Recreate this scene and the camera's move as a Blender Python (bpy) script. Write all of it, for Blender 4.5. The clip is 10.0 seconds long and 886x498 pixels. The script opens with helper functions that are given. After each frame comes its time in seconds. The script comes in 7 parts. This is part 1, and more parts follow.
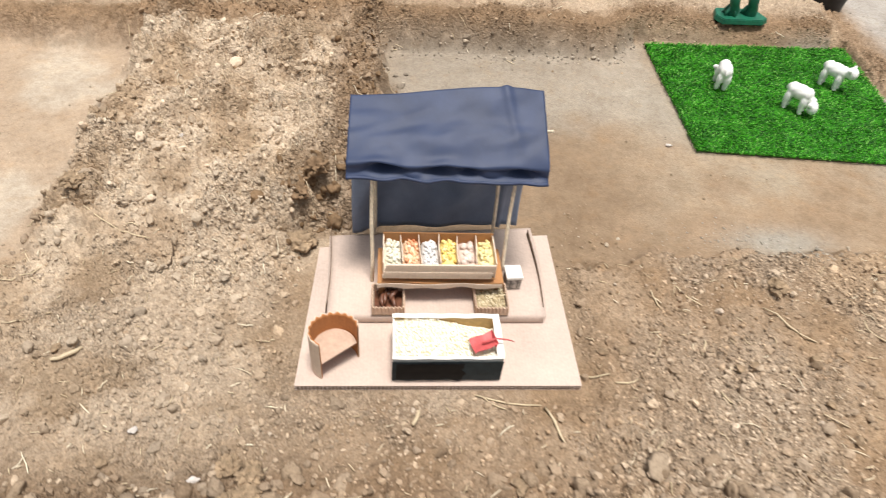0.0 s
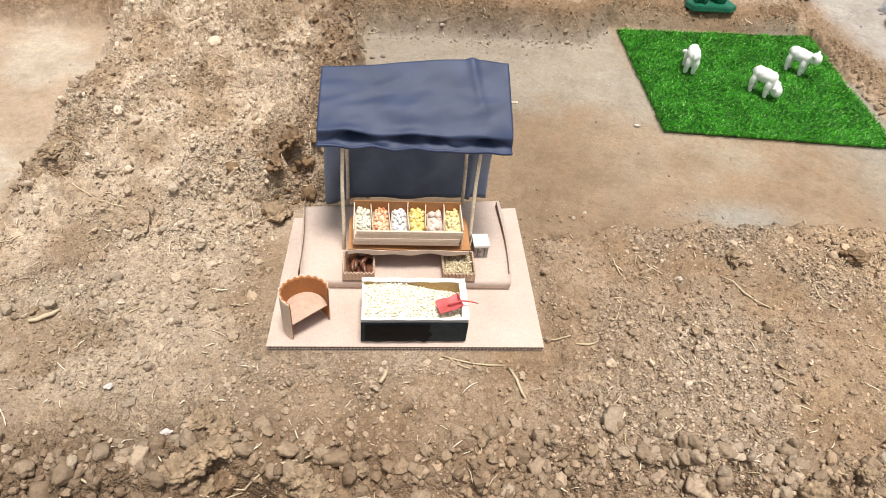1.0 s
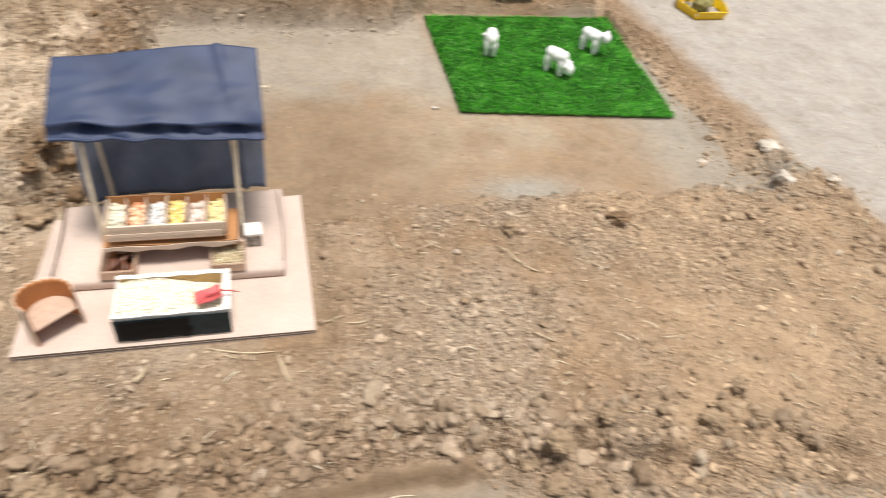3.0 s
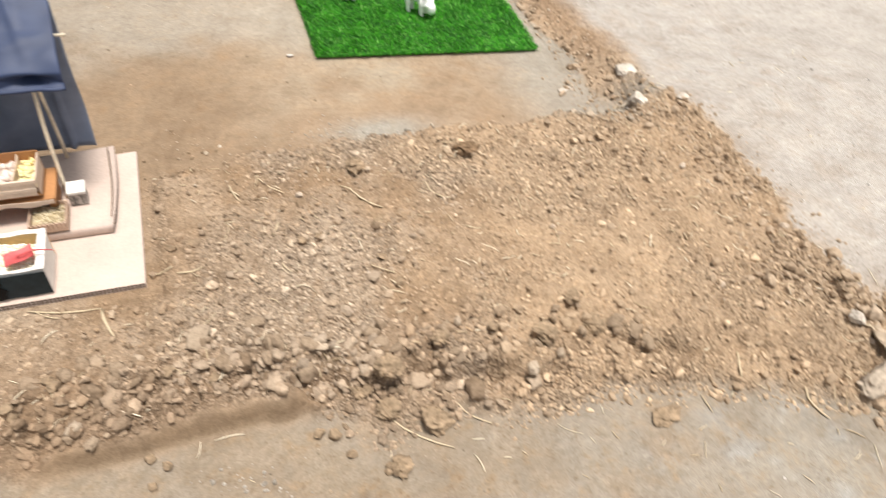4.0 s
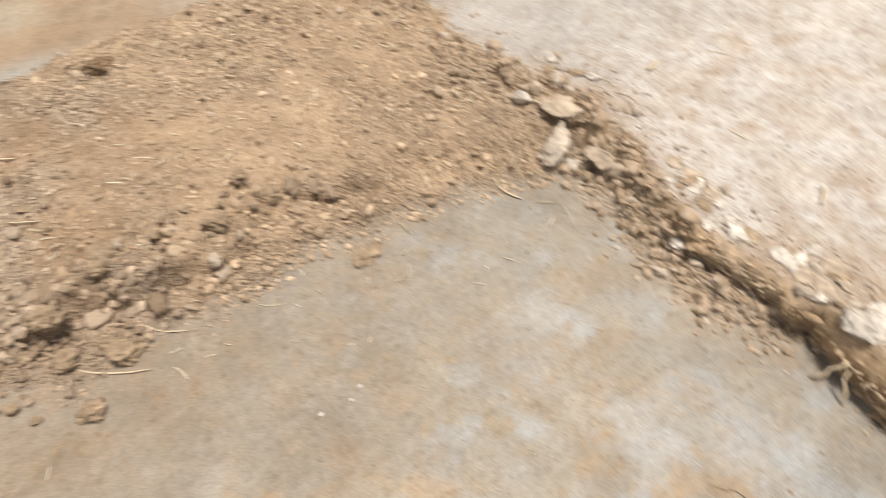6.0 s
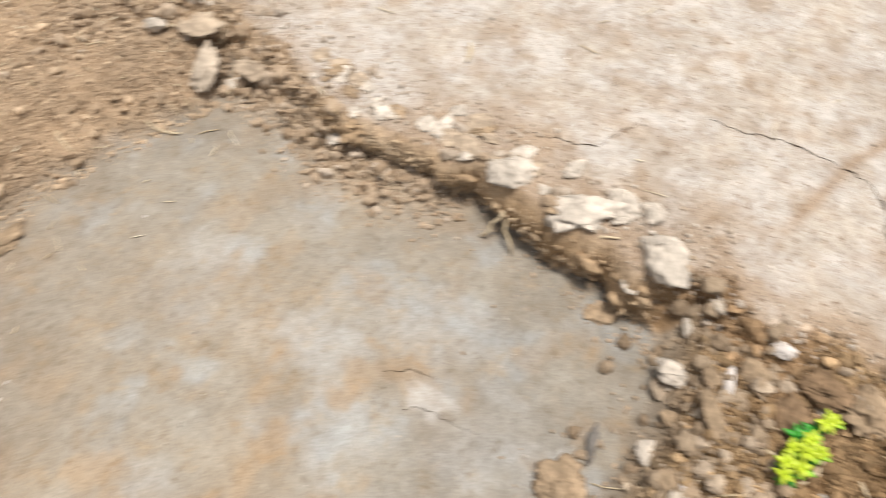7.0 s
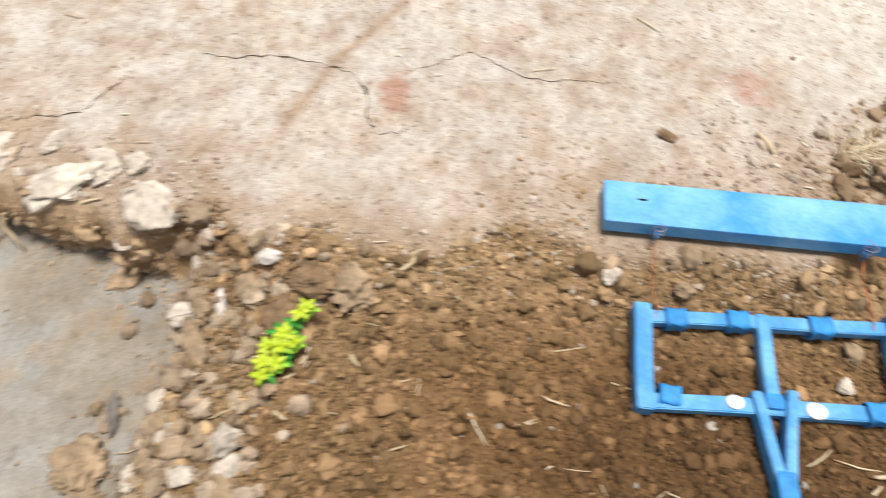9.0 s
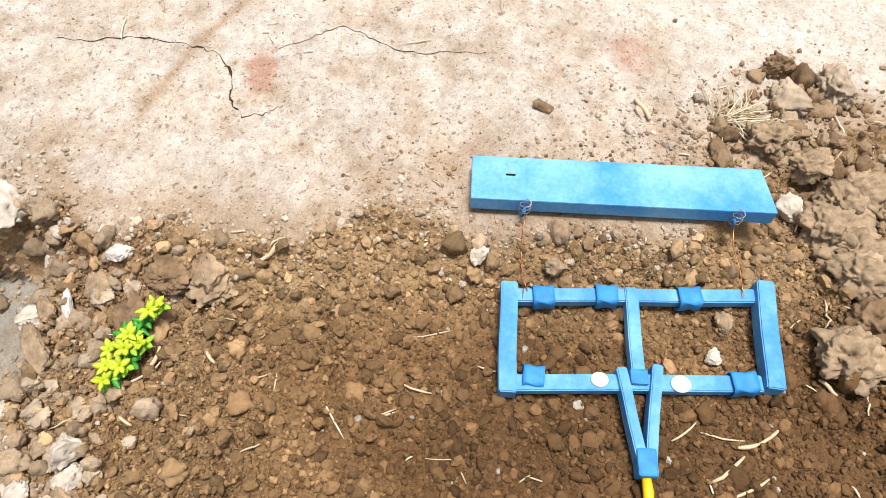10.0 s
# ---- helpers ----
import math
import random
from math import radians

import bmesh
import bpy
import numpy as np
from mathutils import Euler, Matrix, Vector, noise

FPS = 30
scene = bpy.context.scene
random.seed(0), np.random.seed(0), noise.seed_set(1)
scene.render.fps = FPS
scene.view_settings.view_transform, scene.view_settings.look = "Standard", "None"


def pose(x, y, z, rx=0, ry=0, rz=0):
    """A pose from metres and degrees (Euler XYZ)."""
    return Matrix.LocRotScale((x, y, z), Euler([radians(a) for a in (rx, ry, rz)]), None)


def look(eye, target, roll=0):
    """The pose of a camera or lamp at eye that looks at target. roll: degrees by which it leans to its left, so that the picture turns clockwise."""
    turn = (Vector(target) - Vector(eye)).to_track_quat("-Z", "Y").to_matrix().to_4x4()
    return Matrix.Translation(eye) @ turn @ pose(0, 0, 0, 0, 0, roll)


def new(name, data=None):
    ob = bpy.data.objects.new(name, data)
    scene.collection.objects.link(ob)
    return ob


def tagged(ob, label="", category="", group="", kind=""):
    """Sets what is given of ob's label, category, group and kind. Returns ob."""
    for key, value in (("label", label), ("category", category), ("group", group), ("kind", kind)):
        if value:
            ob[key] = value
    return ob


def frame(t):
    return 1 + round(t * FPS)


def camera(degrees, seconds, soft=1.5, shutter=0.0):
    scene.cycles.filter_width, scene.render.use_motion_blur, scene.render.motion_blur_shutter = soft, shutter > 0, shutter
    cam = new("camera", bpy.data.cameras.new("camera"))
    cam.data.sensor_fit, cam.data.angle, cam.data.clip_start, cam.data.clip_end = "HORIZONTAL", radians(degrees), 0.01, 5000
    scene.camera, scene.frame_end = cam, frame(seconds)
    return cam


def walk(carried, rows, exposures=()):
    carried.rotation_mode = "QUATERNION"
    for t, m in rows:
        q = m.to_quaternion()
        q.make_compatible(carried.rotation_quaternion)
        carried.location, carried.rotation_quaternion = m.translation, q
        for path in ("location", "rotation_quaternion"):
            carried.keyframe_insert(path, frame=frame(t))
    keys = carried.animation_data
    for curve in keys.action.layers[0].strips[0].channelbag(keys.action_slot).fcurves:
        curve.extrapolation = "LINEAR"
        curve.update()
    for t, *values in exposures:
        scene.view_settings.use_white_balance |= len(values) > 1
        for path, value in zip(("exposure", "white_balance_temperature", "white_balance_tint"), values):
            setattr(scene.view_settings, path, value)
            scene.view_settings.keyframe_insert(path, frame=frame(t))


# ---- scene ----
cam = camera(68.1, 10.0, soft=0.5, shutter=0.68)
PATH = [
    (0, (-0.063, 0.06, 1.181), (0.122, 1.455, -0.241), 6.1),
    (0.5, (-0.035, -0.01, 1.186), (0.19, 1.384, -0.23), 7.4),
    (1, (-0.018, -0.036, 1.174), (0.201, 1.352, -0.25), 7.2),
    (1.5, (0.014, -0.05, 1.178), (0.282, 1.338, -0.237), 8.5),
    (2, (0.048, -0.063, 1.176), (0.342, 1.322, -0.237), 8.3),
    (2.5, (0.158, -0.077, 1.181), (0.559, 1.292, -0.221), 9.9),
    (3, (0.303, -0.115, 1.189), (0.813, 1.223, -0.207), 11.0),
    (3.2, (0.372, -0.144, 1.199), (0.942, 1.174, -0.192), 11.6),
    (4.3, (0.63, -0.289, 1.147), (1.29, 0.904, -0.316), 9.9),
    (4.5, (0.663, -0.314, 1.136), (1.36, 0.856, -0.328), 9.7),
    (5, (0.74, -0.355, 1.108), (1.501, 0.742, -0.381), 7.6),
    (5.2, (0.779, -0.382, 1.101), (1.556, 0.677, -0.408), 6.1),
    (6.3, (1.024, -0.628, 1.044), (1.927, 0.14, -0.568), 1.2),
    (6.5, (1.087, -0.712, 1.023), (1.987, -0.016, -0.621), -0.4),
    (7, (1.257, -0.917, 0.987), (2.193, -0.378, -0.696), -1.1),
    (7.5, (1.328, -1.092, 0.956), (2.305, -0.643, -0.731), -2.1),
    (8, (1.361, -1.219, 0.926), (2.318, -0.882, -0.797), -2.7),
    (8.5, (1.376, -1.354, 0.942), (2.348, -1.115, -0.79), -1.4),
    (9, (1.397, -1.535, 0.907), (2.431, -1.398, -0.8), -0.7),
    (9.5, (1.439, -1.678, 0.874), (2.428, -1.625, -0.864), 1.0),
    (10, (1.446, -1.702, 0.876), (2.422, -1.654, -0.868), 0.6),
]
walk(cam, [(t, look(eye, target, roll)) for t, eye, target, roll in PATH],
     exposures=((0, 0.22), (3.0, 0.24), (4.5, 0.44), (5.2, 0.40), (6.5, 0.17), (7.2, 0.19), (8.0, 0.23), (8.6, 0.22), (9.0, 0.22), (9.6, 0.38), (10, 0.40)))

# ---- world, sun, exposure ----
world = bpy.data.worlds.new("overcast_sky")
world.use_nodes = True
scene.world = world
wn, wl = world.node_tree.nodes, world.node_tree.links
wn.clear()
sky = wn.new("ShaderNodeTexSky")
sky.sky_type, sky.sun_disc = "NISHITA", False
sky.sun_elevation, sky.sun_rotation = radians(84.3), radians(151.0)
sky.air_density, sky.dust_density = 1.0, 4.0
grey = wn.new("ShaderNodeHueSaturation")
grey.inputs["Saturation"].default_value = 0.20
back = wn.new("ShaderNodeBackground")
back.inputs["Strength"].default_value = 0.105
wout = wn.new("ShaderNodeOutputWorld")
wl.new(sky.outputs[0], grey.inputs["Color"])
wl.new(grey.outputs[0], back.inputs[0])
wl.new(back.outputs[0], wout.inputs[0])
sun = new("sun", bpy.data.lights.new("sun", "SUN"))
sun.data.energy, sun.data.angle, sun.data.color = 3.7, radians(14), (1.0, 0.95, 0.885)
sun.matrix_world = look((0.22, -0.40, 4.6), (0, 0, 0))


# ---- materials ----
def node_mat(name):
    m = bpy.data.materials.new(name)
    m.use_nodes = True
    nt = m.node_tree
    return m, nt, nt.nodes["Principled BSDF"]


def coords(nt, kind="Object"):
    return nt.nodes.new("ShaderNodeTexCoord").outputs[kind]


def noise_node(nt, vec, scale, detail=4.0, rough=0.6):
    n = nt.nodes.new("ShaderNodeTexNoise")
    n.inputs["Scale"].default_value, n.inputs["Detail"].default_value, n.inputs["Roughness"].default_value = scale, detail, rough
    nt.links.new(vec, n.inputs["Vector"])
    return n.outputs[0]


def ramp(nt, fac, stops):
    r = nt.nodes.new("ShaderNodeValToRGB")
    e = r.color_ramp.elements
    while len(e) < len(stops):
        e.new(0.5)
    for k, (p, c) in zip(e, stops):
        k.position, k.color = p, (*c, 1) if len(c) == 3 else c
    nt.links.new(fac, r.inputs[0])
    return r.outputs[0]


def mix(nt, a, b, fac=1.0, mode="MULTIPLY"):
    n = nt.nodes.new("ShaderNodeMix")
    n.data_type, n.blend_type = "RGBA", mode
    for v, s in ((fac, n.inputs[0]), (a, n.inputs[6]), (b, n.inputs[7])):
        if isinstance(v, (int, float)):
            s.default_value = v
        elif isinstance(v, tuple):
            s.default_value = (*v, 1)
        else:
            nt.links.new(v, s)
    return n.outputs[2]


def bump(nt, bsdf, height, strength=0.3, dist=0.002):
    b = nt.nodes.new("ShaderNodeBump")
    b.inputs["Strength"].default_value, b.inputs["Distance"].default_value = strength, dist
    nt.links.new(height, b.inputs["Height"])
    nt.links.new(b.outputs[0], bsdf.inputs["Normal"])


def g3(v):
    return (v, v, v)


def plain(name, color, rough=0.7, grain=60.0, vary=0.25, bumps=0.2, dist=0.001, coarse=9.0, metal=0.0, sheen=0.0, spec=0.4):
    """A painted, plastic or paper surface with fine grain and broad stains."""
    m, nt, b = node_mat(name)
    v = coords(nt)
    fine, broad = noise_node(nt, v, grain), noise_node(nt, v, coarse, 3)
    c = mix(nt, color, ramp(nt, fine, [(0.3, g3(1 - vary)), (0.7, g3(1 + vary * 0.4))]))
    c = mix(nt, c, ramp(nt, broad, [(0.3, g3(1 - vary * 0.8)), (0.65, g3(1 + vary * 0.3))]))
    nt.links.new(c, b.inputs["Base Color"])
    b.inputs["Roughness"].default_value, b.inputs["Metallic"].default_value = rough, metal
    b.inputs["Specular IOR Level"].default_value = spec
    b.inputs["Sheen Weight"].default_value = sheen
    bump(nt, b, fine, bumps, dist)
    return m


def worn_paint(name, color, worn, dirt, broad):
    """Thin paint brushed on wood: rubbed pale in broad patches, grimy in small ones."""
    m, nt, b = node_mat(name)
    v = coords(nt)
    fine = noise_node(nt, v, 140, 5, 0.7)
    c = mix(nt, color, worn, ramp(nt, noise_node(nt, v, broad, 5, 0.6), [(0.40, g3(0.0)), (0.66, g3(0.85))]), "MIX")
    c = mix(nt, c, dirt, ramp(nt, noise_node(nt, v, 48, 5, 0.7), [(0.60, g3(0.0)), (0.74, g3(0.55))]), "MIX")
    c = mix(nt, c, ramp(nt, fine, [(0.3, g3(0.82)), (0.7, g3(1.12))]))
    nt.links.new(c, b.inputs["Base Color"])
    b.inputs["Roughness"].default_value, b.inputs["Specular IOR Level"].default_value = 0.55, 0.3
    bump(nt, b, fine, 0.35, 0.0012)
    return m


def soil_mat():
    """Earth: smooth and cloudy where trodden, crumbly where loose (the alpha of its colour layer)."""
    m, nt, b = node_mat("soil")
    v = coords(nt)
    a = nt.nodes.new("ShaderNodeVertexColor")
    a.layer_name = "earth"
    loose = a.outputs["Alpha"]

    def math_node(op, p, q):
        n = nt.nodes.new("ShaderNodeMath")
        n.operation = op
        for w, i in ((p, 0), (q, 1)):
            if isinstance(w, (int, float)):
                n.inputs[i].default_value = w
            else:
                nt.links.new(w, n.inputs[i])
        return n.outputs[0]

    def cells(scale):
        n = nt.nodes.new("ShaderNodeTexVoronoi")
        n.inputs["Scale"].default_value = scale
        wv = nt.nodes.new("ShaderNodeVectorMath")
        wv.operation = "MULTIPLY_ADD"
        nn = nt.nodes.new("ShaderNodeTexNoise")
        nn.inputs["Scale"].default_value = scale * 0.8
        nt.links.new(v, nn.inputs["Vector"])
        nt.links.new(nn.outputs["Color"], wv.inputs[0])
        wv.inputs[1].default_value = (0.9 / scale,) * 3
        nt.links.new(v, wv.inputs[2])
        nt.links.new(wv.outputs[0], n.inputs["Vector"])
        return n
    c = mix(nt, a.outputs[0], ramp(nt, noise_node(nt, v, 7, 6, 0.65), [(0.3, (0.84, 0.82, 0.80)), (0.5, g3(1.0)), (0.72, (1.14, 1.13, 1.11))]))
    fine = mix(nt, ramp(nt, noise_node(nt, v, 55, 6, 0.7), [(0.3, (0.84, 0.82, 0.80)), (0.52, g3(1.0)), (0.75, (1.12, 1.11, 1.1))]),
               ramp(nt, noise_node(nt, v, 260, 4, 0.75), [(0.3, (0.76, 0.74, 0.72)), (0.52, g3(1.02)), (0.72, (1.22, 1.21, 1.2))]))
    c = mix(nt, c, fine)
    c = mix(nt, c, ramp(nt, noise_node(nt, v, 120, 2, 0.5), [(0.0, g3(1.0)), (0.60, g3(1.0)), (0.68, (0.82, 0.77, 0.71)), (1.0, (0.74, 0.68, 0.62))]), loose)
    c = mix(nt, c, ramp(nt, noise_node(nt, v, 330, 2, 0.5), [(0.0, (0.72, 0.66, 0.60)), (0.31, (0.78, 0.72, 0.66)), (0.38, g3(1.0)), (0.63, g3(1.0)), (0.70, (1.25, 1.26, 1.27))]), loose)
    big, small = cells(75.0), cells(190.0)
    tone = mix(nt, ramp(nt, big.outputs["Color"], [(0.0, (0.82, 0.79, 0.76)), (0.5, g3(1.04)), (0.85, (1.14, 1.13, 1.12)), (1.0, (1.3, 1.28, 1.26))]),
               ramp(nt, small.outputs["Color"], [(0.0, (0.80, 0.77, 0.74)), (0.55, g3(1.05)), (1.0, (1.28, 1.26, 1.24))]))
    c = mix(nt, c, tone, loose)
    k = nt.nodes.new("ShaderNodeVertexColor")
    k.layer_name = "crust"
    dry = k.outputs[0]
    mottle = mix(nt, ramp(nt, noise_node(nt, v, 26, 7, 0.72), [(0.34, (0.84, 0.78, 0.71)), (0.48, (0.98, 0.97, 0.96)), (0.60, (1.07, 1.07, 1.07))]),
                 ramp(nt, noise_node(nt, v, 85, 3, 0.6), [(0.33, (0.60, 0.52, 0.45)), (0.39, g3(1.0)), (0.66, g3(1.0)), (0.74, (1.12, 1.12, 1.12))]))
    mottle = mix(nt, mottle, ramp(nt, noise_node(nt, v, 420, 3, 0.7), [(0.30, (0.70, 0.66, 0.62)), (0.42, g3(1.0)), (0.70, (1.08, 1.08, 1.08))]))
    mottle = mix(nt, mottle, ramp(nt, noise_node(nt, v, 190, 2, 0.5), [(0.30, (0.46, 0.42, 0.39)), (0.35, g3(1.0))]))
    c = mix(nt, c, mottle, dry)
    t = nt.nodes.new("ShaderNodeVertexColor")
    t.layer_name = "trodden"
    silt = mix(nt, ramp(nt, noise_node(nt, v, 20, 7, 0.72), [(0.34, (1.06, 0.95, 0.82)), (0.45, (1.0, 0.98, 0.95)), (0.56, g3(1.0)), (0.66, (1.12, 1.14, 1.15))]),
               ramp(nt, noise_node(nt, v, 52, 5, 0.68), [(0.32, (0.80, 0.75, 0.70)), (0.42, g3(1.0)), (0.62, g3(1.02)), (0.70, (1.26, 1.27, 1.28))]))
    silt = mix(nt, silt, ramp(nt, noise_node(nt, v, 170, 3, 0.6), [(0.30, (0.74, 0.69, 0.63)), (0.38, g3(1.0)), (0.68, g3(1.0)), (0.74, (1.22, 1.21, 1.2))]))
    c = mix(nt, c, silt, t.outputs[0])
    nt.links.new(c, b.inputs["Base Color"])
    b.inputs["Roughness"].default_value, b.inputs["Specular IOR Level"].default_value = 0.95, 0.12
    lumps = math_node("ADD", math_node("MULTIPLY", big.outputs["Distance"], -1.5), math_node("MULTIPLY", small.outputs["Distance"], -0.9))
    lumps = math_node("MULTIPLY", lumps, math_node("MULTIPLY", loose, loose))
    rough = math_node("ADD", math_node("ADD", math_node("MULTIPLY", loose, 0.32), 0.035), math_node("MULTIPLY", dry, 0.07))
    grit = math_node("MULTIPLY", noise_node(nt, v, 300, 4, 0.75), rough)
    broad = math_node("MULTIPLY", noise_node(nt, v, 60, 4, 0.6), rough)
    bump(nt, b, math_node("ADD", math_node("ADD", lumps, grit), broad), 1.0, 0.0055)
    return m


def clod_mat(name, dark, light, pale):
    """Loose earth and pebbles, each piece with its own tone."""
    m, nt, b = node_mat(name)
    v = coords(nt)
    r = nt.nodes.new("ShaderNodeNewGeometry").outputs["Random Per Island"]
    c = ramp(nt, r, [(0.0, dark), (0.5, light), (0.86, light), (1.0, pale)])
    c = mix(nt, c, ramp(nt, noise_node(nt, v, 180, 5, 0.7), [(0.3, (0.68, 0.65, 0.62)), (0.55, g3(1.0)), (0.75, g3(1.18))]))
    nt.links.new(c, b.inputs["Base Color"])
    b.inputs["Roughness"].default_value, b.inputs["Specular IOR Level"].default_value = 0.95, 0.15
    bump(nt, b, noise_node(nt, v, 240, 5, 0.75), 0.6, 0.0018)
    return m


def single_clod_mat(name, dark, light, pale):
    """Clods that lie singly, each with its own tone."""
    m, nt, b = node_mat(name)
    v = coords(nt)
    c = ramp(nt, nt.nodes.new("ShaderNodeObjectInfo").outputs["Random"], [(0.0, dark), (0.5, light), (0.86, light), (1.0, pale)])
    c = mix(nt, c, ramp(nt, noise_node(nt, v, 3.5, 5, 0.7), [(0.3, (0.66, 0.62, 0.58)), (0.52, g3(1.0)), (0.74, g3(1.2))]))
    nt.links.new(c, b.inputs["Base Color"])
    b.inputs["Roughness"].default_value, b.inputs["Specular IOR Level"].default_value = 0.95, 0.12
    bump(nt, b, noise_node(nt, v, 5.0, 5, 0.75), 0.6, 0.002)
    return m


def loose_mat(name, tones):
    """Crumbs of the earth that they lie on, each a little lighter or darker."""
    m, nt, b = node_mat(name)
    v = coords(nt)
    a = nt.nodes.new("ShaderNodeVertexColor")
    a.layer_name = "earth"
    r = nt.nodes.new("ShaderNodeNewGeometry").outputs["Random Per Island"]
    c = mix(nt, a.outputs[0], ramp(nt, r, [(p, (k, k * (0.985 + 0.015 * k), k * (0.97 + 0.03 * k))) for p, k in zip((0.0, 0.4, 0.82, 1.0), tones)]))
    c = mix(nt, c, ramp(nt, noise_node(nt, v, 180, 5, 0.7), [(0.3, (0.76, 0.73, 0.70)), (0.5, g3(1.0)), (0.72, g3(1.14))]))
    nt.links.new(c, b.inputs["Base Color"])
    b.inputs["Roughness"].default_value, b.inputs["Specular IOR Level"].default_value = 0.95, 0.12
    bump(nt, b, noise_node(nt, v, 240, 5, 0.75), 0.6, 0.0018)
    return m


def cardboard_mat(name, color, rough=0.75):
    """Kraft liner with faint flute lines and scuffs."""
    m, nt, b = node_mat(name)
    v = coords(nt)
    w = nt.nodes.new("ShaderNodeTexWave")
    w.inputs["Scale"].default_value, w.inputs["Distortion"].default_value = 40.0, 0.4
    nt.links.new(v, w.inputs["Vector"])
    c = mix(nt, color, ramp(nt, w.outputs["Fac"], [(0.0, g3(0.985)), (1.0, g3(1.01))]))
    c = mix(nt, c, ramp(nt, noise_node(nt, v, 6, 4), [(0.3, g3(0.86)), (0.65, g3(1.06))]))
    c = mix(nt, c, ramp(nt, noise_node(nt, v, 160, 3), [(0.3, g3(0.9)), (0.7, g3(1.04))]))
    nt.links.new(c, b.inputs["Base Color"])
    b.inputs["Roughness"].default_value, b.inputs["Specular IOR Level"].default_value = rough, 0.25
    bump(nt, b, w.outputs["Fac"], 0.05, 0.0006)
    return m


def grain_mat(name, stops, rough=0.6, spec=0.35):
    """Small seeds or puffs, each with its own tone."""
    m, nt, b = node_mat(name)
    v = coords(nt)
    r = nt.nodes.new("ShaderNodeNewGeometry").outputs["Random Per Island"]
    c = mix(nt, ramp(nt, r, stops), ramp(nt, noise_node(nt, v, 300, 3), [(0.3, g3(0.82)), (0.7, g3(1.08))]))
    nt.links.new(c, b.inputs["Base Color"])
    b.inputs["Roughness"].default_value, b.inputs["Specular IOR Level"].default_value = rough, spec
    return m


def cloth_mat(name, color):
    m, nt, b = node_mat(name)
    v = coords(nt)
    weave = noise_node(nt, v, 900, 2)
    c = mix(nt, color, ramp(nt, noise_node(nt, v, 14, 4), [(0.3, g3(0.8)), (0.7, g3(1.15))]))
    c = mix(nt, c, ramp(nt, weave, [(0.3, g3(0.85)), (0.7, g3(1.1))]))
    nt.links.new(c, b.inputs["Base Color"])
    b.inputs["Roughness"].default_value, b.inputs["Specular IOR Level"].default_value = 0.56, 0.36
    b.inputs["Sheen Weight"].default_value, b.inputs["Sheen Roughness"].default_value = 0.08, 0.4
    bump(nt, b, weave, 0.15, 0.0004)
    return m


SOIL = soil_mat()
LOOSE = loose_mat("loose_earth", (0.52, 0.94, 1.30, 2.0))
LOOSE_PALE = loose_mat("pale_loose_earth", (0.88, 1.22, 1.5, 2.0))
LOOSE_MOUND = loose_mat("mound_loose_earth", (0.74, 1.0, 1.14, 1.4))
LOOSE_CREST = loose_mat("crest_loose_earth", (0.82, 1.08, 1.34, 1.75))
CLOD_TAN = clod_mat("tan_clods", (0.27, 0.195, 0.125), (0.38, 0.29, 0.20), (0.54, 0.47, 0.38))
CLOD_DUST = clod_mat("dusty_clods", (0.31, 0.225, 0.148), (0.42, 0.32, 0.225), (0.54, 0.45, 0.36))
CRUST_CHIP = clod_mat("pale_crust_chips", (0.34, 0.26, 0.18), (0.47, 0.395, 0.32), (0.62, 0.56, 0.49))
CLOD_GREY = clod_mat("grey_tan_clods", (0.22, 0.16, 0.105), (0.315, 0.24, 0.165), (0.50, 0.43, 0.35))
CLOD_BROWN = clod_mat("brown_clods", (0.16, 0.10, 0.055), (0.235, 0.155, 0.09), (0.42, 0.33, 0.24))
SINGLE_DUST = single_clod_mat("dusty_clod", (0.30, 0.218, 0.142), (0.41, 0.312, 0.22), (0.53, 0.445, 0.355))
SINGLE_PILE = single_clod_mat("heaped_clod", (0.155, 0.10, 0.058), (0.295, 0.21, 0.132), (0.42, 0.33, 0.235))
SINGLE_TAN = single_clod_mat("tan_clod", (0.205, 0.145, 0.095), (0.30, 0.225, 0.155), (0.43, 0.35, 0.265))
SINGLE_BROWN = single_clod_mat("brown_earth_clod", (0.15, 0.095, 0.052), (0.235, 0.155, 0.09), (0.34, 0.25, 0.165))
CLOD_PILE = clod_mat("heaped_clods", (0.155, 0.10, 0.058), (0.285, 0.20, 0.125), (0.42, 0.33, 0.235))
GRAVEL = clod_mat("grey_gravel", (0.28, 0.25, 0.21), (0.42, 0.38, 0.33), (0.62, 0.58, 0.52))
ROCK_PALE = plain("pale_crust_rock", (0.61, 0.535, 0.45), 0.95, 70, 0.35, 0.6, 0.0018, 12, spec=0.15)
ROCK_DUST = plain("dusty_slab", (0.45, 0.355, 0.26), 0.95, 70, 0.35, 0.6, 0.0018, 12, spec=0.15)
ROCK_SLAB = plain("pale_tan_slab", (0.52, 0.43, 0.335), 0.95, 70, 0.35, 0.6, 0.0018, 12, spec=0.15)
ROCK_TAN = plain("tan_rock", (0.37, 0.27, 0.175), 0.95, 70, 0.4, 0.6, 0.002, 12, spec=0.15)
ROCK_EARTH = plain("heaped_earth", (0.375, 0.275, 0.18), 0.95, 70, 0.4, 0.7, 0.002, 12, spec=0.12)
ROCK_BROWN = plain("brown_clod", (0.25, 0.165, 0.098), 0.95, 70, 0.4, 0.7, 0.002, 12, spec=0.15)
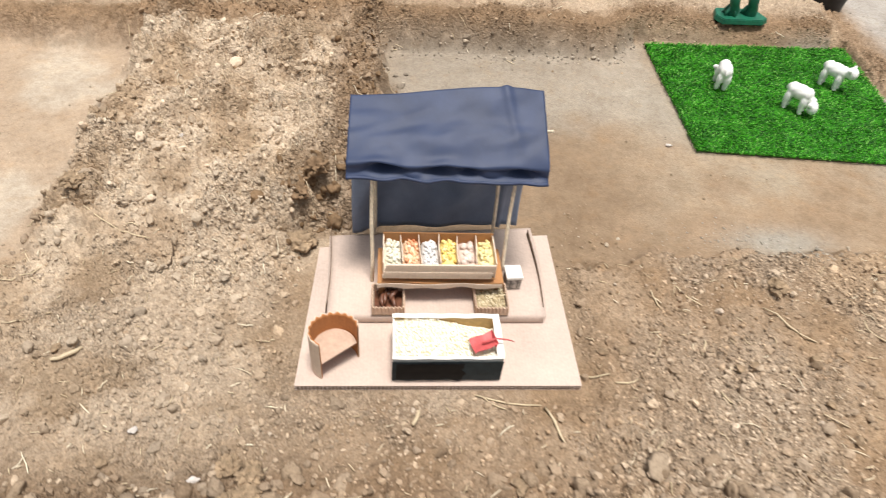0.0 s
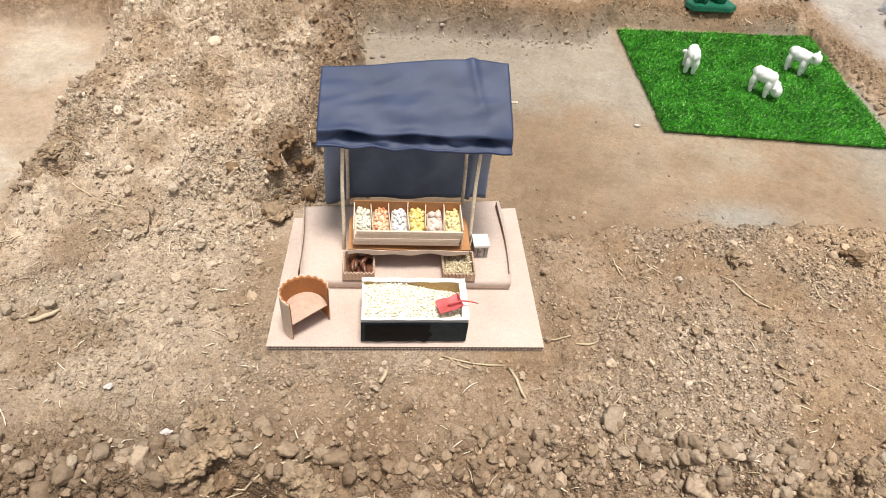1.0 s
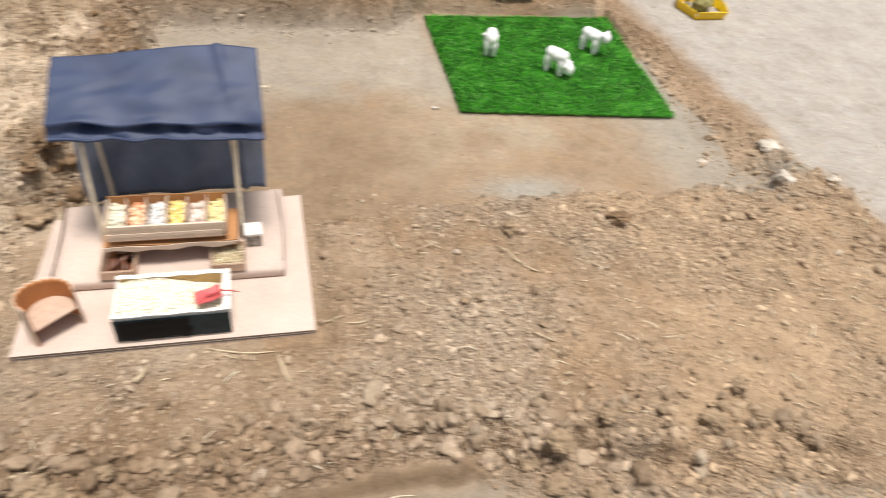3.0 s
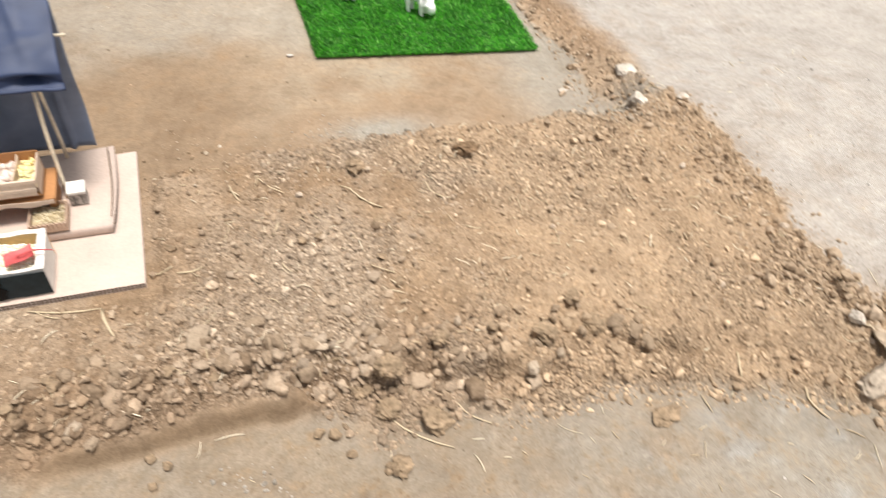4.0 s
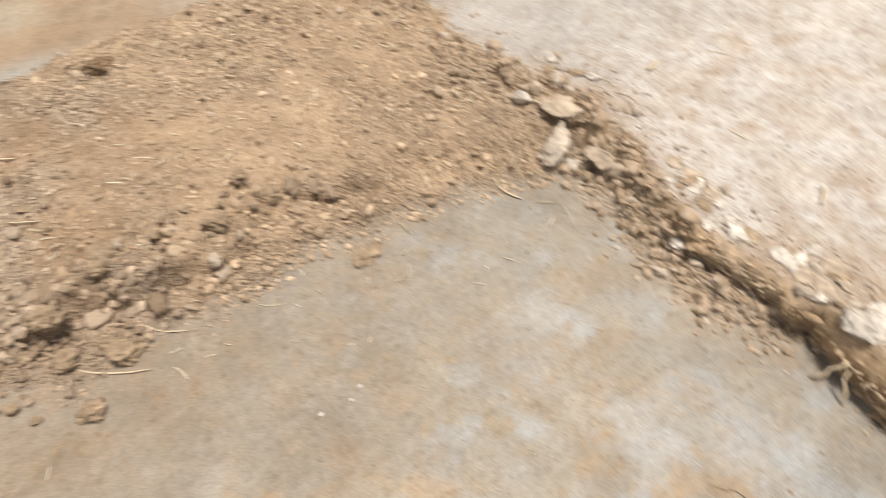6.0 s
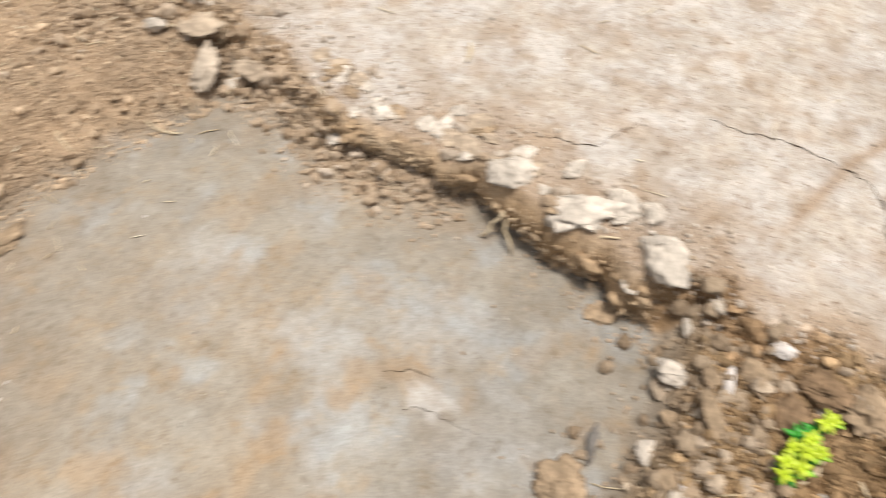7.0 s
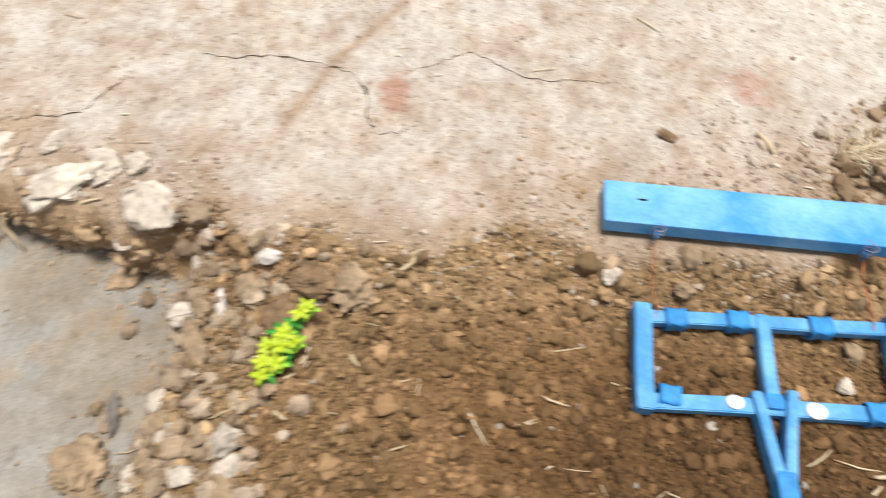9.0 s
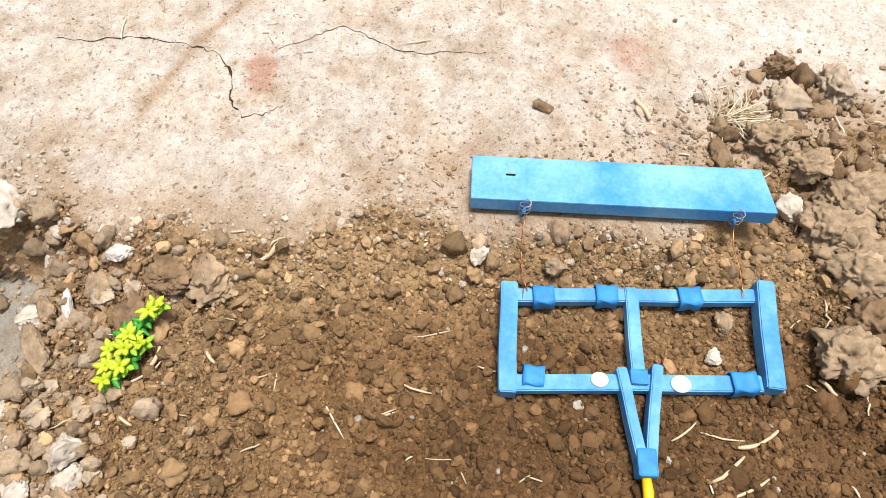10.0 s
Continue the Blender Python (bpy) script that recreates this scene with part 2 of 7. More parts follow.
ROCK_GREY = plain("grey_stone", (0.20, 0.18, 0.16), 0.85, 60, 0.4, 0.4, 0.002, 10, spec=0.25)
ROCK_WHITE = plain("white_stone", (0.66, 0.60, 0.55), 0.85, 50, 0.25, 0.4, 0.002, 12, spec=0.25)
STRAW = grain_mat("dry_straw", [(0.0, (0.45, 0.35, 0.22)), (0.5, (0.63, 0.52, 0.36)), (1.0, (0.78, 0.70, 0.54))], 0.7)
TWIG = plain("twig_bark", (0.12, 0.08, 0.05), 0.9, 120, 0.4, 0.4, 0.001, 20)
CARD = cardboard_mat("kraft_cardboard", (0.565, 0.45, 0.385))
CARD_EDGE = cardboard_mat("cardboard_edge", (0.26, 0.195, 0.145), 0.9)
CARD_DARK = cardboard_mat("orange_brown_cardboard", (0.44, 0.215, 0.09))
CARD_ORANGE = cardboard_mat("orange_cardboard_liner", (0.52, 0.225, 0.085))
CARD_PALE = cardboard_mat("pale_cardboard", (0.72, 0.58, 0.46))
CARD_RIM = cardboard_mat("pale_ragged_cardboard", (0.60, 0.44, 0.33))
WHITE_PAPER = plain("white_paper", (0.80, 0.77, 0.72), 0.8, 90, 0.12, 0.15, 0.0006, 14)
NAVY = cloth_mat("navy_cloth", (0.031, 0.047, 0.102))
SLATE = cloth_mat("slate_cloth", (0.175, 0.215, 0.30))
STICK = plain("pale_wood_stick", (0.84, 0.73, 0.56), 0.6, 120, 0.25, 0.2, 0.0006, 18)
BLACK_PAINT = plain("black_gloss_paint", (0.006, 0.006, 0.007), 0.6, 40, 0.4, 0.3, 0.001, 12, spec=0.15)
TEAL_PAPER = plain("dark_teal_paper", (0.024, 0.036, 0.042), 0.6, 60, 0.3, 0.2, 0.0008, 12, spec=0.2)
RED_PAPER = plain("red_paper", (0.60, 0.11, 0.11), 0.55, 60, 0.25, 0.2, 0.0008, 30)
BLUE_PAINT = worn_paint("blue_wood_paint", (0.050, 0.25, 0.55), (0.16, 0.42, 0.68), (0.15, 0.19, 0.22), 16.0)
BLUE_PLANK = worn_paint("sky_blue_wood_paint", (0.055, 0.28, 0.64), (0.24, 0.51, 0.76), (0.12, 0.22, 0.32), 7.0)
BLUE_TAPE = plain("blue_paper_wrap", (0.035, 0.25, 0.60), 0.55, 60, 0.25, 0.2, 0.0010, 18, spec=0.25)
COPPER = plain("copper_wire", (0.60, 0.22, 0.10), 0.35, 100, 0.2, 0.1, 0.0003, 20, metal=0.8)
GREY_WIRE = plain("grey_wire", (0.30, 0.30, 0.36), 0.35, metal=0.7)
COTTON = plain("white_glue_spot", (0.85, 0.80, 0.82), 0.8, 90, 0.15, 0.4, 0.001, 30)
YELLOW = plain("yellow_plastic", (0.80, 0.52, 0.01), 0.4, 60, 0.12, 0.1, 0.0005, 10)
GREEN_PLASTIC = plain("dark_green_plastic", (0.012, 0.13, 0.075), 0.4, 60, 0.3, 0.15, 0.0008, 16)
BLACK_RUBBER = plain("black_plastic", (0.012, 0.012, 0.014), 0.5, 60, 0.3, 0.15, 0.0008, 16)
BAG = plain("translucent_white_bag", (0.70, 0.74, 0.80), 0.3, 50, 0.2, 0.2, 0.001, 14)
TOY_WHITE = plain("white_toy_plastic", (0.88, 0.88, 0.86), 0.5, 80, 0.08, 0.2, 0.001, 24)
TURF_BASE = plain("turf_backing", (0.02, 0.10, 0.012), 0.9, 120, 0.4, 0.3, 0.002, 12)
BLADE = grain_mat("turf_blades", [(0.0, (0.014, 0.13, 0.003)), (0.55, (0.036, 0.27, 0.005)), (0.86, (0.070, 0.39, 0.012)), (1.0, (0.30, 0.62, 0.14))], 0.6, 0.25)
LEAF = grain_mat("yellow_green_leaf", [(0.0, (0.24, 0.46, 0.015)), (0.3, (0.44, 0.54, 0.03)), (1.0, (0.60, 0.62, 0.05))], 0.45, 0.4)
LEAF_LIME = grain_mat("lime_leaf", [(0.0, (0.22, 0.50, 0.03)), (1.0, (0.48, 0.66, 0.05))], 0.45, 0.4)
LEAF_GREEN = grain_mat("green_leaf", [(0.0, (0.02, 0.20, 0.02)), (1.0, (0.10, 0.45, 0.05))], 0.45, 0.4)
CRACK = plain("crack_shade", (0.06, 0.04, 0.026), 1.0, 200, 0.4, 0.4, 0.002, 40, spec=0.1)


# ---- helpers for geometry ----
def mesh_ob(name, bm, mat, smooth=True):
    me = bpy.data.meshes.new(name)
    bm.to_mesh(me)
    bm.free()
    me.materials.append(mat)
    if smooth:
        me.polygons.foreach_set("use_smooth", [True] * len(me.polygons))
    return new(name, me)


def part(name, bm, mat, parent, label="", smooth=False):
    ob = mesh_ob(name, bm, mat, smooth)
    ob.parent = parent
    return tagged(ob, label)


def thing(name, m, label, category, group="", kind=""):
    e = new(name)
    e.empty_display_size = 0.02
    e.matrix_world = m
    return tagged(e, label, category, group, kind)


def box(x0, y0, z0, x1, y1, z1, bevel=0.0, bm=None, segs=2):
    bm = bm or bmesh.new()
    r = bmesh.ops.create_cube(bm, size=1.0)
    for v in r["verts"]:
        v.co = Vector((x0 + (v.co.x + 0.5) * (x1 - x0), y0 + (v.co.y + 0.5) * (y1 - y0), z0 + (v.co.z + 0.5) * (z1 - z0)))
    if bevel:
        edges = list({e for v in r["verts"] for e in v.link_edges})
        bmesh.ops.bevel(bm, geom=edges, offset=bevel, segments=segs, affect="EDGES", profile=0.6)
    return bm


def tube(points, radii, seg=7, bm=None):
    """A rod through the points, closed at both ends."""
    bm = bm or bmesh.new()
    pts = [Vector(p) for p in points]
    rings = []
    for i, p in enumerate(pts):
        d = (pts[min(i + 1, len(pts) - 1)] - pts[max(i - 1, 0)]).normalized()
        side = d.cross(Vector((0, 0, 1)) if abs(d.z) < 0.9 else Vector((1, 0, 0))).normalized()
        up = side.cross(d)
        r = radii[i] if isinstance(radii, (list, tuple)) else radii
        rings.append([bm.verts.new(p + r * (math.cos(a) * side + math.sin(a) * up)) for a in (2 * math.pi * k / seg for k in range(seg))])
    for a, b in zip(rings, rings[1:]):
        for k in range(seg):
            bm.faces.new((a[k], a[(k + 1) % seg], b[(k + 1) % seg], b[k]))
    bm.faces.new(rings[0][::-1])
    bm.faces.new(rings[-1])
    return bm


def sheet(nu, nv, fn, thick=0.0):
    """A surface fn(u, v) over the unit square, with thickness along its normals."""
    bm = bmesh.new()
    g = [[bm.verts.new(fn(i / nu, j / nv)) for j in range(nv + 1)] for i in range(nu + 1)]
    for i in range(nu):
        for j in range(nv):
            bm.faces.new((g[i][j], g[i + 1][j], g[i + 1][j + 1], g[i][j + 1]))
    if thick:
        bmesh.ops.recalc_face_normals(bm, faces=bm.faces)
        bmesh.ops.solidify(bm, geom=bm.faces[:], thickness=thick)
    return bm


def rock_bm(sx, sy, sz, seed, rough=0.28, sub=3, cuts=6, near=0.55, bite=0.7):
    """A broken lump with facets and pits."""
    bm = bmesh.new()
    bmesh.ops.create_icosphere(bm, subdivisions=sub, radius=1.0)
    o = Vector((seed * 3.7, seed * 1.3, seed * 7.1))
    rng = random.Random(seed)
    planes = [(Vector((rng.uniform(-1, 1), rng.uniform(-1, 1), rng.uniform(-1, 1))).normalized(), rng.uniform(near, near + 0.3)) for _ in range(cuts)]
    for v in bm.verts:
        d = v.co.normalized()
        r = 1 + rough * noise.fractal(d * 1.6 + o, 1.0, 2.0, 5)
        p = d * r
        for n, k in planes:
            over = p.dot(n) - k
            if over > 0:
                p -= n * over * bite
        p += d * (0.13 * noise.noise(d * 4.5 + o) + 0.09 * noise.noise(d * 11 + o) + 0.05 * noise.noise(d * 23 + o))
        v.co = Vector((p.x * sx, p.y * sy, p.z * sz))
    return bm


def tri_mesh(name, verts, tris, mat, smooth=True):
    """A mesh from arrays of corners and triangles."""
    me = bpy.data.meshes.new(name)
    me.vertices.add(len(verts))
    me.vertices.foreach_set("co", np.asarray(verts, dtype=np.float32).ravel())
    n = len(tris)
    me.loops.add(3 * n)
    me.loops.foreach_set("vertex_index", np.asarray(tris, dtype=np.int32).ravel())
    me.polygons.add(n)
    me.polygons.foreach_set("loop_start", np.arange(n, dtype=np.int32) * 3)
    me.polygons.foreach_set("use_smooth", np.broadcast_to(smooth, n))
    me.update(calc_edges=True)
    me.materials.append(mat)
    return new(name, me)


def variants(count, sub, rough, seed):
    """Corner arrays of small lumps that share one set of triangles."""
    out, tris = [], None
    for k in range(count):
        bm = rock_bm(1, 1, 1, seed + k, rough, sub)
        bm.verts.index_update()
        out.append(np.array([v.co[:] for v in bm.verts]))
        if tris is None:
            tris = np.array([[v.index for v in f.verts] for f in bm.faces])
        bm.free()
    return out, tris


def turn_matrices(rng, n, tilt=1.0):
    a, b, c = rng.uniform(0, 2 * np.pi, n), rng.normal(0, 0.5, n) * tilt, rng.normal(0, 0.5, n) * tilt
    ca, sa, cb, sb, cc, sc = np.cos(a), np.sin(a), np.cos(b), np.sin(b), np.cos(c), np.sin(c)
    o, e = np.zeros(n), np.ones(n)
    rz = np.stack([np.stack([ca, -sa, o], -1), np.stack([sa, ca, o], -1), np.stack([o, o, e], -1)], 1)
    rx = np.stack([np.stack([e, o, o], -1), np.stack([o, cb, -sb], -1), np.stack([o, sb, cb], -1)], 1)
    ry = np.stack([np.stack([cc, o, sc], -1), np.stack([o, e, o], -1), np.stack([-sc, o, cc], -1)], 1)
    return rz @ rx @ ry


def scatter(shapes, tris, places, sizes, rng, tilt=1.0):
    """Corners and triangles of lumps set at the places with the sizes (n x 3)."""
    n = len(places)
    rot = turn_matrices(rng, n, tilt)
    pick = rng.integers(0, len(shapes), n)
    base = np.stack(shapes)[pick] * sizes[:, None, :]
    v = np.einsum("nij,nkj->nki", rot, base) + places[:, None, :]
    k = v.shape[1]
    t = tris[None] + (np.arange(n) * k)[:, None, None]
    return v.reshape(-1, 3), t.reshape(-1, 3)


# ---- ground ----
LATTICE = np.random.RandomState(7).rand(512, 512)


def vnoise(x, y, scale, seed=0):
    """Smooth noise from -1 to 1."""
    u, v = x * scale + 37.1 * seed + 1000, y * scale + 91.7 * seed + 1000
    i, j = np.floor(u).astype(int), np.floor(v).astype(int)
    f, g = u - i, v - j
    f, g = f * f * f * (f * (f * 6 - 15) + 10), g * g * g * (g * (g * 6 - 15) + 10)
    a, b = LATTICE[i % 512, j % 512], LATTICE[(i + 1) % 512, j % 512]
    c, d = LATTICE[i % 512, (j + 1) % 512], LATTICE[(i + 1) % 512, (j + 1) % 512]
    beyond = np.maximum(np.abs(x - 0.65) - 2.2, np.abs(y - 0.1) - 2.8)
    calm = 1 - ss(0.0, 1.0, beyond * scale / 6)
    return calm * (2 * ((a * (1 - f) + b * f) * (1 - g) + (c * (1 - f) + d * f) * g) - 1)


def fbm(x, y, scale, octaves=4, seed=0):
    s, a = 0.0, 1.0
    for k in range(octaves):
        s = s + a * vnoise(x, y, scale * 2.03 ** k, seed + k)
        a *= 0.5
    return s / 1.6


def lumps(x, y, scale, seed=0):
    """Rounded lumps of uneven height, from 0 to 1, that lean on one another."""
    u, v = x * scale + 53.3 * seed + 700, y * scale + 17.9 * seed + 700
    i, j = np.floor(u).astype(int), np.floor(v).astype(int)
    out = np.zeros_like(u)
    for di in (-1, 0, 1):
        for dj in (-1, 0, 1):
            a, b = (i + di) % 512, (j + dj) % 512
            px, py, h = i + di + LATTICE[a, b], j + dj + LATTICE[b, (a + 91) % 512], LATTICE[(a + 47) % 512, (b + 13) % 512]
            d2 = (u - px) ** 2 + (v - py) ** 2
            out = np.maximum(out, h * np.sqrt(np.clip(1 - d2 / 0.42, 0, 1)))
    return out


def ss(a, b, x):
    t = np.clip((x - a) / (b - a), 0, 1)
    return t * t * (3 - 2 * t)


LIP_Y = [-2.7, -2.35, -2.2, -2.08, -1.73, -1.56, -1.46, -1.36, -1.22, -1.12, -1.07, -0.92, -0.86, -0.76, -0.68, -0.56, -0.507, -0.46, -0.35, -0.24, -0.143, -0.038, 0.062, 0.197, 0.49, 0.71, 0.94, 1.14, 1.36, 1.7, 1.96, 2.32, 2.5]
LIP_X = [2.27, 2.20, 2.12, 1.98, 1.96, 2.01, 1.94, 1.924, 1.94, 1.935, 1.978, 1.925, 1.972, 1.97, 1.992, 2.028, 1.993, 2.003, 2.0, 2.0, 2.033, 2.09, 2.095, 2.165, 2.07, 2.13, 2.13, 2.14, 2.06, 2.03, 1.99, 1.96, 1.93]
FRONT_X = [-2.0, 0.0, 0.34, 0.58, 0.76, 1.1, 1.4, 1.68, 1.92]
FRONT_Y = [0.46, 0.44, 0.42, 0.43, 0.39, 0.31, 0.30, 0.22, 0.12]


def zones(x, y):
    """How far each kind of earth holds at a place."""
    wob = 0.035 * vnoise(x, y, 8, 3) + 0.02 * vnoise(x, y, 26, 4) + 0.008 * vnoise(x, y, 70, 5)
    lip = np.interp(y, LIP_Y, LIP_X)
    d = y - np.interp(x, FRONT_X, FRONT_Y) + 0.7 * wob * (1 - 0.8 * ss(0.12, 0.25, x) * (1 - ss(0.64, 0.74, x)))
    z = {"d": d, "wob": wob}
    # where the bank is cut clean it stands upright, with a thin crust over it
    z["sheer"] = ss(-1.0, -0.93, y) * (1 - ss(-0.34, -0.12, y))
    z["off"] = x - lip + (0.6 - 0.45 * z["sheer"]) * wob
    z["slope"] = ss(0.3, 0.5, y) * 0.10 * (1 - 0.9 * ss(1.5, 1.7, y)) + 0.055 + 0.10 * (1 - ss(-1.2, -1.02, y))
    z["slope"] = z["slope"] * (1 - z["sheer"]) + 0.016 * z["sheer"]
    z["bank"] = ss(0.0, 1.0, (z["off"] + z["slope"]) / (z["slope"] + 0.03 - 0.024 * z["sheer"]))
    out = np.clip(-(z["off"] + 0.010), 0, 9)
    z["talus"] = ss(-0.60, -0.40, y + 0.05 * vnoise(x, y, 12, 291)) * (1 - ss(0.02, 0.14, y)) * np.exp(-(out / (0.062 + 0.7 * np.abs(wob))) ** 2) * (1 - z["bank"])
    far_side = ss(1.2, 1.7, y)
    z["crust"] = ss(-0.01 + 0.06 * far_side + 0.005 * z["sheer"], 0.035 + 0.2 * far_side - 0.025 * z["sheer"], z["off"])
    z["ridge"] = ss(0.0, 0.05, d)
    z["ledge"] = ss(0.12, 0.25, x) * (1 - ss(0.64, 0.74, x)) * (1 - ss(0.050, 0.060, d))
    z["behind"] = ss(1.22, 1.33, y + wob)
    z["mound"] = ss(-1.02, -0.86, x + wob) * (1 - ss(-0.11, -0.03, x + wob)) * ss(1.15, 1.4, y)
    z["foot"] = 2.41 + 0.15 * ss(0.8, 1.05, x) - 0.06 * (1 - ss(-0.5, -0.1, x))
    z["back"] = ss(0.0, 0.09, y - z["foot"] + 0.5 * wob * (1 - 0.7 * ss(0.8, 1.05, x)))
    z["dug"] = 1 - ss(-1.1, -0.98, y + 0.8 * wob)
    z["pit"] = z["dug"] * (1 - z["bank"])
    return z


# hollows between clods: x, y, half-widths and depth
HOLLOWS = [(-0.857, 1.405, 0.040, 0.012, 0.045), (-0.828, 1.509, 0.03, 0.012, 0.03), (-0.495, 1.933, 0.022, 0.016, 0.03), (-0.429, 1.853, 0.02, 0.016, 0.03), (-0.307, 1.717, 0.03, 0.012, 0.03),
           (-0.223, 1.456, 0.03, 0.02, 0.045), (-0.27, 1.379, 0.03, 0.014, 0.04), (-0.323, 1.318, 0.02, 0.012, 0.03), (-0.328, 0.555, 0.03, 0.022, 0.05), (-0.251, 0.535, 0.05, 0.022, 0.06),
           (-0.721, 0.813, 0.02, 0.012, 0.03), (-0.549, 0.714, 0.014, 0.01, 0.02), (1.827, -1.507, 0.025, 0.008, 0.03), (1.671, -1.515, 0.014, 0.016, 0.035), (1.76, -1.535, 0.04, 0.007, 0.022),
           (1.868, -1.482, 0.012, 0.012, 0.025)]


def level(x, y):
    """Height of the ground."""
    z = zones(x, y)
    top = np.interp(x, [-2.0, -0.8, 0.0, 0.4, 0.96, 1.3, 2.2], [-0.08, -0.105, -0.1, -0.095, -0.062, -0.035, -0.025])
    d = z["d"]
    wide = ss(1.05, 1.3, x)
    step = 0.3 * ss(0.0, 0.05, d) + 0.7 * ss(0.085 - 0.05 * wide, 0.108 + 0.06 * wide, d)
    one_step = ss(0.12, 0.25, x) * (1 - ss(0.64, 0.74, x))
    h = -0.125 + (top + 0.015 * one_step + 0.125) * (step * (1 - one_step) + ss(0.028, 0.052, d) * one_step)
    h = h + 0.025 * np.exp(-((d - 0.17) / 0.06) ** 2) * (1 - ss(0.9, 1.3, x))
    h = h - 0.026 * ss(0.12, 0.5, fbm(x, y, 16, 3, 241)) * np.exp(-((d - 0.12) / 0.08) ** 2) * (1 - 0.5 * ss(0.9, 1.3, x)) * (1 - z["ledge"])
    crevice = np.exp(-((d - 0.10 - 0.02 * vnoise(x, y, 9, 261)) / 0.011) ** 2) * ss(0.95, 1.1, x) * (1 - ss(1.6, 1.75, x)) * ss(-0.5, 0.1, vnoise(x, y, 7, 263))
    h = h - 0.035 * crevice
    h = h * (1 - z["behind"]) + (-0.12) * z["behind"]
    h = h * (1 - z["mound"]) - 0.035 * z["mound"]
    lip = np.interp(x, [-1.2, -0.2, 0.5, 1.0, 1.35, 2.0], [-0.03, 0.005, 0.01, -0.02, -0.06, -0.055])
    h = h * (1 - z["back"]) + (lip * np.exp(-np.clip(y - z["foot"] - 0.1, 0, 9) / 0.4) - 0.03 * (1 - np.exp(-np.clip(y - z["foot"] - 0.1, 0, 9) / 0.4))) * z["back"]
    h = h - 0.065 * np.exp(-(((x + 0.20) / 0.05) ** 2 + ((y - 1.44) / 0.06) ** 2))
    h = h * (1 - z["pit"]) - 0.043 * z["pit"]
    h = h * (1 - z["bank"]) + np.interp(y, [1.2, 1.7, 2.6], [-0.004, -0.080, -0.085]) * z["bank"]
    h = h - 0.004 * np.exp(-((z["off"] + 0.022) / 0.010) ** 2) * z["sheer"] * np.exp(-((y + 0.53) / 0.10) ** 2)
    h = h + z["talus"] * (0.052 + 0.022 * fbm(x, y, 22, 4, 293) + 0.012 * lumps(x, y, 40, 295)) * (1 - z["ridge"])
    for px, py, rx, ry, depth in HOLLOWS:
        h = h - depth * np.exp(-(((x - px + 0.25 * z["wob"]) / rx) ** 2 + ((y - py + 0.25 * z["wob"]) / ry) ** 2))
    smooth_bed = np.clip((1 - z["ridge"]) + z["behind"] * (1 - z["mound"]), 0, 1) * (1 - z["pit"]) * (1 - z["bank"]) * (1 - z["back"])
    amp = 0.0132 * (1 - smooth_bed) * (1 - z["crust"]) + 0.0022 * smooth_bed + 0.0022 * z["crust"]
    amp = amp + 0.0145 * z["mound"] + 0.002 * z["pit"] * (1 - z["crust"])
    amp = amp * (1 - 0.96 * z["ledge"])
    edge = np.exp(-((z["off"] + 0.03) / 0.05) ** 2)
    amp = amp + 0.012 * edge * (1 - 0.7 * ss(0.25, 0.5, y)) * (0.25 + 0.75 * ss(-1.2, -1.0, y)) * (1 - 0.85 * z["sheer"])
    stall = ss(-0.33, -0.27, x) * (1 - ss(0.41, 0.47, x)) * ss(0.77, 0.83, y) * (1 - ss(1.38, 1.44, y))
    tool = ss(1.50, 1.57, x) * (1 - ss(2.12, 2.2, x)) * ss(-2.28, -2.2, y) * (1 - ss(-1.72, -1.66, y))
    amp = amp * (1 - 0.95 * stall) * (1 - 0.6 * tool)
    n = 0.9 * fbm(x, y, 13, 3, 11) + 0.9 * np.abs(fbm(x, y, 30, 3, 21)) + 0.75 * np.abs(vnoise(x, y, 58, 31))
    h = h * (1 - stall) - 0.1006 * stall
    mat = ss(0.96, 0.99, x) * (1 - ss(1.912, 1.925, x)) * ss(1.70, 1.74, y) * (1 - ss(2.575, 2.60, y))
    h, amp = h * (1 - mat) - 0.121 * mat, amp * (1 - mat)
    far = ss(4.0, 12.0, np.hypot(x - 0.5, y))
    heavy = 0.35 + 0.65 * ss(-0.35, 0.35, fbm(x, y, 5, 3, 201))
    n = n + (1.9 * lumps(x, y, 15, 7) * z["mound"] + 1.1 * lumps(x, y, 30, 3) + 1.1 * lumps(x, y, 58, 5) + 0.6 * lumps(x, y, 105, 9) - 0.6) * heavy * ss(0.004, 0.010, amp)
    return h * (1 - far) - 0.01 * far + amp * n + far * 0.05 * fbm(x, y, 0.15, 3, 41)


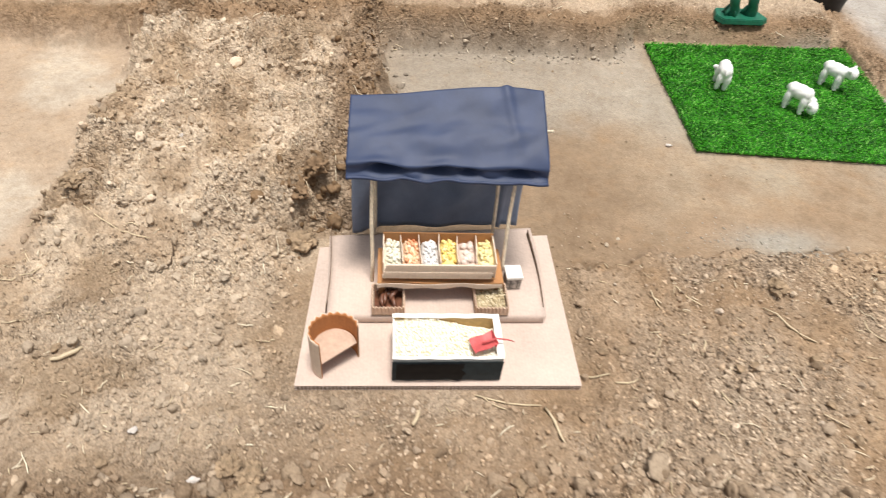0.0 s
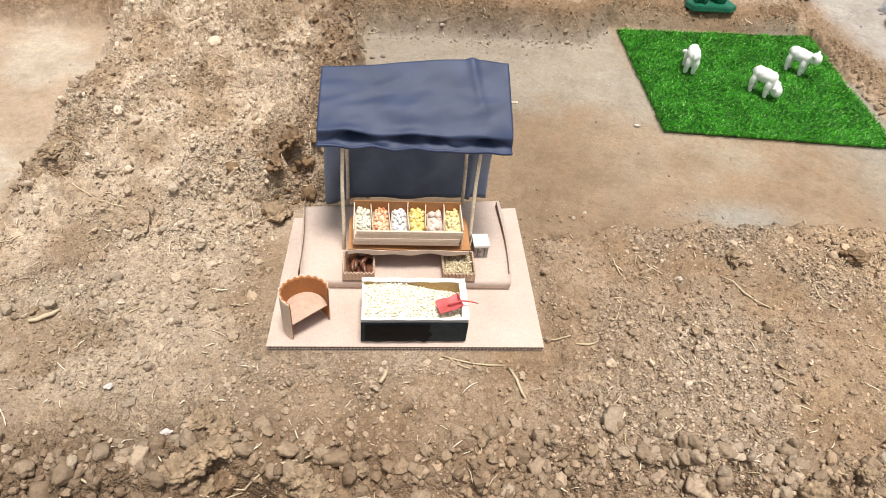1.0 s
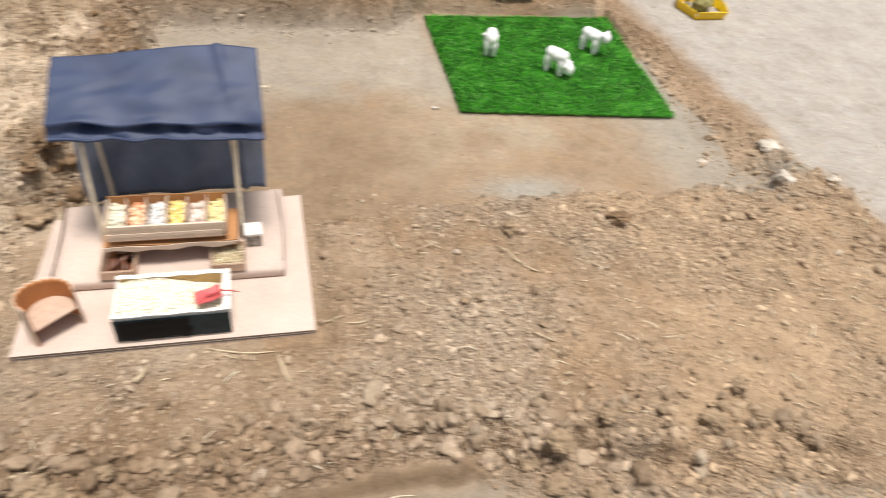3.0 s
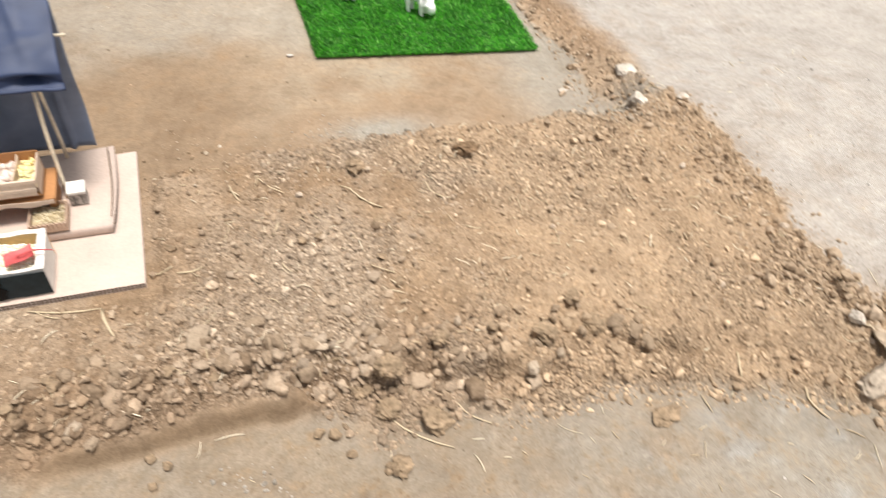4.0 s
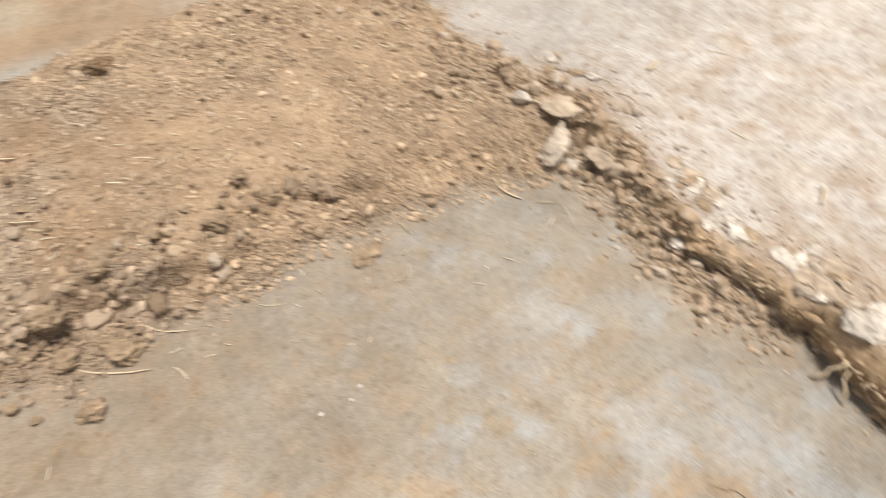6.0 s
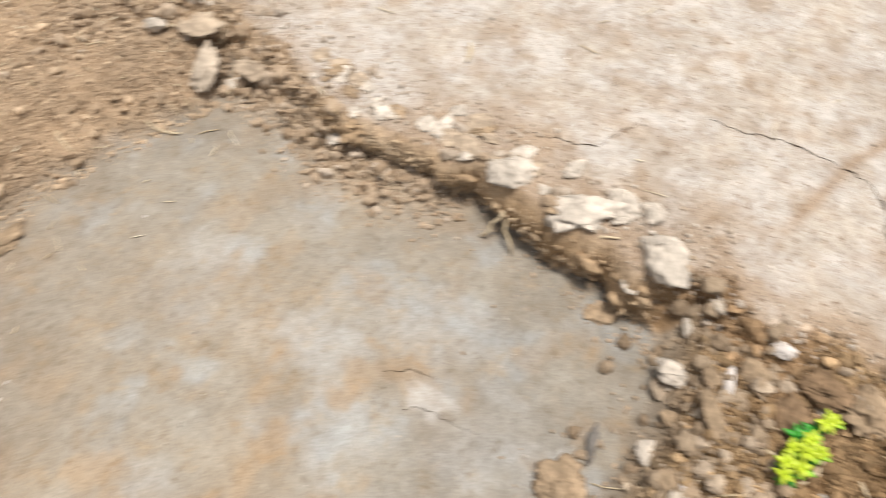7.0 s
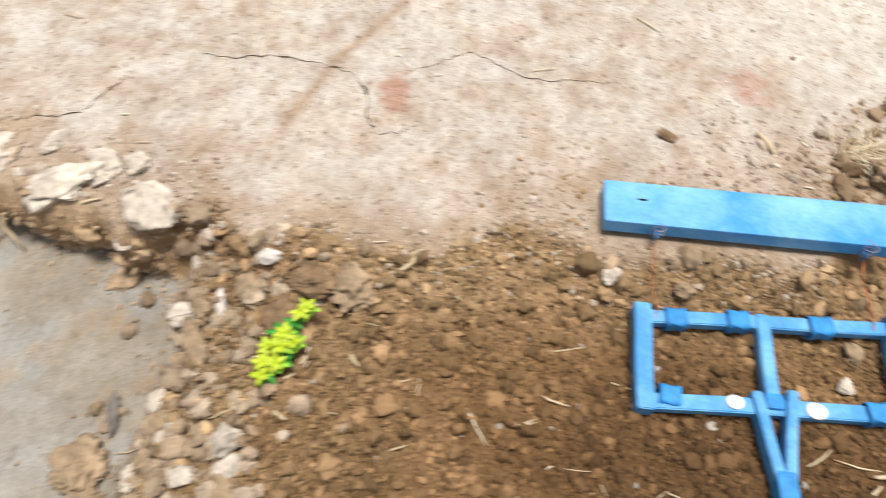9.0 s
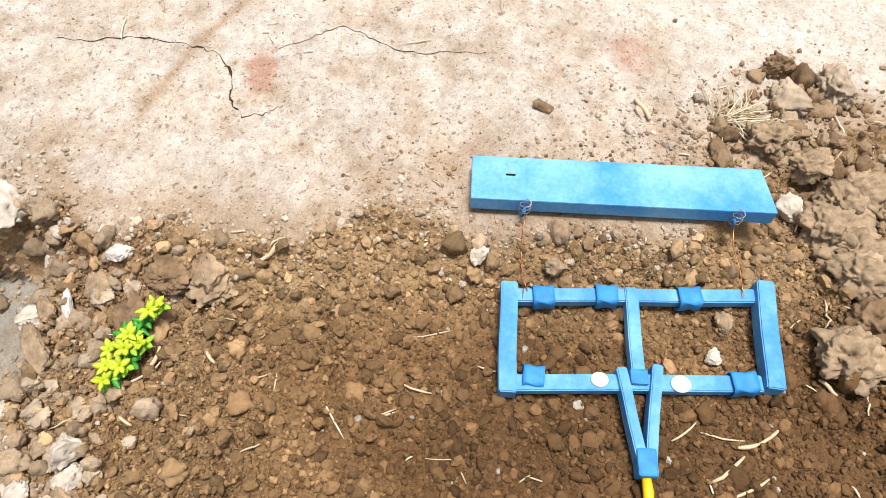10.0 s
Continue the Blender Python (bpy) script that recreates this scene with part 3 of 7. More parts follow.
def earth_colour(x, y):
    """Colour of the bare earth, by its kind, with some ridge shade painted in."""
    z = zones(x, y)
    one = np.ones_like(x)[:, None]

    def col(c):
        return one * np.array(c)

    def blend(a, b, w):
        return a * (1 - w[:, None]) + b * w[:, None]
    patch = ss(-0.7, 0.8, fbm(x, y, 5.5, 5, 51))
    bed = blend(blend(col((0.265, 0.242, 0.207)), col((0.335, 0.325, 0.31)), 0.7 * ss(0.05, 0.6, fbm(x, y, 6, 4, 57))), col((0.235, 0.178, 0.118)), np.clip(0.55 * patch + 0.6 * (1 - ss(0.9, 1.35, x + 0.25 * fbm(x, y, 4, 3, 55))) * (0.4 + 0.6 * ss(-0.2, 0.3, y)), 0, 1) * (1 - 0.5 * ss(1.4, 1.8, x)))
    bed = blend(bed, col((0.30, 0.308, 0.305)), 0.55 * ss(0.15, 0.6, fbm(x, y, 12, 4, 58)) * ss(1.0, 1.4, x))
    bed = blend(bed, col((0.29, 0.212, 0.138)), 0.65 * ss(0.10, 0.5, fbm(x, y, 15, 4, 59)) * (1 - 0.5 * ss(1.5, 1.8, x)))
    bed = blend(bed, col((0.205, 0.172, 0.135)), 0.7 * ss(-0.25, 0.1, y + 0.2 * fbm(x, y, 5, 3, 62)) * (1 - 0.6 * ss(1.4, 1.75, x)))
    bed = bed * (1.10 - 0.20 * ss(1.2, 1.8, x - 0.4 * (y + 0.5)) + 0.12 * ss(1.3, 1.7, x) * ss(-0.85, -0.5, y) * (1 - ss(-0.1, 0.15, y)))[:, None]
    scuff = ss(1.3, 0.6, np.hypot((x - 1.585) / 0.028, (y + 0.69) / 0.04) + 0.6 * fbm(x, y, 45, 3, 60))
    bed = blend(bed, col((0.42, 0.40, 0.375)), 0.7 * scuff)
    ridge = blend(col((0.258, 0.181, 0.115)), col((0.375, 0.30, 0.225)), np.clip(0.6 * ss(-0.4, 0.3, fbm(x, y, 5, 3, 201)) + 0.4 * ss(-0.4, 0.5, fbm(x, y, 9, 4, 61)), 0, 1))
    ridge = blend(ridge, col((0.385, 0.285, 0.19)), 0.72 * ss(0.95, 1.35, x + 0.25 * fbm(x, y, 4, 3, 63)))
    # the crest's browner earth, darkened further for shade in its crevices
    dusky = np.exp(-((z["d"] - 0.11) / 0.09) ** 2) * (1 - 0.7 * ss(0.3, 0.8, x) - 0.2 * ss(1.0, 1.3, x)) + 0.5 * (1 - ss(-0.2, 0.4, x)) * (1 - ss(0.1, 0.35, z["d"]))
    ridge = blend(ridge, col((0.215, 0.15, 0.098)), np.clip(dusky, 0, 0.8))
    # brown strip on the ledge's step face, painted in place of its shadow
    one_strip = np.exp(-((z["d"] - 0.036) / 0.014) ** 2) * ss(0.12, 0.25, x) * (1 - ss(0.64, 0.74, x))
    ridge = blend(ridge, col((0.24, 0.168, 0.105)), one_strip)
    c = blend(bed, ridge, z["ridge"])
    bed2 = blend(col((0.29, 0.21, 0.14)), col((0.335, 0.28, 0.21)), ss(-0.3, 0.7, fbm(x, y, 3.1, 5, 71)) * ss(0.5, 1.0, x))
    bed2 = blend(bed2, col((0.245, 0.178, 0.118)), 0.45 * (1 - ss(0.5, 0.95, x + 0.3 * fbm(x, y, 5, 3, 73))))
    for px, py, rx, ry, k in ((1.431, 1.498, 0.03, 0.02, 0.35), (1.491, 1.582, 0.028, 0.02, 0.35), (1.377, 1.595, 0.03, 0.022, 0.3), (0.72, 1.55, 0.10, 0.06, 0.3)):
        bed2 = blend(bed2, col((0.16, 0.11, 0.07)), k * ss(1.4, 0.5, np.hypot((x - px) / rx, (y - py) / ry) + 0.5 * fbm(x, y, 30, 3, 75)))
    bed2 = blend(bed2, col((0.335, 0.30, 0.25)), 0.8 * ss(1.75, 2.05, y + 0.15 * fbm(x, y, 5, 3, 77)) * (1 - ss(0.95, 1.1, x)))
    grey_spot = np.exp(-(((x - 1.12) / 0.16) ** 2 + ((y - 1.38) / 0.06) ** 2)) + ss(1.5, 1.8, x) * 0.7
    bed2 = blend(bed2, col((0.30, 0.285, 0.25)), np.clip(grey_spot, 0, 0.85))
    left_bed = blend(col((0.36, 0.28, 0.205)), col((0.41, 0.35, 0.28)), ss(-0.1, 0.4, fbm(x, y, 3.5, 3, 81)))
    bed2 = bed2 * (0.86 + 0.08 * ss(0.6, 0.95, x + 0.2 * (y - 1.4)))[:, None]
    bed2 = blend(left_bed, bed2, ss(-0.6, -0.4, x))
    c = blend(c, bed2, z["behind"])
    mound = blend(col((0.345, 0.262, 0.18)), col((0.50, 0.41, 0.312)), ss(-0.45, 0.35, fbm(x, y, 8, 4, 91)))
    c = blend(c, mound, np.clip(z["mound"] + (1 - ss(-0.4, -0.2, x)) * z["ridge"] * (1 - z["behind"]) * 0.8 * ss(0.15, 0.4, z["d"]), 0, 1))
    # foot of the back bank in darker brown, paler further back
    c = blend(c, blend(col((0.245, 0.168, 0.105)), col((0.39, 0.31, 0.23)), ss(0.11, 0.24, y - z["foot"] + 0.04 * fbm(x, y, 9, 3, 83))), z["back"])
    c = c * (1 - 0.15 * (1 - ss(-0.4, 0.05, x)) * (1 - ss(0.95, 1.35, y)) + 0.10 * z["mound"] * ss(1.5, 1.9, y))[:, None]
    # darker brown down the mound's side next to the stall
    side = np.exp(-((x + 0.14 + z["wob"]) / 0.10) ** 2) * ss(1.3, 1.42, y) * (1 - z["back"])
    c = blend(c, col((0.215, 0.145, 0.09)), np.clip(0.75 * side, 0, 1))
    pit = blend(col((0.150, 0.086, 0.040)), col((0.225, 0.138, 0.068)), ss(-0.4, 0.5, fbm(x, y, 6, 4, 101)))
    pit = pit * np.array([[0.93, 0.92, 0.92]])
    pit = blend(pit, col((0.112, 0.063, 0.030)), 0.9 * (1 - ss(-1.95, -1.45, y + 0.3 * (x - 1.7))) * (1 - ss(1.72, 1.9, x)) * ss(-0.6, 0.2, fbm(x, y, 7, 4, 105)))
    pit = blend(pit, col((0.305, 0.212, 0.12)), np.clip(ss(-1.62, -1.12, y + 0.5 * (x - 1.75)) * (0.5 + 0.5 * ss(-0.5, 0.3, fbm(x, y, 8, 4, 103))) + 0.6 * ss(1.78, 1.95, x), 0, 0.85))
    c = blend(c, pit, z["dug"])
    bank = blend(col((0.455, 0.408, 0.355)), col((0.50, 0.465, 0.428)), ss(-0.3, 0.3, fbm(x, y, 17, 5, 111)))
    bank = blend(bank, col((0.41, 0.345, 0.285)), 0.40 * ss(0.12, 0.34, fbm(x, y, 26, 4, 113)))
    brown = ss(0.0, 0.7, fbm(x, y, 16, 5, 121)) * 0.5 + 0.95 * np.exp(-np.clip(z["off"] + 0.09 * fbm(x, y, 11, 4, 123), 0, 9) / (0.075 - 0.05 * z["sheer"]))
    brown = brown * (1 - 0.6 * ss(0.0, 0.3, y))
    flank = ss(-1.05, -0.9, y) * (1 - ss(-0.45, -0.3, y)) * (1 - ss(0.08, 0.22, z["off"] + 0.10 * fbm(x, y, 12, 4, 125)))
    brown = np.clip(brown + 0.75 * flank, 0, 1)
    bank = blend(bank, col((0.37, 0.348, 0.32)), 0.75 * ss(0.0, 0.45, y))
    bank = blend(bank, col((0.34, 0.256, 0.182)), np.clip(brown, 0, 0.85))
    bank = blend(bank, col((0.56, 0.53, 0.49)), 0.7 * ss(2.26, 2.40, x - 0.35 * (y + 2.35)) * (1 - ss(-2.15, -1.8, y)) * (1 - ss(2.6, 3.3, x)) * ss(-3.4, -2.7, y))
    gritty = np.exp(-(((x - 2.16) / 0.10) ** 2 + ((y + 2.12) / 0.16) ** 2)) + 0.6 * np.exp(-(((x - 2.09) / 0.07) ** 2 + ((y + 1.75) / 0.22) ** 2))
    bank = blend(bank, col((0.33, 0.235, 0.155)), 0.75 * np.clip(gritty + 0.5 * gritty * fbm(x, y, 22, 4, 127), 0, 1))
    # the trace of a wheel, and two reddish smears
    ty = np.interp(x, [2.08, 2.18, 2.36, 2.58, 2.74], [-1.11, -1.14, -1.2, -1.33, -1.5])
    trace = np.exp(-((y - ty) / 0.014) ** 2) * ss(2.08, 2.2, x) * (1 - ss(2.8, 3.0, x))
    bank = blend(bank, col((0.33, 0.24, 0.165)), 0.8 * trace)
    for px, py, rx, ry, k in ((2.285, -1.328, 0.055, 0.028, 0.55), (2.385, -1.99, 0.030, 0.040, 0.45), (2.340, -2.01, 0.02, 0.035, 0.4)):
        w = ss(1.3, 0.7, np.hypot((x - px) / rx, (y - py) / ry) + 0.55 * fbm(x, y, 40, 4, 131))
        bank = blend(bank, col((0.40, 0.19, 0.13)), k * w)
    cut = ss(0.02, 0.2, z["bank"]) * (1 - ss(0.35, 0.55, y) * (1 - ss(1.3, 1.5, y))) * (1 - z["dug"])
    face = blend(col((0.35, 0.245, 0.145)), col((0.49, 0.365, 0.24)), ss(-0.3, 0.4, fbm(x, y, 14, 4, 141)))
    c = blend(c, blend(face, col((0.37, 0.28, 0.195)), ss(0.0, 0.4, y)), cut)
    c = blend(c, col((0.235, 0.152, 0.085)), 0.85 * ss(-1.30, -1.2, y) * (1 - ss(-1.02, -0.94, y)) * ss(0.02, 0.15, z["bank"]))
    c = blend(c, blend(col((0.34, 0.25, 0.16)), col((0.47, 0.375, 0.27)), ss(-0.3, 0.4, fbm(x, y, 14, 4, 297))), np.clip(1.6 * z["talus"], 0, 0.95))
    # the cut beside the turf bed blends to a darker brown
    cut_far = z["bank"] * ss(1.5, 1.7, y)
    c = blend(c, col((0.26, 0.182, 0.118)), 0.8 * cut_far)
    c = blend(c, bank * 0.89, z["crust"])
    beds = np.clip((1 - ss(0.0, 0.03, z["d"])) + z["behind"] * (1 - z["mound"]), 0, 1) * (1 - z["pit"]) * (1 - z["bank"]) * (1 - z["back"]) * (1 - np.clip(1.6 * z["talus"], 0, 1))
    loose = (1 - (0.9 - 0.14 * z["behind"]) * beds) * (1 - 0.75 * z["crust"]) * (1 - 0.75 * z["ledge"]) * (0.68 + 0.32 * ss(-0.4, 0.3, fbm(x, y, 5, 3, 201))) * (1 - 0.55 * ss(0.1, 0.4, y - z["foot"]))
    return c, loose, z["crust"] * (1 - 0.6 * ss(0.2, 0.6, y)), beds * (1 - 0.55 * z["behind"])


def graded(lo, hi, step, reach):
    """Even steps between lo and hi, then ever wider ones out to the reach."""
    a = list(np.arange(lo, hi, step))
    s, right, left = step, [a[-1]], [a[0]]
    while right[-1] < reach:
        s *= 1.35
        right.append(right[-1] + s)
        left.append(left[-1] - s)
    return np.array(left[:0:-1] + a + right[1:])


def colour_layer(ob, rgb, alpha, name="earth"):
    a = ob.data.color_attributes.new(name, "FLOAT_COLOR", "POINT")
    rgba = np.ones((len(rgb), 4), dtype=np.float32)
    rgba[:, :3], rgba[:, 3] = rgb, alpha
    a.data.foreach_set("color", rgba.ravel())


CUT_FACE = []


def build_ground():
    gx, gy = graded(-1.45, 2.75, 0.0066, 400), graded(-2.6, 2.85, 0.0066, 400)
    gx = np.concatenate([gx[gx < 1.90], np.arange(1.90, 2.12, 0.0033), gx[gx >= 2.12]])
    nx, ny = len(gx), len(gy)
    x, y = (a.ravel() for a in np.meshgrid(gx, gy, indexing="ij"))
    z = level(x, y)
    i, j = (a.ravel() for a in np.meshgrid(np.arange(nx - 1), np.arange(ny - 1), indexing="ij"))
    q = i * ny + j
    tris = np.concatenate([np.stack([q, q + ny, q + ny + 1], -1), np.stack([q, q + ny + 1, q + 1], -1)])
    k = zones(x, y)
    under = 0.013 * k["sheer"] * (1 - ss(0.12, 0.60, k["bank"])) * ss(-0.09, -0.016, k["off"]) * (0.9 * ss(0.1, 0.8, vnoise(x, y, 11, 271)) + 1.3 * np.exp(-((y + 0.53) / 0.10) ** 2))
    lumpy = k["sheer"] * 4 * k["bank"] * (1 - k["bank"])
    under = under - 0.020 * lumpy * (0.2 + np.abs(fbm(y * 1.0, z * 2.2, 16, 4, 273)) + 0.5 * lumps(y, 1.3 * z, 32, 275) + 0.55 * lumps(y, 1.3 * z, 70, 277) + 0.6 * np.abs(vnoise(y, 2 * z, 95, 279)) + 0.3 * vnoise(y, 2 * z, 170, 283))
    face = (k["sheer"] > 0.3) & (k["bank"] > 0.04) & (k["bank"] < 0.72) & (y < 0.0)
    CUT_FACE.append(np.stack([x + under, y, z], -1)[face])
    ob = tri_mesh("ground", np.stack([x + under, y, z], -1), tris, SOIL)
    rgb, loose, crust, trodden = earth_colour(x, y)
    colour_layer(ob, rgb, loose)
    colour_layer(ob, np.repeat(crust[:, None], 3, axis=1), 1.0, "crust")
    colour_layer(ob, np.repeat(trodden[:, None], 3, axis=1), 1.0, "trodden")
    return tagged(ob, "dry bare earth with sunken beds, ridges and a trodden bank", "ground", kind="structure")


build_ground()


def at_ground(x, y, lift=0.0):
    return (x, y, float(level(np.array([x]), np.array([y]))[0]) + lift)


# ---- the cardboard stall ----
def flute(x0, x1, y0, y1, z, amp, pitch=0.0085, lean=0.0):
    """The wavy core of corrugated board, its waves seen along the front edge."""
    n = int((x1 - x0) / pitch * 6)
    return sheet(n, 1, lambda u, v: Vector((x0 + lean * v * (1 - u) + u * (x1 - x0), y0 - 0.0046 * u * (1 - v) + v * (y1 - y0), z + amp * math.sin(u * n / 6 * 2 * math.pi))), 0.0006)


def skew_sheet(corners, z0, z1, bevel=0.001):
    """A flat slab over four plan corners, given round."""
    bm = bmesh.new()
    lo = [bm.verts.new((x, y, z0)) for x, y in corners]
    hi = [bm.verts.new((x, y, z1)) for x, y in corners]
    bm.faces.new(lo[::-1])
    bm.faces.new(hi)
    for k in range(4):
        bm.faces.new((lo[k], lo[(k + 1) % 4], hi[(k + 1) % 4], hi[k]))
    if bevel:
        bmesh.ops.bevel(bm, geom=bm.edges[:], offset=bevel, segments=2, affect="EDGES")
    return bm


def base_board():
    t = thing("cardboard_sheet", pose(0, 0, -0.0996), "large double-layer corrugated cardboard sheet lying on bare earth", "cardboard sheet")
    c = [(-0.253, 0.871), (0.397, 0.866), (0.398, 1.36), (-0.228, 1.30)]
    for k, z in enumerate((0.0, 0.0076, 0.0152)):
        part("liner", skew_sheet(c, z, z + 0.0012, 0.0), CARD, t)
    for z in (0.0044, 0.0120):
        part("flute", flute(-0.251, 0.395, 0.8708, 1.29, z, 0.0027, lean=0.028), CARD_EDGE, t, "wavy corrugated core", True)
    return t


# dark brown that stands for the shaded gap beside the platform
FLAP_EDGE = cardboard_mat("gap_shade_edge", (0.17, 0.12, 0.085), 0.9)


def tier():
    """The raised sheet: its front edge is bent down round a fold."""
    t = thing("cardboard_platform", pose(0, 0, -0.083), "raised cardboard platform with a folded-down front edge", "platform")

    def top(u, v):
        x = -0.19 + (0.525 + 0.01 * math.sin(v * 3)) * u - 0.012 * v + 0.022 * u * v
        w = v * 1.12
        if w < 0.07:
            y, z = 1.046, 0.004 + w / 0.07 * 0.016
        elif w < 0.12:
            a = (w - 0.07) / 0.05 * math.pi / 2
            y, z = 1.046 + 0.008 * (1 - math.cos(a)), 0.020 + 0.008 * math.sin(a)
        else:
            y, z = 1.054 + (w - 0.12) * (0.262 + 0.045 * u), 0.028 + 0.002 * math.sin(u * 5) * (w - 0.12)
        return Vector((x, y, z))
    part("cover", sheet(24, 40, top, 0.003), CARD, t, "kraft cover sheet bent round the fold", True)
    part("core", box(-0.176, 1.058, 0.0, 0.326, 1.30, 0.0235, 0.001), CARD_EDGE, t)
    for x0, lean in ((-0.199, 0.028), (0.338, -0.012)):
        part("side_flap", sheet(2, 14, lambda u, v: Vector((x0 + lean * 0.1 * u + 0.004 * math.sin(v * 4), 1.075 + v * 0.26, 0.001 + u * (0.031 + 0.012 * v))), 0.002), FLAP_EDGE, t, "torn cardboard side edge, darkened for the shaded gap")
    return t


def canopy_stall():
    """Four sticks that carry a navy cloth, which also hangs down as the back."""
    t = thing("market_stall", pose(0, 0, -0.0525), "miniature market stall of thin sticks under a navy cloth canopy", "stall")
    z0 = 0.0525

    def roof(u, v):
        # v runs from the front hem, up over a slack fold, to the back edge
        x = -0.145 + 0.455 * u - 0.006 * v * (u - 0.5) * 2
        zb = 0.352 + 0.034 * ss(0.0, 0.8, u) - 0.006 * ss(0.85, 1.0, u)
        zl, yl = 0.283 - 0.006 * u + 0.009 * noise.noise(Vector((u * 5, 1, 0))), 1.196
        fold = 0.04 + sum(k * math.exp(-((u - c) / s) ** 2) for c, s, k in ((0.19, 0.075, 1.9), (0.46, 0.07, 1.2), (0.60, 0.05, 0.9), (0.86, 0.07, 1.4)))
        if v < 0.2:
            w = 1 - v / 0.2
            y = yl + 0.021 * fold * math.sin(math.pi * min(1.0, w * 1.05)) - 0.010 * w * w + 0.009 * noise.noise(Vector((u * 9, w * 2.2, 5))) * w
            z = zl + (0.252 - 0.006 * u - zl) * w ** (0.7 + 0.25 * fold) + 0.007 * noise.noise(Vector((u * 11, w * 2, 8))) * math.sin(math.pi * w)
        else:
            k = (v - 0.2) / 0.8
            y = yl + (1.360 - yl) * k
            z = zl + (zb - zl) * k ** 0.9 - 0.005 * math.sin(math.pi * u) * math.sin(math.pi * k)
            z += (1 - k ** 3) * (0.0075 * noise.noise(Vector((u * 3.2 + k * 1.6, k * 3.4 - u * 1.2, 2.0))) + 0.0026 * noise.noise(Vector((u * 8.0 - k * 3, k * 6.0, 7.0)))) + 0.0008 * noise.noise(Vector((u * 6, k * 9 - u * 3, 5.0)))
            z += 0.0030 * math.exp(-((k - 0.42 + 0.2 * u - 0.05 * math.sin(u * 6)) / 0.16) ** 2) - 0.0022 * math.exp(-((k - 0.20 + 0.2 * u - 0.05 * math.sin(u * 6)) / 0.12) ** 2)
            z += 0.006 * math.exp(-((u - 0.80 - 0.07 * (1 - k)) / 0.025) ** 2) * k
            z += 0.005 * math.exp(-(k / 0.10) ** 2) * (0.4 + 0.6 * min(1.5, fold))
        return Vector((x, y, z + z0))

    def hem(u, v):
        # the narrow roll along the lower edge
        a = v * 2 * math.pi
        r = 0.0042 + 0.0008 * noise.noise(Vector((u * 14, 0, 1)))
        p = roof(u, 0.0)
        return Vector((p.x, p.y - r * math.cos(a), p.z + r * math.sin(a)))

    def wall(u, v):
        x = -0.142 + 0.448 * u + 0.006 * v * (0.5 - u)
        y = 1.352 + 0.012 * u - 0.03 * (1 - v) * math.exp(-((u - 0.03) / 0.09) ** 2)
        y += 0.010 * math.sin(u * 22 - 9.0 * v) * (0.3 + 0.7 * math.sin(math.pi * v)) + 0.024 * math.sin(9 * (u * 1.1 - v * 0.7)) * (0.15 + v) * (1 - 0.5 * v)
        y -= 0.016 * math.exp(-((u - 0.13) / 0.012) ** 2) * (1 - v) + 0.016 * math.exp(-((u - 0.88) / 0.012) ** 2) * (1 - v)
        z = 0.003 + v * (0.385 + 0.032 * ss(0.0, 0.8, u) - 0.006 * ss(0.85, 1.0, u))
        return Vector((x, y, z))
    part("canopy", sheet(90, 60, roof, 0.0012), NAVY, t, "navy cloth canopy with creases", True)
    part("hem", sheet(90, 10, hem, 0.0010), NAVY, t, "rolled dark hem", True)
    part("back_cloth", sheet(70, 24, wall, 0.0012), SLATE, t, "slate cloth back with folds", True)
    for foot, head in (((-0.087, 1.156), (-0.088, 1.212, 0.250)), ((0.237, 1.166), (0.240, 1.212, 0.244)), ((-0.083, 1.325), (-0.080, 1.318, 0.315)), ((0.234, 1.325), (0.222, 1.325, 0.335))):
        a, b = Vector((*foot, 0.0)), Vector((head[0], head[1], head[2] + z0))
        pts = [a.lerp(b, k / 6) + Vector((0.0012 * math.sin(k * 1.3), 0.001 * math.cos(k), 0)) for k in range(7)]
        part("post", tube(pts, [0.0050, 0.0048, 0.0046, 0.0047, 0.0045, 0.0044, 0.0042], 8), STICK, t, "", True)
    bar = [(-0.13, 1.290, 0.298 + z0), (0.0, 1.290, 0.304 + z0), (0.326, 1.290, 0.318 + z0)]
    part("crossbar", tube(bar, 0.0035, 7), STICK, t, "thin stick whose ends show past the cloth", True)
    return t


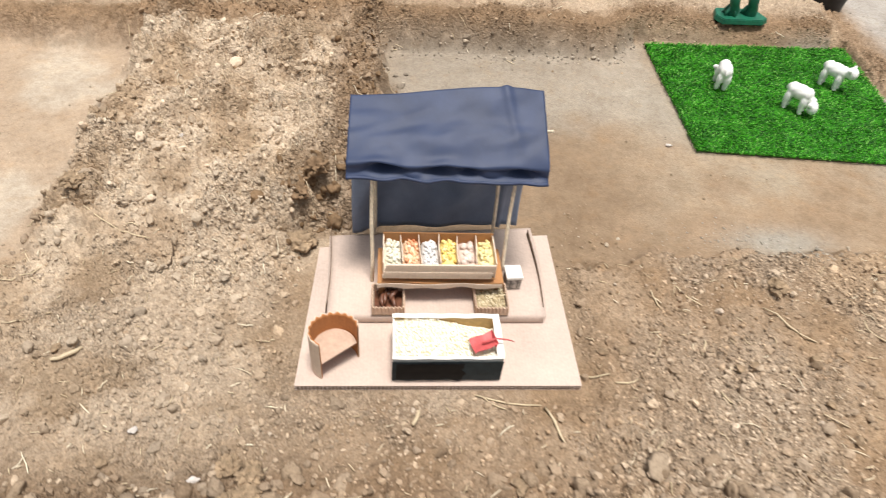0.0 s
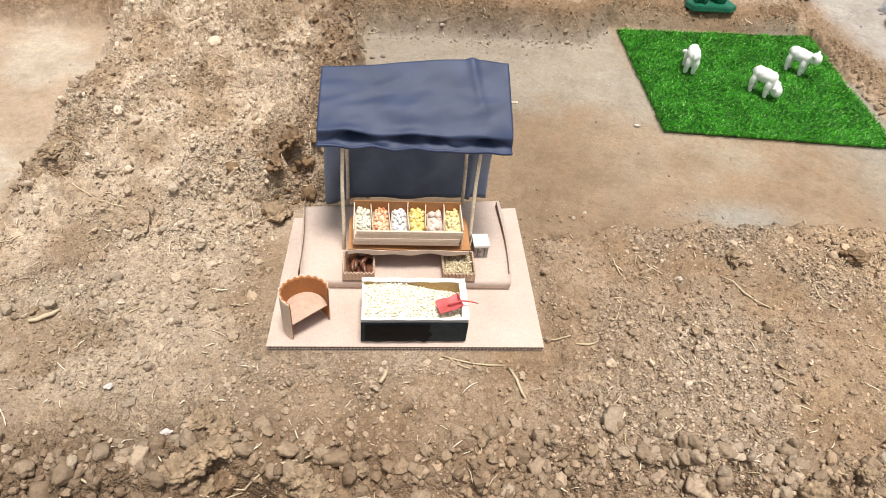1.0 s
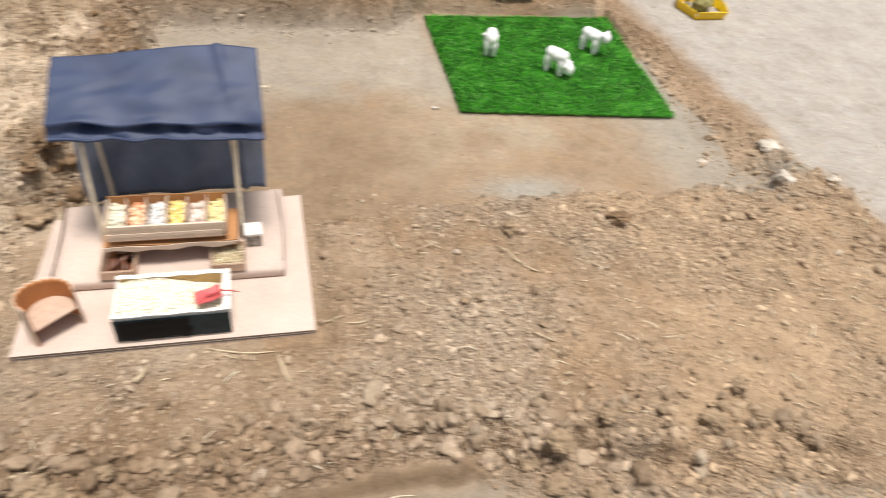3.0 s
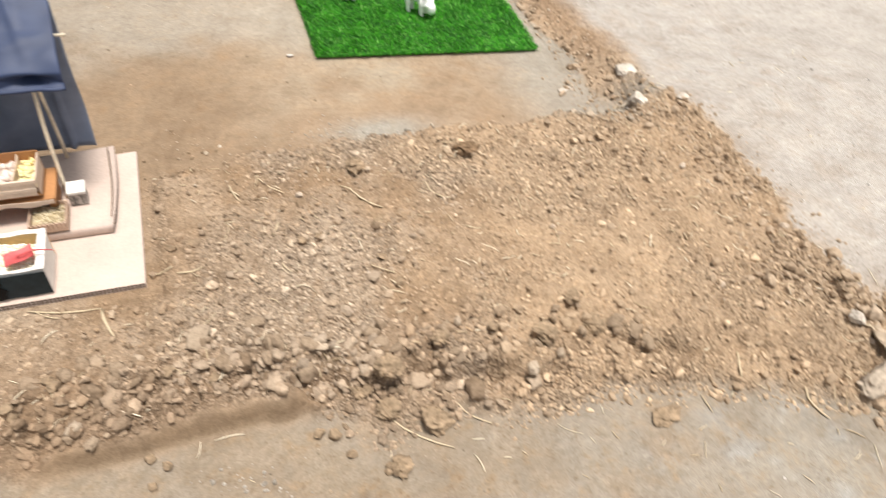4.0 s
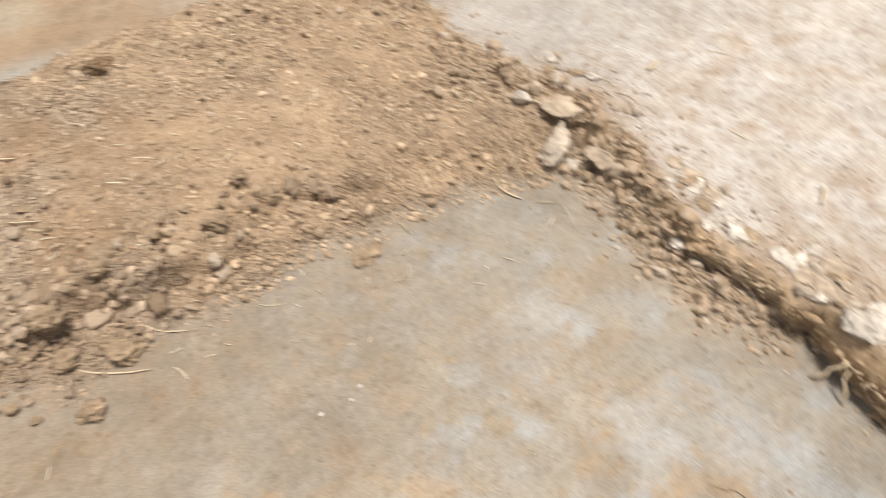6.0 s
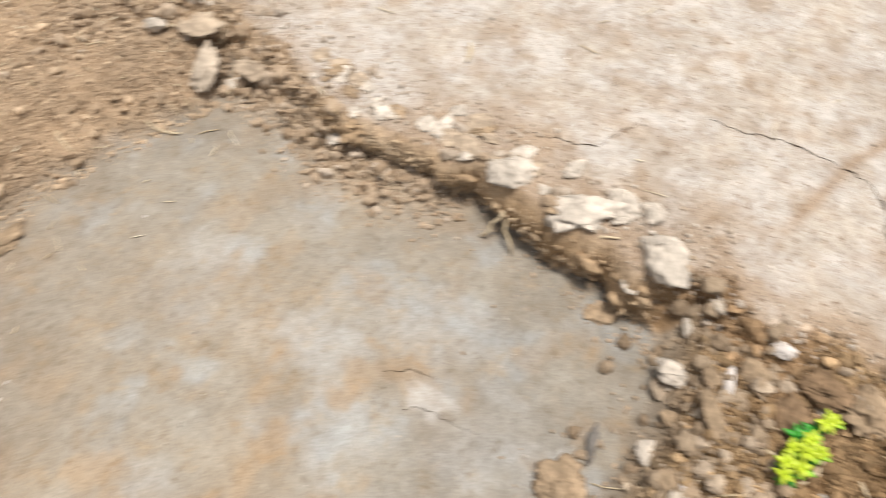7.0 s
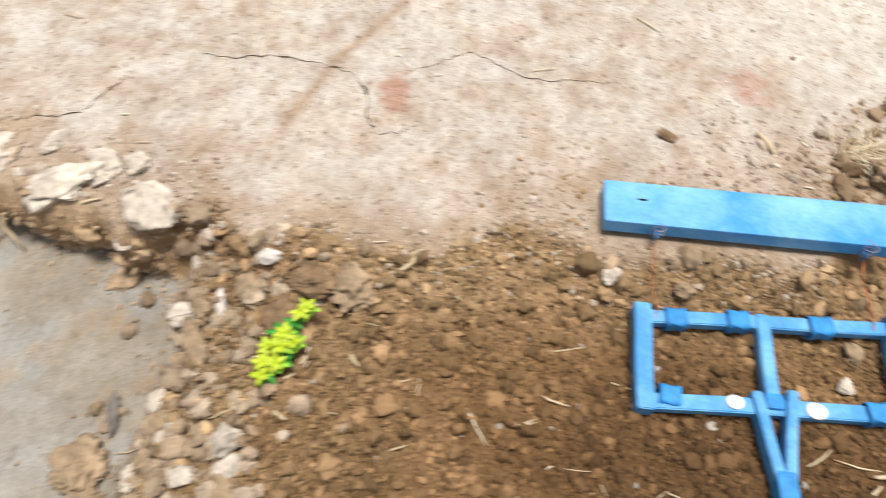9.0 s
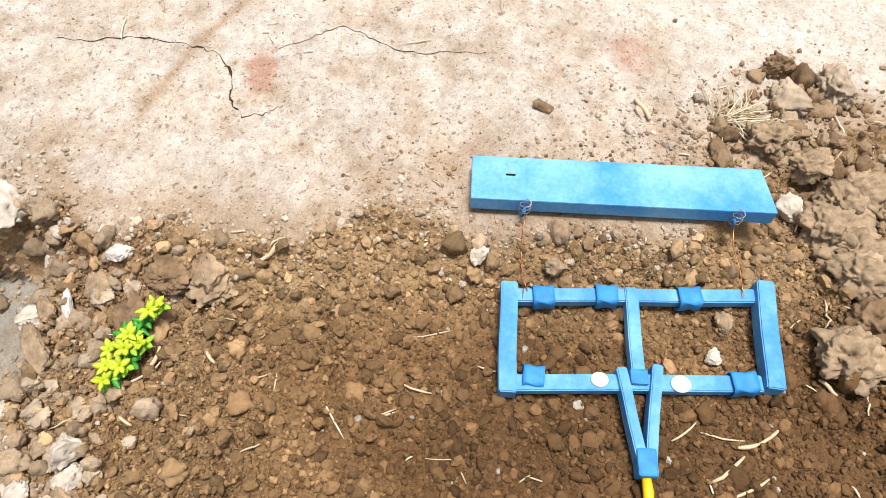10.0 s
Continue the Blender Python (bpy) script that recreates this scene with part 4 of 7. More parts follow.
def ragged_box(name, x0, y0, x1, y1, z, h, wall_mat, floor_mat, label, category, wave=0.003, wall=0.003):
    """A small box cut from corrugated board: four walls with wavy rims and a floor."""
    t = thing(name, pose(0, 0, z), label, category)
    part("floor_panel", box(x0, y0, 0.0, x1, y1, 0.002), floor_mat, t)

    def side(ax, ay, bx, by, nx, ny):
        n = max(10, int(math.hypot(bx - ax, by - ay) / 0.0025))
        bm = bmesh.new()
        rows = []
        for k in range(n + 1):
            f = k / n
            s = math.sin(f * math.hypot(bx - ax, by - ay) / 0.009 * 2 * math.pi)
            x, y = ax + (bx - ax) * f, ay + (by - ay) * f
            rows.append([bm.verts.new(p) for p in ((x, y, 0.0022), (x + nx * wall, y + ny * wall, 0.0022), (x + nx * wall + nx * wave * 0.4 * s, y + ny * wall + ny * wave * 0.4 * s, h + 0.2 * wave * s), (x + nx * wave * 0.4 * s, y + ny * wave * 0.4 * s, h + 0.35 * wave * s))])
        for a, b in zip(rows, rows[1:]):
            for k in range(4):
                bm.faces.new((a[k], a[(k + 1) % 4], b[(k + 1) % 4], b[k]))
        bm.faces.new(rows[0][::-1])
        bm.faces.new(rows[-1])
        bmesh.ops.recalc_face_normals(bm, faces=bm.faces[:])
        return bm
    part("wall", side(x0, y0, x1, y0, 0, 1), wall_mat, t)
    part("wall", side(x0, y1, x1, y1, 0, -1), wall_mat, t)
    part("wall", side(x0, y0 + wall, x0, y1 - wall, 1, 0), wall_mat, t)
    part("wall", side(x1, y0 + wall, x1, y1 - wall, -1, 0), wall_mat, t)
    return t


PEA, PEA_T = variants(6, 1, 0.10, 300)
PUFF, PUFF_T = variants(8, 1, 0.5, 330)
SEED, SEED_T = variants(5, 1, 0.05, 360)


def heap(name, x0, y0, x1, y1, z, h, count, size, mat, label, category, shapes=PEA, tris=PEA_T, seed=1, long=1.0, top=None, fill=0.84):
    """A heap of loose pieces that fills a box; one mesh, as nobody could count it."""
    rng = np.random.default_rng(seed)
    x, y = rng.uniform(x0 + size, x1 - size, count), rng.uniform(y0 + size, y1 - size, count)
    u, v = (x - x0) / (x1 - x0), (y - y0) / (y1 - y0)
    dome = 1 - 0.55 * (np.abs(2 * u - 1) ** 3) * 0.5 - 0.55 * (np.abs(2 * v - 1) ** 3) * 0.5
    lift = h * dome if top is None else top(u, v)
    places = np.stack([x, y, z + lift * rng.uniform(0.75, 1.0, count)], -1)
    s = size * rng.uniform(0.75, 1.2, (count, 1)) * np.array([[long, 1.0, 1.0 if long == 1.0 else 0.8]])
    a, b = scatter(shapes, tris, places, s, rng, 2.0)
    nu = 14
    g = np.linspace(0, 1, nu)
    gu, gv = (k.ravel() for k in np.meshgrid(g, g, indexing="ij"))
    gd = 1 - 0.55 * (np.abs(2 * gu - 1) ** 3) * 0.5 - 0.55 * (np.abs(2 * gv - 1) ** 3) * 0.5
    gl = (h * gd if top is None else top(gu, gv)) * fill
    gp = np.stack([x0 + gu * (x1 - x0), y0 + gv * (y1 - y0), z + gl], -1)
    i, j = (k.ravel() for k in np.meshgrid(np.arange(nu - 1), np.arange(nu - 1), indexing="ij"))
    q = i * nu + j
    gt = np.concatenate([np.stack([q, q + nu, q + nu + 1], -1), np.stack([q, q + nu + 1, q + 1], -1)])
    ob = tri_mesh(name, np.concatenate([a, gp]), np.concatenate([b, gt + len(a)]), mat)
    return tagged(ob, label, category, kind="stuff")


def display_counter():
    t = thing("counter_table", pose(0, 0, -0.0525), "low cardboard counter with a reddish-brown torn front edge", "counter")
    bm = sheet(30, 6, lambda u, v: Vector((-0.073 + 0.302 * u, 1.090 + 0.116 * v + (0.002 * math.sin(u * 12) + 0.003 * u) * (1 - v), 0.066 + 0.002 * math.sin(u * 7))), 0.012)
    part("tabletop", bm, CARD_DARK, t, "orange-brown cardboard top with a frayed front")
    part("front_strip", sheet(40, 4, lambda u, v: Vector((-0.074 + 0.300 * u, 1.0875 + 0.002 * math.sin(u * 12) + 0.003 * u, 0.052 + 0.014 * v + 0.003 * math.sin(u * 21) * (1 - v))), 0.0015), CARD_PALE, t, "pale torn paper strip")
    for x in (-0.070, 0.208):
        part("leg_panel", box(x, 1.11, 0.0, x + 0.014, 1.20, 0.0535, 0.0008), CARD_DARK, t)
    return t


def display_box():
    x0, x1, y0, y1 = -0.061, 0.206, 1.093, 1.192
    t = thing("display_box", pose(0, 0, 0.0260), "shallow cardboard display box with six compartments of beads", "display box")
    part("floor_panel", box(x0, y0, 0.0, x1, y1, 0.003), CARD_DARK, t)
    part("back_panel", box(x0, y1 - 0.003, 0.0032, x1, y1, 0.058, 0.0006), CARD_DARK, t, "orange-brown back panel")
    for k in range(4):
        part("front_slat", box(x0 - 0.001 + 0.003 * k, y0 - 0.002 - 0.0012 * (k % 2), 0.0032 + 0.0118 * k, x1 - 0.002 - 0.004 * (3 - k) * 0.5, y0 + 0.002, 0.0144 + 0.0118 * k, 0.0012), CARD_PALE, t, "pale stacked cardboard strip")
    part("end_panel", box(x0, y0 + 0.0022, 0.0032, x0 + 0.003, y1 - 0.0032, 0.053, 0.0006), CARD_PALE, t)
    part("end_panel", box(x1 - 0.003, y0 + 0.0022, 0.0032, x1, y1 - 0.0032, 0.053, 0.0006), CARD_PALE, t)
    for k in range(1, 6):
        x = x0 + (x1 - x0) * k / 6
        bm = sheet(1, 8, lambda u, v: Vector((x + 0.0025 * math.sin(v * 3 + k), y0 + 0.003 + v * (y1 - y0 - 0.007), 0.0032 + u * (0.051 + 0.004 * math.sin(k * 2.1 + v * 2)))), 0.0022)
        part("divider", bm, CARD_PALE, t)
    return x0, x1, y0, y1


def compartment_fill():
    x0, x1, y0, y1 = display_box()
    w = (x1 - x0) / 6
    cream = [(0.0, (0.72, 0.68, 0.52)), (0.6, (0.84, 0.81, 0.70)), (1.0, (0.60, 0.62, 0.42))]
    orange = [(0.0, (0.72, 0.26, 0.12)), (0.5, (0.82, 0.46, 0.26)), (1.0, (0.88, 0.74, 0.55))]
    white = [(0.0, (0.72, 0.70, 0.68)), (1.0, (0.85, 0.84, 0.82))]
    yellow = [(0.0, (0.78, 0.56, 0.14)), (0.6, (0.86, 0.72, 0.30)), (1.0, (0.90, 0.82, 0.52))]
    pinkish = [(0.0, (0.66, 0.50, 0.42)), (1.0, (0.80, 0.70, 0.62))]
    gold = [(0.0, (0.82, 0.66, 0.28)), (1.0, (0.90, 0.82, 0.50))]
    for k, (name, stops, size, count, words, shape) in enumerate((
            ("chickpea_heap", cream, 0.0052, 70, "heap of pale greenish-cream chickpeas", 0),
            ("lentil_heap", orange, 0.0048, 75, "heap of orange-red beads", 0),
            ("rice_puff_heap", white, 0.0050, 80, "heap of white puffs", 1),
            ("corn_heap", yellow, 0.0056, 60, "heap of golden-yellow kernels", 0),
            ("peanut_heap", pinkish, 0.0095, 16, "a few large pinkish-white nuts", 0),
            ("yellow_pea_heap", gold, 0.0050, 75, "heap of light yellow kernels", 0))):
        a = x0 + w * k + 0.003
        heap(name, a, y0 + 0.004, a + w - 0.005, y1 - 0.004, 0.0285, 0.047 if k != 4 else 0.040, count, size, grain_mat(name, stops), words + " in a cardboard compartment", "dried food", PUFF if shape else PEA, PUFF_T if shape else PEA_T, 40 + k)


def small_boxes():
    ragged_box("spice_box", -0.086, 1.046, -0.008, 1.122, -0.0525, 0.028, CARD_RIM, CARD_EDGE, "small ragged corrugated box with dark brown contents", "small box", 0.005)
    rng = random.Random(5)
    for k in range(7):
        a = rng.uniform(0.6, 2.2)
        x, y = -0.047 + rng.uniform(-0.014, 0.016), 1.085 + rng.uniform(-0.014, 0.014)
        d = Vector((math.cos(a), math.sin(a), 0.25)) * 0.019
        c = Vector((x, y, -0.0400 + 0.0022 * k))
        pts = [c + d * s + Vector((0.002 * math.sin(s * 3 + k), 0, 0)) for s in (-1, -0.5, 0, 0.5, 1)]
        tagged(mesh_ob("dried_pod", tube(pts, [0.002, 0.0052, 0.006, 0.005, 0.0018], 8), PODS), "glossy dark brown dried pod in a small box", "dried pod", "pods in the spice box")
    tagged(tri_mesh("box_lining", *quad_patch(-0.0795, 1.0515, -0.0135, 1.1205, -0.0475), PODS), "dark brown spice dust at the bottom of a box", "spice", kind="stuff")
    ragged_box("grain_box", 0.162, 1.046, 0.243, 1.126, -0.0525, 0.028, CARD_RIM, CARD_EDGE, "small ragged corrugated box full of unhusked grain", "small box", 0.005)
    husk = grain_mat("husked_grain", [(0.0, (0.28, 0.21, 0.11)), (0.4, (0.54, 0.44, 0.27)), (1.0, (0.80, 0.71, 0.52))])
    heap("grain_heap", 0.168, 1.052, 0.237, 1.122, -0.0495, 0.023, 260, 0.0024, husk, "greenish-tan unhusked rice grains filling a small box", "grain", SEED, SEED_T, 71, 3.6)


def quad_patch(x0, y0, x1, y1, z, n=8):
    g = np.linspace(0, 1, n)
    u, v = (k.ravel() for k in np.meshgrid(g, g, indexing="ij"))
    p = np.stack([x0 + u * (x1 - x0), y0 + v * (y1 - y0), z + 0.0025 * vnoise(u * 5, v * 5, 1.0, 3)], -1)
    i, j = (k.ravel() for k in np.meshgrid(np.arange(n - 1), np.arange(n - 1), indexing="ij"))
    q = i * n + j
    return p, np.concatenate([np.stack([q, q + n, q + n + 1], -1), np.stack([q, q + n + 1, q + 1], -1)])


PODS = plain("brown_pod", (0.17, 0.07, 0.04), 0.35, 80, 0.4, 0.3, 0.001, 30)


def white_cube():
    t = thing("weighing_box", pose(0.265, 1.152, -0.0525, 0, 0, 3), "small white-topped box, its patterned front greyed for shade, on the platform", "small box")
    # the body's grey includes the shade on the box's front
    part("body", box(-0.019, -0.020, 0.0, 0.019, 0.020, 0.036, 0.0015), plain("shaded_grey_card", (0.42, 0.38, 0.34), 0.7, 120, 0.5, 0.2, 0.001, 60), t)
    part("lid", box(-0.021, -0.023, 0.0362, 0.021, 0.022, 0.044, 0.0015), WHITE_PAPER, t, "white paper lid")
    for k in (-1, 1):
        part("stripe", box(0.009 * k - 0.002, -0.0212, 0.004, 0.009 * k + 0.002, -0.0204, 0.032), ROCK_GREY, t, "dark stripe")


def popcorn_tray():
    x0, x1, y0, y1, h = -0.037, 0.207, 0.884, 1.004, 0.082
    t = thing("popcorn_tray", pose(0, 0, -0.083), "deep cardboard tray with a black-painted front, full of puffed corn", "tray")
    part("floor_panel", box(x0, y0, 0.0, x1, y1, 0.003), CARD, t)
    w = 0.0045
    part("front_panel", box(x0, y0, 0.0032, x1, y0 + w, h, 0.001), WHITE_PAPER, t)
    part("back_panel", box(x0, y1 - w, 0.0032, x1, y1, h + 0.004, 0.001), plain("ochre_card", (0.70, 0.48, 0.23), 0.7, 90, 0.2), t, "ochre inner back panel")
    part("end_panel", box(x0, y0 + w, 0.0032, x0 + w, y1 - w, h, 0.001), WHITE_PAPER, t)
    part("end_panel", box(x1 - w, y0 + w, 0.0032, x1, y1 - w, h, 0.001), WHITE_PAPER, t)
    # paper rims folded over the edges
    part("rim", sheet(40, 3, lambda u, v: Vector((x0 - 0.001 + u * (x1 - x0 + 0.002), y1 - w - 0.006 + v * (w + 0.008), h + 0.0055 + 0.0012 * math.sin(u * 25))), 0.0012), WHITE_PAPER, t, "white paper rim")
    part("rim", sheet(40, 3, lambda u, v: Vector((x0 - 0.001 + u * (x1 - x0 + 0.002), y0 - 0.0015 + v * (w + 0.003), h + 0.0018 + 0.0012 * math.sin(u * 19 + 2))), 0.0012), WHITE_PAPER, t, "white paper rim")
    part("rim", sheet(3, 16, lambda u, v: Vector((x1 - w - 0.010 + u * (w + 0.012), y0 + 0.004 + v * (y1 - y0 - 0.008), h + 0.004 + 0.001 * math.sin(v * 11))), 0.0012), WHITE_PAPER, t, "white paper rim")
    part("black_face", sheet(60, 8, lambda u, v: Vector((x0 + 0.008 + u * 0.150 + 0.016 * noise.noise(Vector((v * 4, 2, 0))) * u, y0 - 0.0060 + 0.0006 * noise.noise(Vector((u * 5, v * 3, 1))), 0.012 + 0.010 * noise.noise(Vector((u * 6, 7, 0))) * (1 - v) + v * (h - 0.022) + 0.004 * noise.noise(Vector((u * 9, 3, 0))) * v)), 0.0008), BLACK_PAINT, t, "patchy glossy black paint")
    part("teal_face", sheet(50, 6, lambda u, v: Vector((x0 - 0.001 + u * 0.245, y0 - 0.0036 - 0.0004 * math.sin(u * 9), 0.006 + 0.003 * noise.noise(Vector((u * 9, 1, 0))) * (1 - v) + v * (h - 0.011))), 0.0010), TEAL_PAPER, t, "dark teal paper")
    corn = grain_mat("puffed_corn", [(0.0, (0.88, 0.76, 0.45)), (0.25, (0.91, 0.86, 0.68)), (1.0, (0.93, 0.91, 0.83))], 0.75, 0.2)

    def top(u, v):
        return 0.076 + 0.010 * np.sin(np.pi * np.clip(u * 0.9 + 0.1, 0, 1)) - 0.034 * ss(0.72, 1.0, v) * ss(0.25, 0.9, u) - 0.004 * ss(0.6, 1.0, u)
    heap("puffed_corn", x0 + w, y0 + w, x1 - w, y1 - w, -0.083, 0.08, 3200, 0.0029, corn, "pale yellow puffed corn heaped in a cardboard tray", "puffed corn", PUFF, PUFF_T, 81, 1.0, top, 0.92)
    s = thing("scoop", pose(0.166, 0.912, 0.007, -6, 4, 14) @ Matrix.Scale(0.86, 4), "small red folded-paper scoop with a thin handle on puffed corn", "scoop")
    part("blade", sheet(10, 8, lambda u, v: Vector((-0.036 + 0.066 * u, -0.024 + 0.050 * v + 0.010 * u, 0.004 + 0.010 * abs(2 * v - 1) ** 1.6 * (0.3 + 0.7 * u) + 0.002 * math.sin(u * 8))), 0.0014), RED_PAPER, s, "creased red paper blade")
    part("back_flap", sheet(6, 4, lambda u, v: Vector((0.026 + 0.004 * u, -0.014 + 0.048 * v, 0.004 + 0.016 * u)), 0.0014), RED_PAPER, s)
    part("handle", tube([(-0.008, 0.002, 0.012), (0.03, 0.002, 0.020), (0.056, -0.005, 0.018), (0.074, -0.012, 0.014)], [0.003, 0.0026, 0.002, 0.0012], 7), RED_PAPER, s, "", True)


def half_bin():
    """A tall half-round cardboard wall with a flat panel across it."""
    cx, cy, r = -0.165, 0.934, 0.054
    t = thing("curved_seat", pose(cx, cy, -0.083), "half-round bent cardboard wall with a flat brown panel across it", "cardboard seat")
    a0, a1 = radians(238), radians(14)

    def wall(u, v):
        a = a0 + (a1 - a0) * u
        k = r + 0.002 * math.sin(u * 9)
        rim = 0.0016 * math.sin(u * 24 * math.pi) * v ** 8
        return Vector((k * math.cos(a) + rim * math.cos(a), k * math.sin(a) + rim * math.sin(a), v * (0.122 + 0.006 * math.sin(u * 5 + 1)) + rim))
    part("outer_wall", sheet(150, 14, wall, 0.0012), CARD_PALE, t, "pale kraft outer liner", True)

    def inner(u, v):
        p = wall(u, v)
        k = 1 - 0.0030 / r
        return Vector((p.x * k, p.y * k, max(0.001, p.z - 0.001)))
    part("inner_wall", sheet(150, 14, inner, 0.0012), CARD_ORANGE, t, "orange-brown wavy inner face", True)

    def seat(u, v):
        a = a0 + (a1 - a0) * u
        e = Vector((0.049 * math.cos(a), 0.049 * math.sin(a), 0))
        p0, p1 = Vector((math.cos(a0), math.sin(a0), 0)) * 0.049, Vector((math.cos(a1), math.sin(a1), 0)) * 0.049
        q = p0.lerp(p1, u).lerp(e, v)
        return Vector((q.x, q.y, 0.052 + 0.006 * u + 0.006 * v * math.sin(math.pi * u)))
    part("seat", sheet(30, 8, seat, 0.003), plain("brown_card", (0.52, 0.37, 0.28), 0.75, 90, 0.15), t, "flat brown cardboard panel")


base_board()
tier()
canopy_stall()
display_counter()
compartment_fill()
small_boxes()
white_cube()
popcorn_tray()
half_bin()


# ---- turf mat with toy lambs ----
TURF = [(1.003, 1.812), (1.862, 1.752), (1.915, 2.575), (1.02, 2.55)]


def turf_point(u, v):
    a, b, c, d = (np.array(p) for p in TURF)
    u, v = np.asarray(u)[..., None], np.asarray(v)[..., None]
    return (a * (1 - u) + b * u) * (1 - v) + (d * (1 - u) + c * u) * v


def turf_mat():
    t = thing("turf_mat", Matrix.Identity(4), "rectangular mat of bright green artificial grass on bare earth", "artificial grass")

    def surface(u, v):
        x, y = turf_point(0.006 + 0.988 * u, 0.006 + 0.988 * v)
        return Vector((x, y, max(level(np.array([x]), np.array([y]))[0], -0.119) + 0.006 + 0.002 * math.sin(u * 14) * math.sin(v * 9)))
    part("backing", sheet(36, 36, surface, 0.004), TURF_BASE, t, "dark green backing", True)
    rng = np.random.default_rng(11)
    n = 42000
    u, v = rng.uniform(-0.003, 1.003, n), rng.uniform(-0.003, 1.003, n)
    p = turf_point(u, v)
    z = np.maximum(level(p[:, 0], p[:, 1]), -0.119) + 0.006 + 0.002 * np.sin(u * 14) * np.sin(v * 9)
    root = np.stack([p[:, 0], p[:, 1], z], -1)
    lean = vnoise(p[:, 0], p[:, 1], 22, 5) * 0.9 + rng.normal(0, 1.1, n) - 0.9
    reach = rng.uniform(0.006, 0.014, n)
    away = np.stack([np.cos(lean), np.sin(lean), np.zeros(n)], -1) * reach[:, None]
    side = np.stack([-np.sin(lean), np.cos(lean), np.zeros(n)], -1) * 0.0014
    hgt = rng.uniform(0.008, 0.016, n)
    up = np.stack([np.zeros(n), np.zeros(n), hgt], -1)
    vs = np.stack([root - side, root + side, root + away * 0.45 + up * 0.75 + side * 0.9, root + away * 0.45 + up * 0.75 - side * 0.9, root + away + up * 0.9], 1).reshape(-1, 3)
    k = (np.arange(n) * 5)[:, None]
    tris = np.concatenate([k + np.array([[0, 1, 2]]), k + np.array([[0, 2, 3]]), k + np.array([[3, 2, 4]])])
    b = tri_mesh("pile", vs, tris, BLADE)
    b.parent = t
    tagged(b, "short glossy green plastic blades", kind="stuff")


def blob(bm, centre, size, turn=(0, 0, 0), sub=3):
    m = Matrix.LocRotScale(Vector(centre), Euler([radians(a) for a in turn]), Vector(size))
    bmesh.ops.create_icosphere(bm, subdivisions=sub, radius=1.0, matrix=m)


def lamb(x, y, heading, head_low, label, scale=1.0):
    """A plain toy lamb, all one mesh; it faces +x before it is turned."""
    bm = bmesh.new()
    blob(bm, (0, 0, 0.066), (0.042, 0.023, 0.025))
    blob(bm, (0.030, 0, 0.066), (0.022, 0.020, 0.024))
    blob(bm, (-0.030, 0, 0.068), (0.020, 0.021, 0.023))
    for sx in (-0.034, 0.030):
        for sy in (-0.013, 0.013):
            blob(bm, (sx, sy, 0.042), (0.0135, 0.0115, 0.026))
            blob(bm, (sx + 0.002, sy, 0.022), (0.0105, 0.0092, 0.022))
            blob(bm, (sx + 0.005, sy, 0.006), (0.009, 0.007, 0.006))
    nz = -0.032 if head_low else 0.010
    blob(bm, (0.050, 0, 0.068 + nz * 0.5), (0.020, 0.013, 0.016), (0, 35 if head_low else -20, 0))
    blob(bm, (0.066, 0, 0.066 + nz), (0.025, 0.020, 0.021), (0, 45 if head_low else 15, 0))
    blob(bm, (0.078, 0, 0.058 + nz), (0.012, 0.011, 0.011))
    for sy in (-1, 1):
        blob(bm, (0.060, 0.020 * sy, 0.078 + nz), (0.007, 0.012, 0.009), (20 * sy, 0, 20 * sy))
    blob(bm, (-0.049, 0.002, 0.074), (0.006, 0.005, 0.016), (0, 30, 0))
    for v in bm.verts:
        v.co.x *= 0.80
        v.co += v.normal * 0.0012 * noise.noise(v.co * 160)
    ob = mesh_ob("toy_lamb", bm, TOY_WHITE)
    ob.matrix_world = pose(x, y, max(at_ground(x, y)[2], -0.119) + 0.013, 0, 0, heading) @ Matrix.Scale(scale, 4)
    r = ob.modifiers.new("join", "REMESH")
    r.mode, r.voxel_size, r.use_smooth_shade = "VOXEL", 0.0022, True
    s = ob.modifiers.new("soften", "SMOOTH")
    s.factor, s.iterations = 0.5, 6
    return tagged(ob, label, "toy lamb", "toy lambs on the turf")


turf_mat()
lamb(1.228, 2.225, 75, True, "small white plastic toy lamb grazing on green turf", 1.12)
lamb(1.462, 2.080, -46, True, "small white plastic toy lamb with lowered head, on green turf", 1.15)
lamb(1.690, 2.255, -50, False, "small white plastic toy lamb with raised head, on green turf", 1.12)


